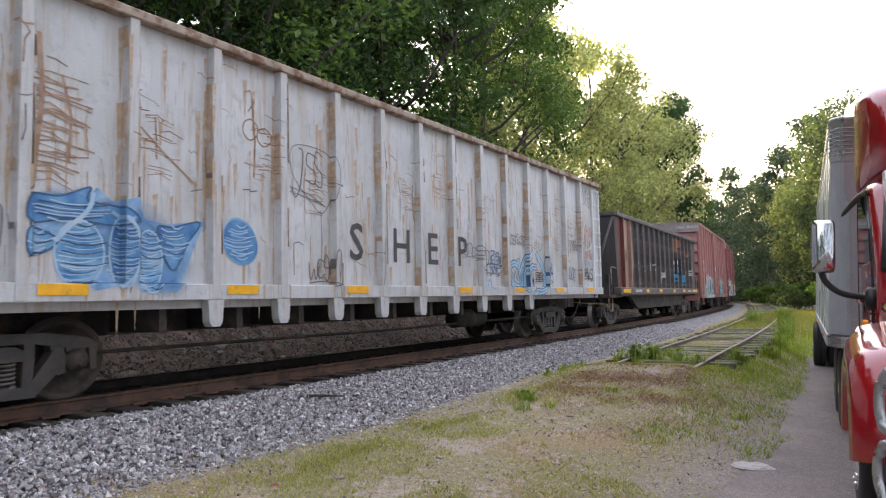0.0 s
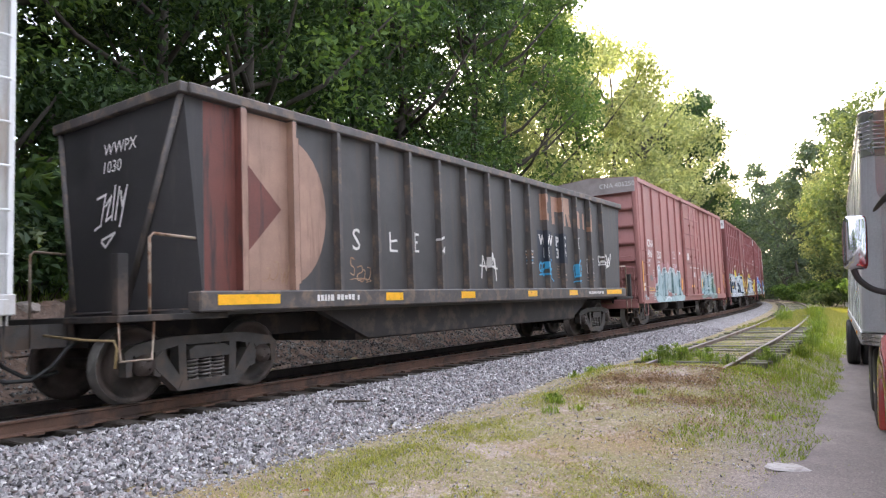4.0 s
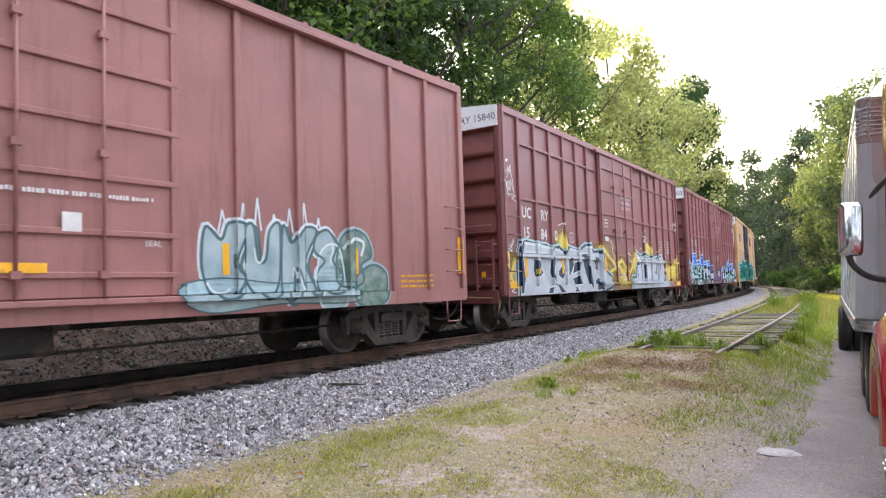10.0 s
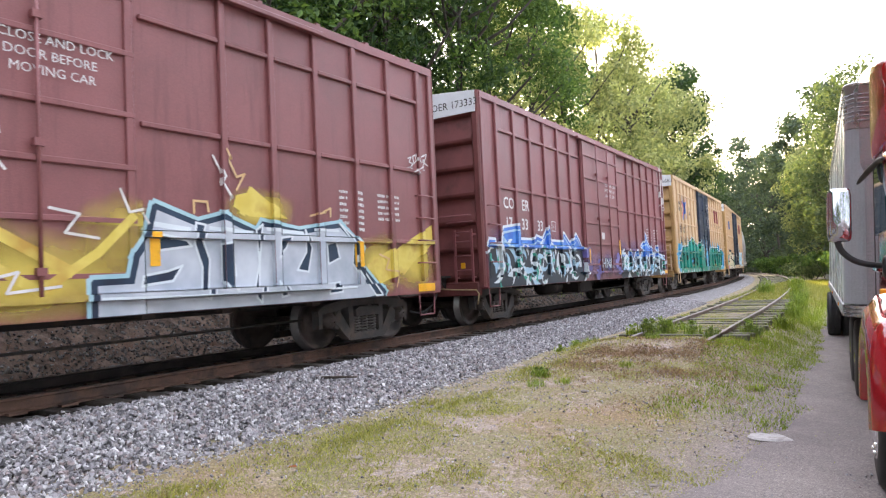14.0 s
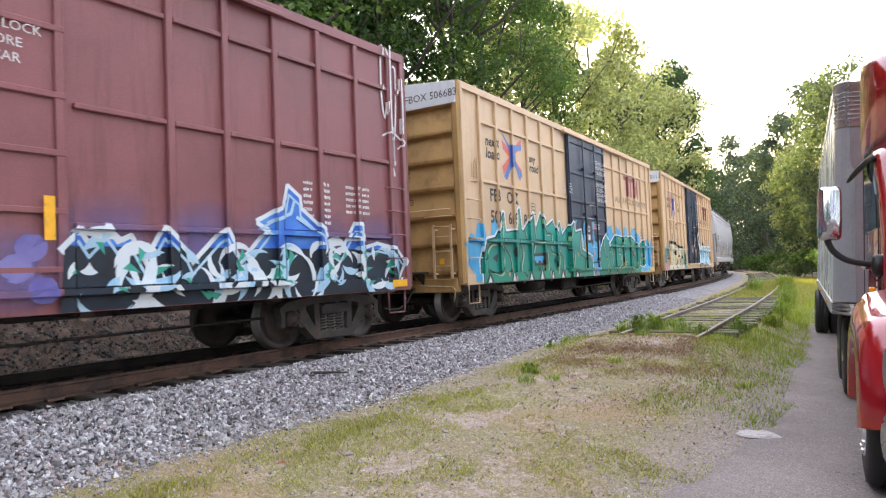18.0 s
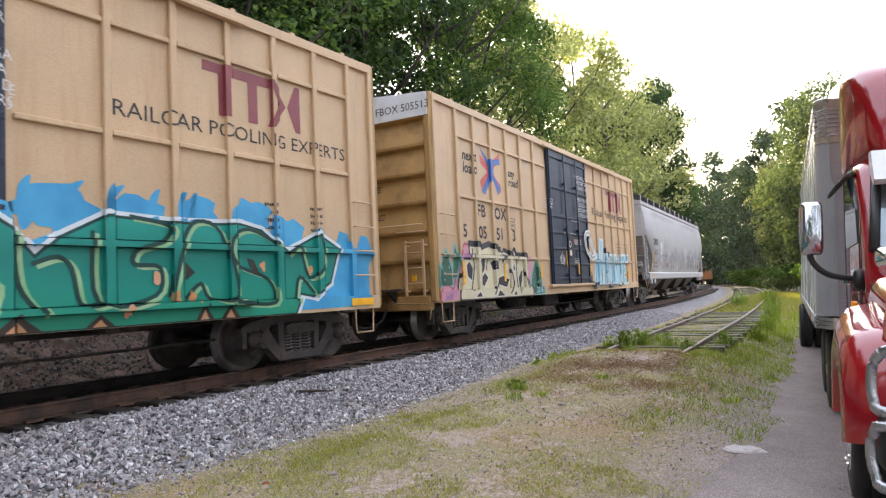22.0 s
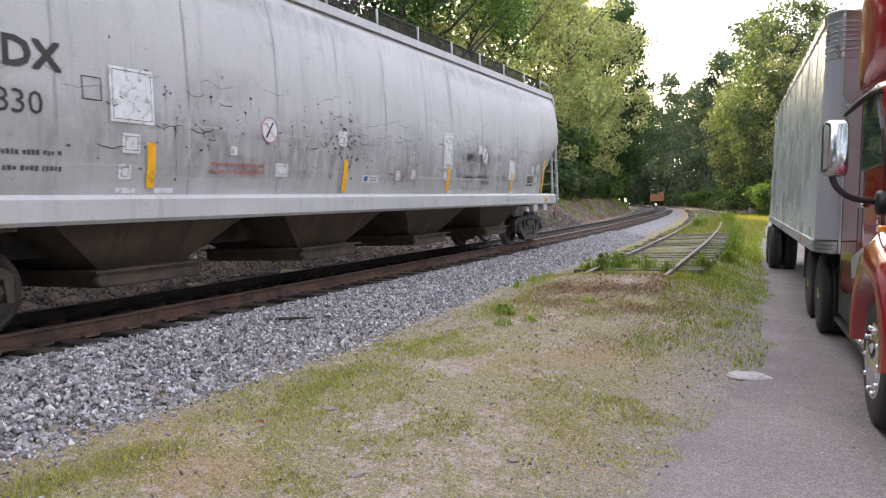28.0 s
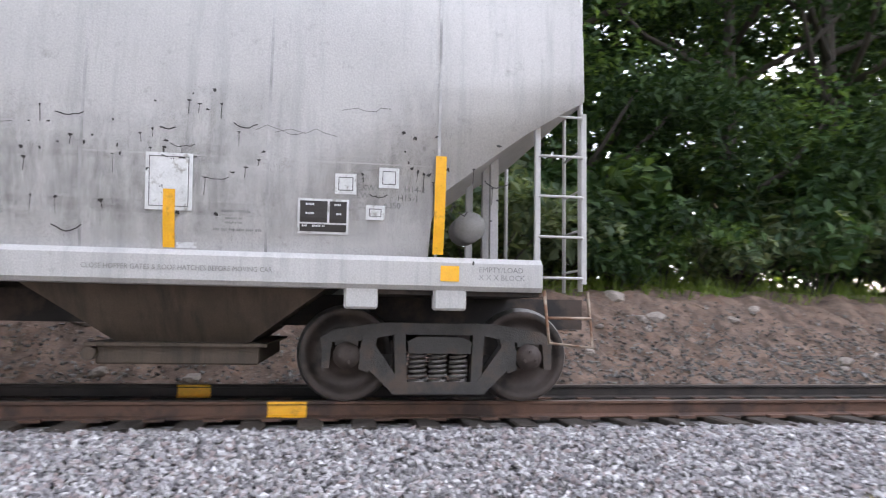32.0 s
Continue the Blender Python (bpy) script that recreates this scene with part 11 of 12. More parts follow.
def loft(bm, rings, caps=True):
    """Skin over closed rings of equal count."""
    vs = [[bm.verts.new(p) for p in ring] for ring in rings]
    m = len(vs[0])
    for a_, b_ in zip(vs, vs[1:]):
        for k in range(m):
            f = bm.faces.new((a_[k], a_[(k + 1) % m], b_[(k + 1) % m], b_[k]))
            f.smooth = True
    if caps:
        bm.faces.new(vs[0])
        bm.faces.new(vs[-1])
    bmesh.ops.recalc_face_normals(bm, faces=bm.faces)
    return bm


def section(y, x0, x1, z0, z1, p=4.0, n=28, lift=0.0):
    """A rounded upright section at y: a squared-off oval."""
    cx, cz, a_, b_ = (x0 + x1) / 2, (z0 + z1) / 2, (x1 - x0) / 2, (z1 - z0) / 2
    out = []
    for k in range(n):
        t = 2 * math.pi * (k + 0.5) / n
        c, s = math.cos(t), math.sin(t)
        x = cx + a_ * math.copysign(abs(c) ** (2 / p), c)
        z = cz + b_ * math.copysign(abs(s) ** (2 / p), s)
        out.append((x, y + lift * (z - cz), z))
    return out


for x in (0.12, 2.32):
    wheel(tractor, x, 0.0, 0.52, 0.30, -1 if x < 1 else 1, True)
for y in (4.05, 5.35):
    for x in (0.14, 0.46, 1.98, 2.30):
        wheel(tractor, x, y, 0.52, 0.28, -1 if x < 1 else 1)
bm = bmesh.new()
for x in (0.78, 1.56):
    box(bm, x, x + 0.1, -0.9, 6.1, 0.72, 1.0)
box(bm, 0.3, 2.1, -0.15, 0.15, 0.42, 0.6)
for y in (4.05, 5.35):
    box(bm, 0.3, 2.1, y - 0.12, y + 0.12, 0.42, 0.64)
box(bm, 0.7, 1.75, 4.2, 5.3, 1.0, 1.14)
part("chassis", bm, M_PLASTIC, tractor)
bm = bmesh.new()
loft(bm, [section(-1.12, 0.30, 2.14, 0.82, 1.40, 3.2), section(-1.02, 0.12, 2.32, 0.80, 1.54, 3.4), section(-0.75, 0.02, 2.42, 0.80, 1.64, 3.4), section(-0.2, 0.08, 2.36, 0.98, 1.76, 3.4), section(0.4, 0.17, 2.27, 1.0, 1.88, 3.8), section(0.86, 0.21, 2.23, 1.0, 1.98, 4)])
part("hood", bm, M_RED, tractor, smooth=True)
for sg, x0, x1 in ((0, -0.11, 0.42), (1, 2.02, 2.55)):
    bm = bmesh.new()
    # flank of the nose with its wheel arch: outer edge rounded over towards the hood
    arch = [(0.60 * math.cos(a_), 0.54 + 0.62 * math.sin(a_)) for a_ in np.linspace(0.05, 3.1, 18)]
    edge = [(0.84 * math.copysign(abs(math.cos(a_)) ** 0.6, math.cos(a_)), 0.60 + (0.98 if a_ < 1.57 else 0.84) * abs(math.sin(a_)) ** 0.7) for a_ in np.linspace(0.0, 3.14, 18)]
    rows_ = []
    for x_, shrink in ((0.02, 0.0), (0.0, 0.25), (0.03, 0.6), (0.12, 0.88), (0.30, 1.0), (0.44, 1.0)):
        rows_.append([(x_, a_[0] + (e_[0] - a_[0]) * shrink, a_[1] + (e_[1] - a_[1]) * shrink) for a_, e_ in zip(arch, edge)])
    inner = [(0.44, a_[0], a_[1]) for a_ in arch]
    rows_ += [inner]
    vs = [[bm.verts.new((p[0] + x0 if sg == 0 else x1 - p[0], p[1], p[2])) for p in row] for row in rows_]
    for r0, r1 in zip(vs, vs[1:] + vs[:1]):
        for k in range(17):
            bm.faces.new((r0[k], r0[k + 1], r1[k + 1], r1[k]))
    bmesh.ops.recalc_face_normals(bm, faces=bm.faces)
    part("fender", bm, M_RED, tractor, smooth=True)

def cab_x(y):
    """The cab's side tapers in towards the windscreen."""
    return 0.09 + 0.062 * (2.82 - y)


bm = bmesh.new()
loft(bm, [section(y, cab_x(y), 2.44 - cab_x(y), z0, z1, p, 44) for y, z0, z1, p in ((0.80, 0.80, 1.96, 8), (0.98, 0.70, 2.25, 10), (1.32, 0.62, 2.84, 14), (1.5, 0.62, 2.96, 14), (1.8, 0.62, 3.0, 14), (2.82, 0.62, 3.02, 14))])
part("cab", bm, M_RED, tractor, smooth=True)
bm = bmesh.new()
loft(bm, [section(1.34, 0.44, 2.00, 2.94, 3.20, 3.0, 40), section(1.42, 0.34, 2.10, 2.90, 3.56, 4.0, 40), section(1.56, 0.28, 2.16, 2.88, 3.84, 5.0, 40), section(1.80, 0.19, 2.25, 2.86, 4.00, 7.0, 40), section(2.2, 0.13, 2.31, 2.84, 4.09, 9.0, 40), section(2.92, 0.05, 2.39, 2.82, 4.13, 10.0, 40)])
part("roof_fairing", bm, M_RED, tractor, smooth=True)
bm = bmesh.new()
vs = [bm.verts.new(p) for p in ((0.27, 0.78, 2.03), (2.17, 0.78, 2.03), (2.10, 1.19, 2.72), (0.34, 1.19, 2.72))]
bm.faces.new(vs)
bmesh.ops.solidify(bm, geom=bm.faces[:], thickness=0.03)
part("windscreen", bm, M_SCREEN, tractor, "reflecting windscreen coloured blue-grey for the sky")
bm = bmesh.new()
for a_, c_ in (((0.27, 0.765, 2.02), (0.34, 1.175, 2.74)), ((2.17, 0.765, 2.02), (2.10, 1.175, 2.74)), ((0.27, 0.765, 2.02), (2.17, 0.765, 2.02))):
    rod(bm, [a_, c_], 0.045, 6)
part("windscreen_seal", bm, M_PLASTIC, tractor)
bm = bmesh.new()
prism(bm, [(0.90, 2.69), (0.98, 2.65), (1.32, 2.80), (1.32, 3.00), (1.10, 2.99)], "x", 0.30, 2.14)
part("sun_visor", bm, M_WHITE_GLOSS, tractor, "white sun visor")
for i, x in enumerate((0.8, 1.64)):
    bm = bmesh.new()
    lathe(bm, [(0.95, 0.008), (0.955, 0.016), (1.1, 0.018)], "y", 10, 0, (x, 0.02, 2.82))
    part("marker_lamp", bm, M_AMBER, tractor)
for x, o in ((0.09, -1), (2.35, 1)):
    bm = bmesh.new()
    prism(bm, [(1.22, 2.12), (1.98, 2.08), (1.98, 2.78), (1.55, 2.80), (1.30, 2.45)], "x", min(x, x + o * 0.02), max(x, x + o * 0.02))
    part("side_window", bm, M_GLASS, tractor)
    bm = bmesh.new()
    pts = [(x + o * 0.012, 1.16, 1.1), (x + o * 0.012, 1.16, 2.45), (x + o * 0.012, 1.5, 2.88), (x + o * 0.012, 2.06, 2.88), (x + o * 0.012, 2.06, 1.1), (x + o * 0.012, 1.16, 1.1)]
    rod(bm, pts, 0.006, 5)
    part("door_seam", bm, M_PLASTIC, tractor)
    bm = bmesh.new()
    box(bm, min(x + o * 0.01, x + o * 0.05), max(x + o * 0.01, x + o * 0.05), 1.78, 1.98, 1.70, 1.75, 0.01)
    part("door_handle", bm, M_CHROME, tractor)
    bm = bmesh.new()
    loft(bm, [section(0.985, *sorted((x + o * 0.23, x + o * 0.38)), 2.03, 2.49, 7), section(1.03, *sorted((x + o * 0.21, x + o * 0.41)), 2.00, 2.52, 7), section(1.15, *sorted((x + o * 0.21, x + o * 0.42)), 2.00, 2.52, 7)])
    mir = part("mirror", bm, M_MIRROR_BACK, tractor, "chromed door mirror", smooth=True)
    bm = bmesh.new()
    rod(bm, bent([(x + o * 0.45, 1.07, 2.02), (x + o * 0.40, 1.08, 1.90), (x + o * 0.26, 1.12, 1.80), (x, 1.2, 1.76)]), 0.030, 8)
    part("mirror_arm", bm, M_PLASTIC, tractor)
    bm = bmesh.new()
    loft(bm, [section(1.04, *sorted((x - o * 0.03, x + o * 0.08)), 1.68, 1.84, 3), section(1.20, *sorted((x - o * 0.03, x + o * 0.07)), 1.64, 1.87, 3), section(1.32, *sorted((x - o * 0.03, x + o * 0.03)), 1.68, 1.84, 3)])
    part("mirror_mount", bm, M_PLASTIC, tractor, smooth=True)
    bm = bmesh.new()
    loft(bm, [section(1.152, *sorted((x + o * 0.23, x + o * 0.40)), 2.02, 2.50, 6), section(1.16, *sorted((x + o * 0.23, x + o * 0.40)), 2.02, 2.50, 6)])
    part("mirror_glass", bm, M_GLASS, mir)
    bm = bmesh.new()
    hx = x - o * 0.22
    loft(bm, [section(-0.24, hx - 0.10, hx + 0.10, 1.87, 2.00, 3.4), section(-0.19, hx - 0.13, hx + 0.13, 1.85, 2.03, 3.4), section(-0.12, hx - 0.11, hx + 0.11, 1.86, 2.02, 3.4)])
    part("hood_mirror", bm, M_CHROME, tractor, "chrome hood mirror", smooth=True)
    bm = bmesh.new()
    rod(bm, [(hx, -0.16, 1.86), (hx - o * 0.03, -0.14, 1.74), (hx - o * 0.08, -0.10, 1.60), (hx - o * 0.12, -0.06, 1.52)], 0.022, 7)
    lathe(bm, [(1.44, 0.03), (1.46, 0.07), (1.52, 0.075), (1.55, 0.04)], "z", 12, 0, (hx - o * 0.12, -0.06, 0))
    part("hood_mirror_arm", bm, M_PLASTIC, tractor)
    bm = bmesh.new()
    hx = x - o * 0.20
    loft(bm, [section(-1.15, hx - 0.10, hx + 0.12, 0.92, 1.14, 2.6), section(-1.10, hx - 0.19, hx + 0.20, 0.86, 1.25, 2.6), section(-0.86, hx - 0.24, hx + 0.24, 0.84, 1.30, 2.6)])
    hl = part("headlight", bm, M_LENS, tractor, "clear headlight", smooth=True)
    for dx, z, q_ in ((o * 0.02, 1.02, 0.085), (-o * 0.13, 0.98, 0.07)):
        bm = bmesh.new()
        lathe(bm, [(-1.165, q_), (-1.18, q_ * 0.98), (-1.17, q_ * 0.8), (-1.12, q_ * 0.4), (-1.11, 0.01)], "y", 18, 0, (hx + dx, 0, z))
        part("reflector_bowl", bm, M_CHROME, hl, "chrome reflector bowl")
    bm = bmesh.new()
    loft(bm, [section(-1.145, hx + o * 0.07 - 0.05, hx + o * 0.07 + 0.05, 1.12, 1.19, 2.6), section(-1.08, hx + o * 0.08 - 0.08, hx + o * 0.08 + 0.07, 1.10, 1.23, 2.6)])
    part("turn_signal", bm, M_AMBER, hl)
    bm = bmesh.new()
    box(bm, *sorted((x - o * 0.02, x + o * 0.03)), 0.50, 0.60, 1.50, 1.57, 0.01)
    part("side_marker", bm, M_AMBER, tractor)
    bm = bmesh.new()
    lathe(bm, [(1.35, 0.05), (1.37, 0.30), (3.1, 0.30), (3.12, 0.05)], "y", 20, 0, (x - o * 0.36, 0, 0.62))
    tank = part("fuel_tank", bm, M_ALU, tractor, "polished fuel tank", smooth=False)
    for z, ys in ((0.36, (0.85, 2.0)), (0.72, (1.1, 2.0))):
        bm = bmesh.new()
        box(bm, *sorted((x - o * 0.02, x - o * 0.3)), ys[0], ys[1], z - 0.03, z + 0.03, 0.01)
        part("cab_step", bm, M_ALU, tractor)
    bm = bmesh.new()
    box(bm, *sorted((x - o * 0.02, x - o * 0.22)), 0.62, 3.3, 0.28, 0.34)
    box(bm, *sorted((x - o * 0.05, x - o * 0.30)), 2.2, 3.3, 0.36, 0.92, 0.03)
    part("side_skirt", bm, M_PLASTIC, tractor)
bm = bmesh.new()
loft(bm, [section(-1.42, 0.16, 2.28, 0.36, 0.90, 4), section(-1.32, -0.04, 2.48, 0.32, 0.96, 4), section(-0.78, -0.09, 2.53, 0.34, 1.0, 5)])
part("bumper", bm, M_PLASTIC, tractor)
for x in (0.26, 2.18):
    bm = bmesh.new()
    box(bm, x - 0.10, x + 0.05, -1.47, -1.36, 0.54, 0.64, 0.02)
    part("fog_light", bm, M_LENS, tractor)
bm = bmesh.new()
for z in np.arange(0.98, 1.42, 0.07):
    box(bm, 0.75, 1.69, -1.16, -1.11, z - 0.015, z + 0.015)
part("grille", bm, M_CHROME, tractor)
# grille guard: bent polished tubes
bm = bmesh.new()
for pts in ([(-0.04, -1.50, 1.29), (0.06, -1.55, 1.32), (0.4, -1.60, 1.33), (2.04, -1.60, 1.33), (2.38, -1.55, 1.32), (2.48, -1.50, 1.29)],
            [(-0.04, -1.50, 1.29), (-0.09, -1.46, 1.22), (-0.11, -1.44, 1.12), (-0.10, -1.46, 0.96), (-0.02, -1.52, 0.89), (0.5, -1.62, 0.86), (1.94, -1.62, 0.86), (2.46, -1.52, 0.89), (2.54, -1.46, 0.96), (2.55, -1.44, 1.12), (2.53, -1.46, 1.22), (2.48, -1.50, 1.29)],
            [(0.75, -1.62, 0.82), (0.0, -1.55, 0.81), (-0.10, -1.48, 0.76), (-0.13, -1.45, 0.62), (-0.10, -1.48, 0.46), (0.0, -1.55, 0.39), (0.75, -1.62, 0.36), (1.69, -1.62, 0.36), (2.44, -1.55, 0.39), (2.54, -1.48, 0.46), (2.57, -1.45, 0.62), (2.54, -1.48, 0.76), (2.44, -1.55, 0.81), (1.69, -1.62, 0.82)]):
    rod(bm, bent(pts), 0.038, 10)
for x in (0.8, 1.64):
    rod(bm, [(x, -1.62, 0.36), (x, -1.63, 0.86), (x, -1.61, 1.42)], 0.035, 8)
part("grille_guard", bm, M_GUARD, tractor, "polished tube grille guard")
bm = bmesh.new()
for x in (0.10, 2.30):
    box(bm, x, x + 0.04, 2.84, 2.98, 0.95, 2.86, 0.01)
part("cab_extender", bm, M_PLASTIC, tractor, "black rubber strips behind the cab")
for x, o in ((0.075, -1), (2.365, 1)):
    bm = bmesh.new()
    rod(bm, bent([(x, 1.34, 2.82), (x + o * 0.01, 1.6, 2.83), (x + o * 0.06, 1.95, 2.77), (x + o * 0.12, 2.3, 2.68)]), [0.012, 0.02, 0.024, 0.026, 0.028, 0.03, 0.03, 0.03, 0.03, 0.028, 0.026, 0.02, 0.012], 8)
    part("door_visor", bm, M_PLASTIC, tractor)
    bm = bmesh.new()
    ring_ = [(x + o * 0.004, 0.66 * math.cos(a_), 0.54 + 0.67 * math.sin(a_)) for a_ in np.linspace(0.0, 3.14, 20)]
    rod(bm, [(q_[0] - o * 0.09, q_[1], q_[2]) for q_ in ring_], 0.07, 6)
    part("wheel_arch", bm, M_PLASTIC, tractor)
# a set-back axle: the nose is short
for ob in list(tractor.children):
    if ob.name.split(".")[0] in ("hood", "headlight", "bumper", "fog_light", "grille", "grille_guard", "chassis"):
        for me in [ob.data] + [c.data for c in ob.children]:
            for v in me.vertices:
                if v.co.y < -0.2:
                    v.co.y = -0.2 + (v.co.y + 0.2) * 0.7
                    v.co.x = 1.22 + (v.co.x - 1.22) * 0.88
# what sits on the cab's sides follows their taper
SIDE_PARTS = ("side_window", "door_seam", "door_handle", "mirror_arm", "mirror_mount", "door_visor")
for ob in list(tractor.children):
    if ob.name.split(".")[0] in SIDE_PARTS:
        for v in ob.data.vertices:
            v.co.x += (cab_x(v.co.y) - 0.085) * (1 if v.co.x < 1.2 else -1)
bm = bmesh.new()
for k in range(3):
    box(bm, 0.180, 0.200, 1.30, 1.52, 1.62 - 0.07 * k, 1.665 - 0.07 * k)
part("door_print", bm, M_TEXT_WHITE, tractor, "white printed bars on the door")
bm = bmesh.new()
prism(bm, [(1.5, 1.0), (2.1, 0.95), (2.2, 1.15), (1.6, 1.3)], "x", 0.10, 0.165)
part("door_graphic", bm, M_TRAILER_POST, tractor, "pale grey curved graphic")

# trailer
T0, T1, TW0, TW1, TZ0, TZ1 = 3.27, 14.9, -0.03, 2.53, 1.12, 4.04
bm = bmesh.new()
box(bm, TW0, TW1, T0 + 0.24, T1, TZ0 + 0.14, TZ1)
part("body", bm, M_TRAILER, trailer)
bm = bmesh.new()
box(bm, -0.002, 0.006, -0.006, 0.006, TZ0 + 0.16, TZ1 - 0.12)
seam = to_mesh("panel_joint", bm, M_TRAILER)
for i in range(9):
    y = T0 + 1.15 * (i + 1)
    part_mesh("panel_joint", seam, trailer, pose(TW0 - 0.004, y, 0))
for z0, z1, m, nm in ((TZ0, TZ0 + 0.15, M_TRAILER_POST, "bottom_rail"), (TZ1 - 0.10, TZ1 + 0.03, M_ALU, "top_rail")):
    bm = bmesh.new()
    for x in (TW0 - 0.02, TW1 - 0.02):
        box(bm, x, x + 0.04, T0 + 0.3, T1, z0, z1, 0.008)
    part(nm, bm, m, trailer)
for i in range(15):
    bm = bmesh.new()
    y = T0 + 0.5 + 0.72 * i
    lathe(bm, [(TW0 - 0.026, 0.001), (TW0 - 0.024, 0.014), (TW0 - 0.018, 0.016)], "x", 8, 0, (0, y, TZ0 + 0.07))
    part("rivet", bm, M_ALU, trailer)
TR = 0.24
for x, o in ((TW0, 1), (TW1, -1)):
    bm = bmesh.new()
    arc = [(x + o * TR * (1 - math.cos(a_)), T0 + TR * (1 - math.sin(a_))) for a_ in np.linspace(0.0, 1.5708, 9)]
    prism(bm, arc + [(x + o * TR, T0 + TR)], "z", TZ0 + 0.17, TZ1 - 0.56)
    part("corner_post", bm, M_TRAILER_POST, trailer, "rounded grey corner post")
    bm = bmesh.new()
    prism(bm, [(p[0] - o * 0.006, p[1] - 0.006) for p in arc] + [(x + o * TR, T0 + TR)], "z", TZ1 - 0.555, TZ1 - 0.02)
    cap = part("corner_cap", bm, M_ALU, trailer, "shiny louvred corner cap")
    for k in range(7):
        bm = bmesh.new()
        z = TZ1 - 0.47 + 0.055 * k
        for a0 in (0.12, 0.62, 1.12):
            pts = [(x + o * (TR - (TR + 0.012) * math.cos(a_)), T0 + TR - (TR + 0.012) * math.sin(a_), z + 0.03 * (a_ - a0)) for a_ in np.linspace(a0, a0 + 0.36, 4)]
            rod(bm, pts, 0.011, 5)
        part("louvre", bm, M_TRAILER_POST, cap)
    for k in range(3):
        bm = bmesh.new()
        z = TZ0 + 0.025 + 0.05 * k
        prism(bm, [(p[0] - o * 0.012, p[1] - 0.012) for p in arc] + [(x + o * TR, T0 + TR)], "z", z - 0.021, z + 0.021)
        part("corner_band", bm, M_ALU, trailer)
bm = bmesh.new()
box(bm, TW0 + TR, TW1 - TR, T0 + 0.004, T0 + 0.05, TZ0, TZ1 - 0.02, 0.004)
part("front_wall", bm, M_WHITE_GLOSS, trailer, "pale smooth front wall")
bm = bmesh.new()
for k in range(40):
    z = TZ0 + 0.2 + 0.066 * k
    lathe(bm, [(T0 - 0.004, 0.001), (T0 - 0.002, 0.009), (T0 + 0.006, 0.010)], "y", 6, 0, (TW0 + TR + 0.03, 0, z))
part("rivet_row", bm, M_ALU, trailer)
bm = bmesh.new()
rod(bm, [(TW0 - 0.005, T1, TZ1), (TW0 - 0.005, T0 + TR, TZ1)] + [(TW0 + TR - (TR + 0.005) * math.cos(a_), T0 + TR - (TR + 0.005) * math.sin(a_), TZ1) for a_ in np.linspace(0.2, 1.57, 7)]
    + [(TW1 - TR + (TR + 0.005) * math.sin(a_), T0 + TR - (TR + 0.005) * math.cos(a_), TZ1) for a_ in np.linspace(0.0, 1.4, 7)] + [(TW1 + 0.005, T0 + TR, TZ1), (TW1 + 0.005, T1, TZ1)], 0.022, 6)
part("roof_edge", bm, M_ALU, trailer)
bm = bmesh.new()
for y in np.arange(T0 + 0.6, T1, 0.9):
    box(bm, TW0 + 0.1, TW1 - 0.1, y - 0.04, y + 0.04, TZ0 + 0.02, TZ0 + 0.13)
for x in (0.5, 1.75):
    box(bm, x, x + 0.14, T1 - 4.6, T1 - 0.6, 0.72, TZ0)
for x in (0.25, 2.05):
    box(bm, x, x + 0.12, 7.6, 7.75, 0.35, TZ0)
part("underframe", bm, M_PLASTIC, trailer)
for y in (12.6, 13.85):
    for x in (0.04, 0.36, 2.04, 2.36):
        wheel(trailer, x, y, 0.51, 0.28, -1 if x < 1 else 1)
bm = bmesh.new()
box(bm, 0.02, 0.62, 14.5, 14.53, 0.35, 1.05)
part("mud_flap", bm, M_PLASTIC, trailer)
for y in (5.0, 9.2, 14.5):
    bm = bmesh.new()
    box(bm, TW0 - 0.035, TW0, y, y + 0.1, TZ0 + 0.04, TZ0 + 0.09, 0.008)
    part("side_marker", bm, M_AMBER, trailer)

# ---- small things ----
# Flat, pale, mottled patch on the lane's edge.
M_PALE = surface("pale_mottled_patch", (0.42, 0.385, 0.37), 0.8, vary=0.12, scale=9, dirt=(0.30, 0.27, 0.25), dirt_amount=0.3, dirt_scale=5)
bm = bmesh.new()
ring = []
for k in range(22):
    a_ = 2 * math.pi * k / 22
    f = 1 + rng.uniform(-0.14, 0.14)
    ring.append(bm.verts.new((0.22 * f * math.cos(a_), 0.17 * f * math.sin(a_), 0.0)))
cen = [bm.verts.new((v.co.x * 0.8, v.co.y * 0.8, 0.014 + rng.uniform(0, 0.006))) for v in ring]
top = bm.verts.new((0, 0, 0.02))
for k in range(22):
    bm.faces.new((ring[k], ring[(k + 1) % 22], cen[(k + 1) % 22], cen[k]))
    bm.faces.new((cen[k], cen[(k + 1) % 22], top))
pale = tagged(new("pale_patch", to_mesh("pale_patch", bm, M_PALE)), "flat pale whitish patch lying on the lane's edge", "patch")
pale.matrix_basis = pose(-1.84, 8.15, float(road_z(np.array(-1.84), np.array(8.15))) + 0.002)

bm = bmesh.new()
rod(bm, [(-0.35, 0.02, 0), (-0.1, 0, 0.01), (0.15, 0.01, 0.005), (0.36, -0.02, 0)], [0.012, 0.022, 0.02, 0.01], 6)
stick = tagged(new("stick", to_mesh("stick", bm, M_TIE)), "dark broken stick lying on the ballast", "stick")
sx, sy, _ = line(7.2, 2.0)
stick.matrix_basis = pose(float(sx), float(sy), float(ballast_z(2.0)) + 0.045, 0, 0, 35)

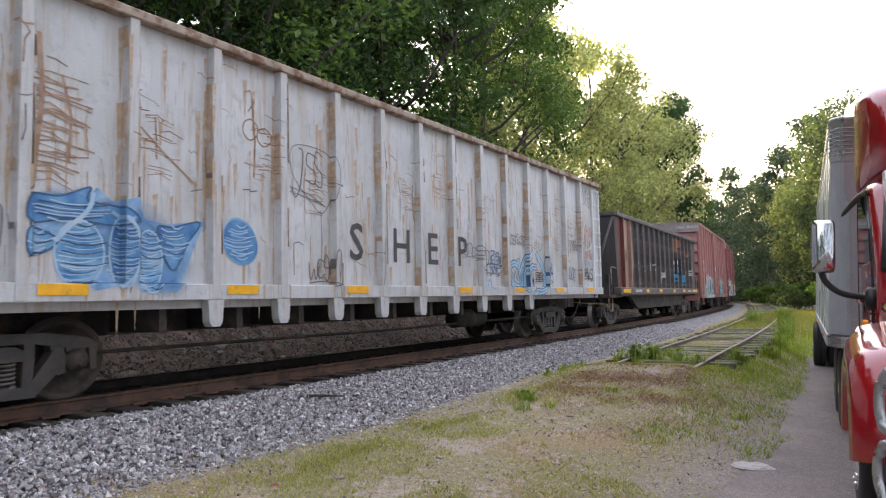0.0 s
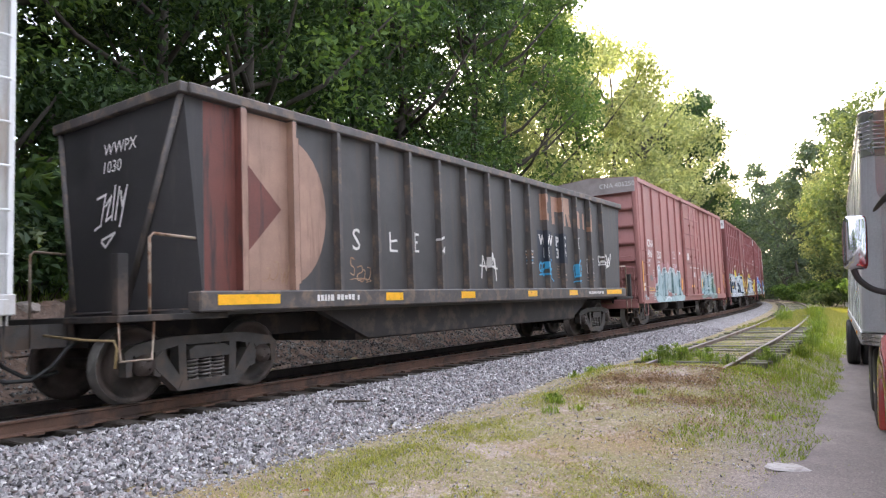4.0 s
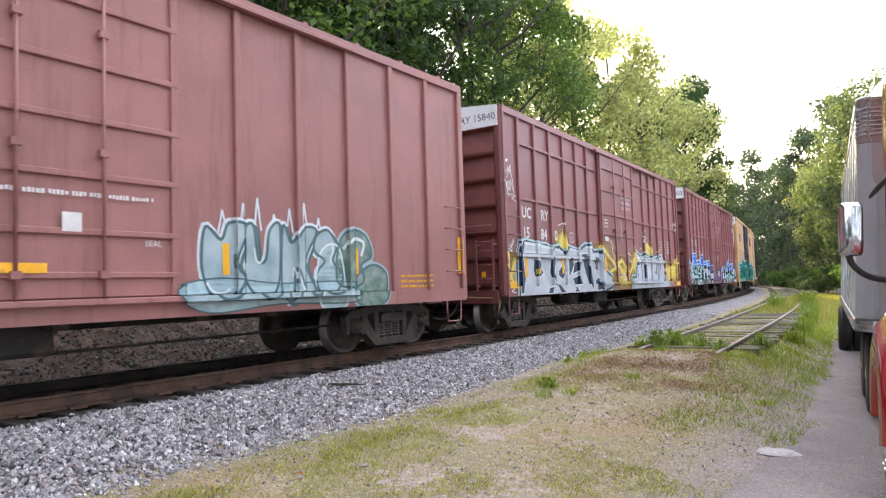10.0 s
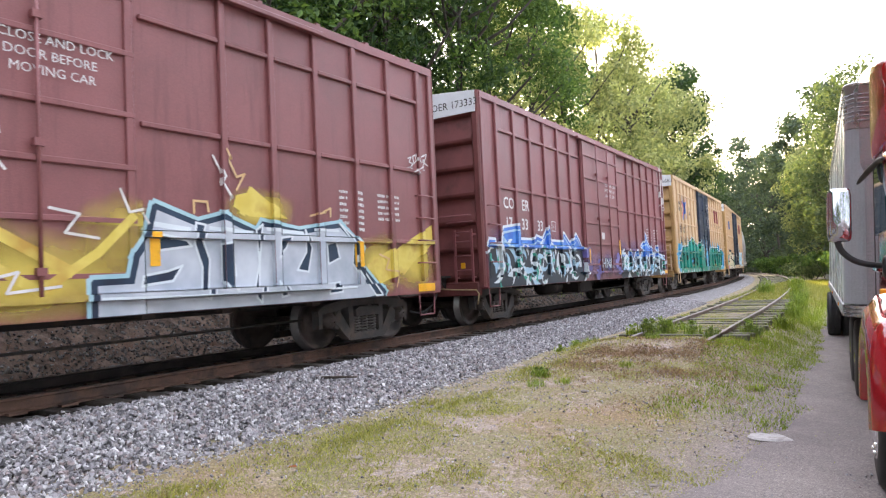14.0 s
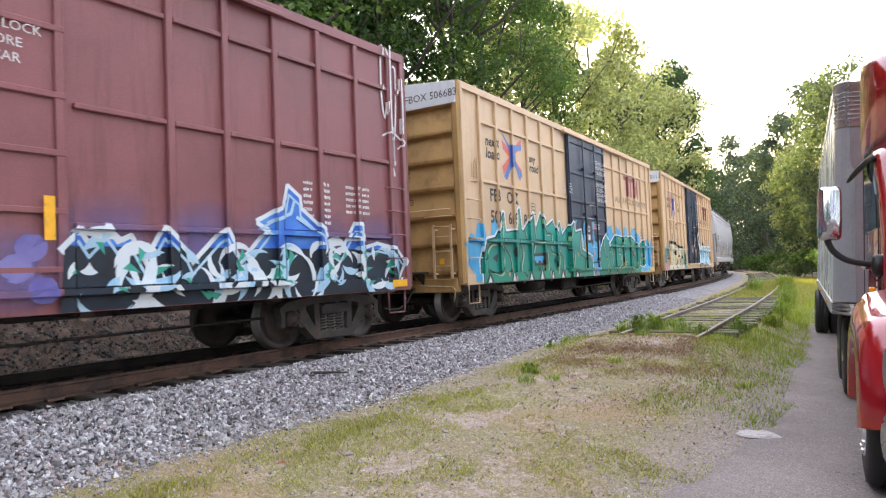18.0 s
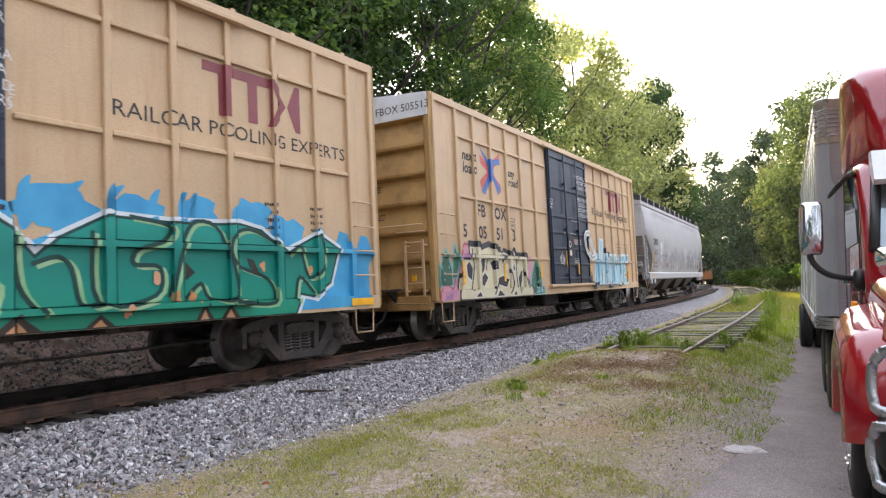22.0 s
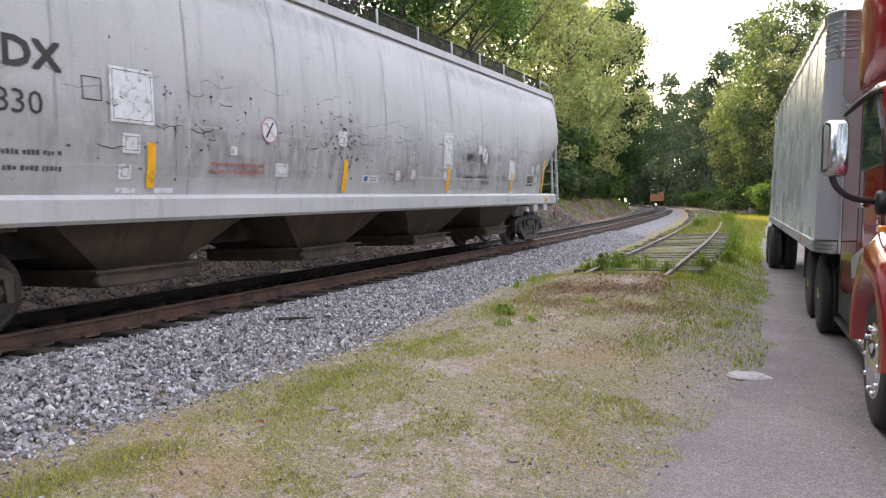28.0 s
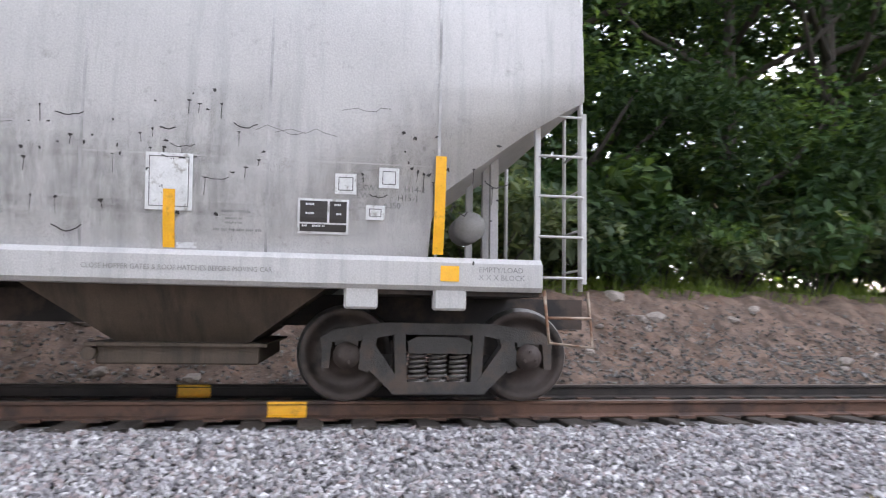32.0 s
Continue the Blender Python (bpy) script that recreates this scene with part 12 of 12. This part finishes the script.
M_POLE = surface("weathered_pale_pole", (0.42, 0.40, 0.37), 0.85, vary=0.2, scale=4, bump=0.4)
bm = bmesh.new()
rod(bm, [(0, -0.3, -1.0), (0.0, 0.5, 2.0), (0, 1.15, 4.2)], [0.10, 0.085, 0.07], 10)
pole_ob = tagged(new("leaning_pole", to_mesh("leaning_pole", bm, M_POLE)), "pale weathered wooden pole leaning among the trees", "pole")
pole_ob.matrix_basis = pose(-15.6, 15.4, 2.6, 0, 0, 0)

ROCKS = []
for k in range(5):
    bm = bmesh.new()
    bmesh.ops.create_icosphere(bm, subdivisions=2, radius=1.0)
    r_ = random.Random(700 + k)
    off = Vector((r_.uniform(0, 50), r_.uniform(0, 50), 0))
    for v in bm.verts:
        v.co *= 1 + 0.35 * noise.noise(v.co * 1.3 + off)
        v.co.z *= 0.62
    ROCKS.append(to_mesh("rock", bm, M_ROCK))
for i in range(70):
    s, d = rng.uniform(-10, 50), rng.uniform(-5.6, -3.4)
    if i < 2:
        s, d = ((6.9, -5.0), (6.3, -5.5))[i]
    x, y, _ = line(s, d)
    rk = tagged(new("rock", ROCKS[i % 5]), "grey-brown rock half sunk in the dirt bank", "rock", "rocks on the bank")
    sz = rng.uniform(0.05, 0.17) if i > 1 else 0.24
    rk.matrix_basis = pose(float(x), float(y), float(ground_z(np.array(x), np.array(y))) + 0.01, rng.uniform(-20, 20), rng.uniform(-20, 20), rng.uniform(0, 360)) @ Matrix.Diagonal((sz, sz, sz, 1))
for i in range(12):
    x, y = ((-4.24, 8.99), (-3.92, 4.28), (-3.3, 3.9), (-3.1, 5.0), (-2.4, 6.1), (-4.6, 6.4), (-1.7, 9.9), (-1.5, 6.6), (-3.6, 10.8), (-2.9, 7.9), (-4.9, 5.2), (-5.4, 7.2))[i]
    rk = tagged(new("stone", ROCKS[i % 5]), "small pale stone lying on the worn turf", "stone", "stones on the turf")
    sz = 0.05 if i < 2 else rng.uniform(0.018, 0.035)
    rk.matrix_basis = pose(x, y, float(ground_z(np.array(x), np.array(y))) + 0.008, 0, 0, rng.uniform(0, 360)) @ Matrix.Diagonal((sz * 1.4, sz, sz * 0.7, 1))
    rk.data = ROCKS[i % 5]
bm = bmesh.new()
vs = [bm.verts.new(p) for p in ((-0.06, 0, 0), (0, 0.035, 0.02), (0.06, 0, 0.01), (0, -0.035, 0.015))]
bm.faces.new(vs)
bmesh.ops.solidify(bm, geom=bm.faces[:], thickness=0.002)
leaf = tagged(new("fallen_leaf", to_mesh("fallen_leaf", bm, surface("orange_dead_leaf", (0.45, 0.13, 0.04), 0.7))), "small orange dead leaf lying on the grass", "leaf")
leaf.matrix_basis = pose(-5.11, 4.57, float(ground_z(np.array(-5.11), np.array(4.57))) + 0.03)

# far orange works vehicle beside the line
M_ORANGE = surface("orange_machine_paint", (0.48, 0.21, 0.09), 0.5, vary=0.15, scale=1.5)
works = thing("works_vehicle", "orange track maintenance vehicle standing beside the line", "vehicle", at=pose(-31.0, 145, 0.15, 0, 0, 14))
bm = bmesh.new()
box(bm, -1.3, 1.3, -2.2, 3.0, 1.0, 2.3, 0.05)
part("body", bm, M_ORANGE, works)
bm = bmesh.new()
box(bm, -1.2, 0.2, -1.4, 0.6, 2.3, 3.5, 0.08)
part("cab", bm, M_ORANGE, works)
bm = bmesh.new()
box(bm, -1.05, 0.05, -1.44, -1.40, 2.6, 3.3)
part("window", bm, M_GLASS, works)
bm = bmesh.new()
box(bm, 0.3, 1.25, -1.6, 2.6, 2.3, 2.75, 0.05)
part("engine_cover", bm, M_ORANGE, works)
for x in (-0.75, 0.75):
    for y in (-1.4, 2.0):
        bm = bmesh.new()
        lathe(bm, [(x - 0.1, 0.05), (x - 0.09, 0.45), (x + 0.09, 0.45), (x + 0.1, 0.05)], "x", 16, 0, (0, y, 0.45))
        part("wheel", bm, M_TYRE, works)
bm = bmesh.new()
box(bm, -1.1, 1.1, -2.0, 2.8, 0.7, 1.0)
part("chassis", bm, M_PLASTIC, works)

bm = bmesh.new()
box(bm, -0.6, 0.6, -0.3, 0.3, 0, 0.6, 0.04)
block = tagged(new("concrete_block", to_mesh("concrete_block", bm, surface("grey_concrete", (0.40, 0.39, 0.37), 0.9, vary=0.15, scale=3))), "pale concrete block standing on the grass", "block")
block.matrix_basis = pose(-6.75, 72.0, float(ground_z(np.array(-6.75), np.array(72.0))) - 0.02, 0, 0, 8)

motions()
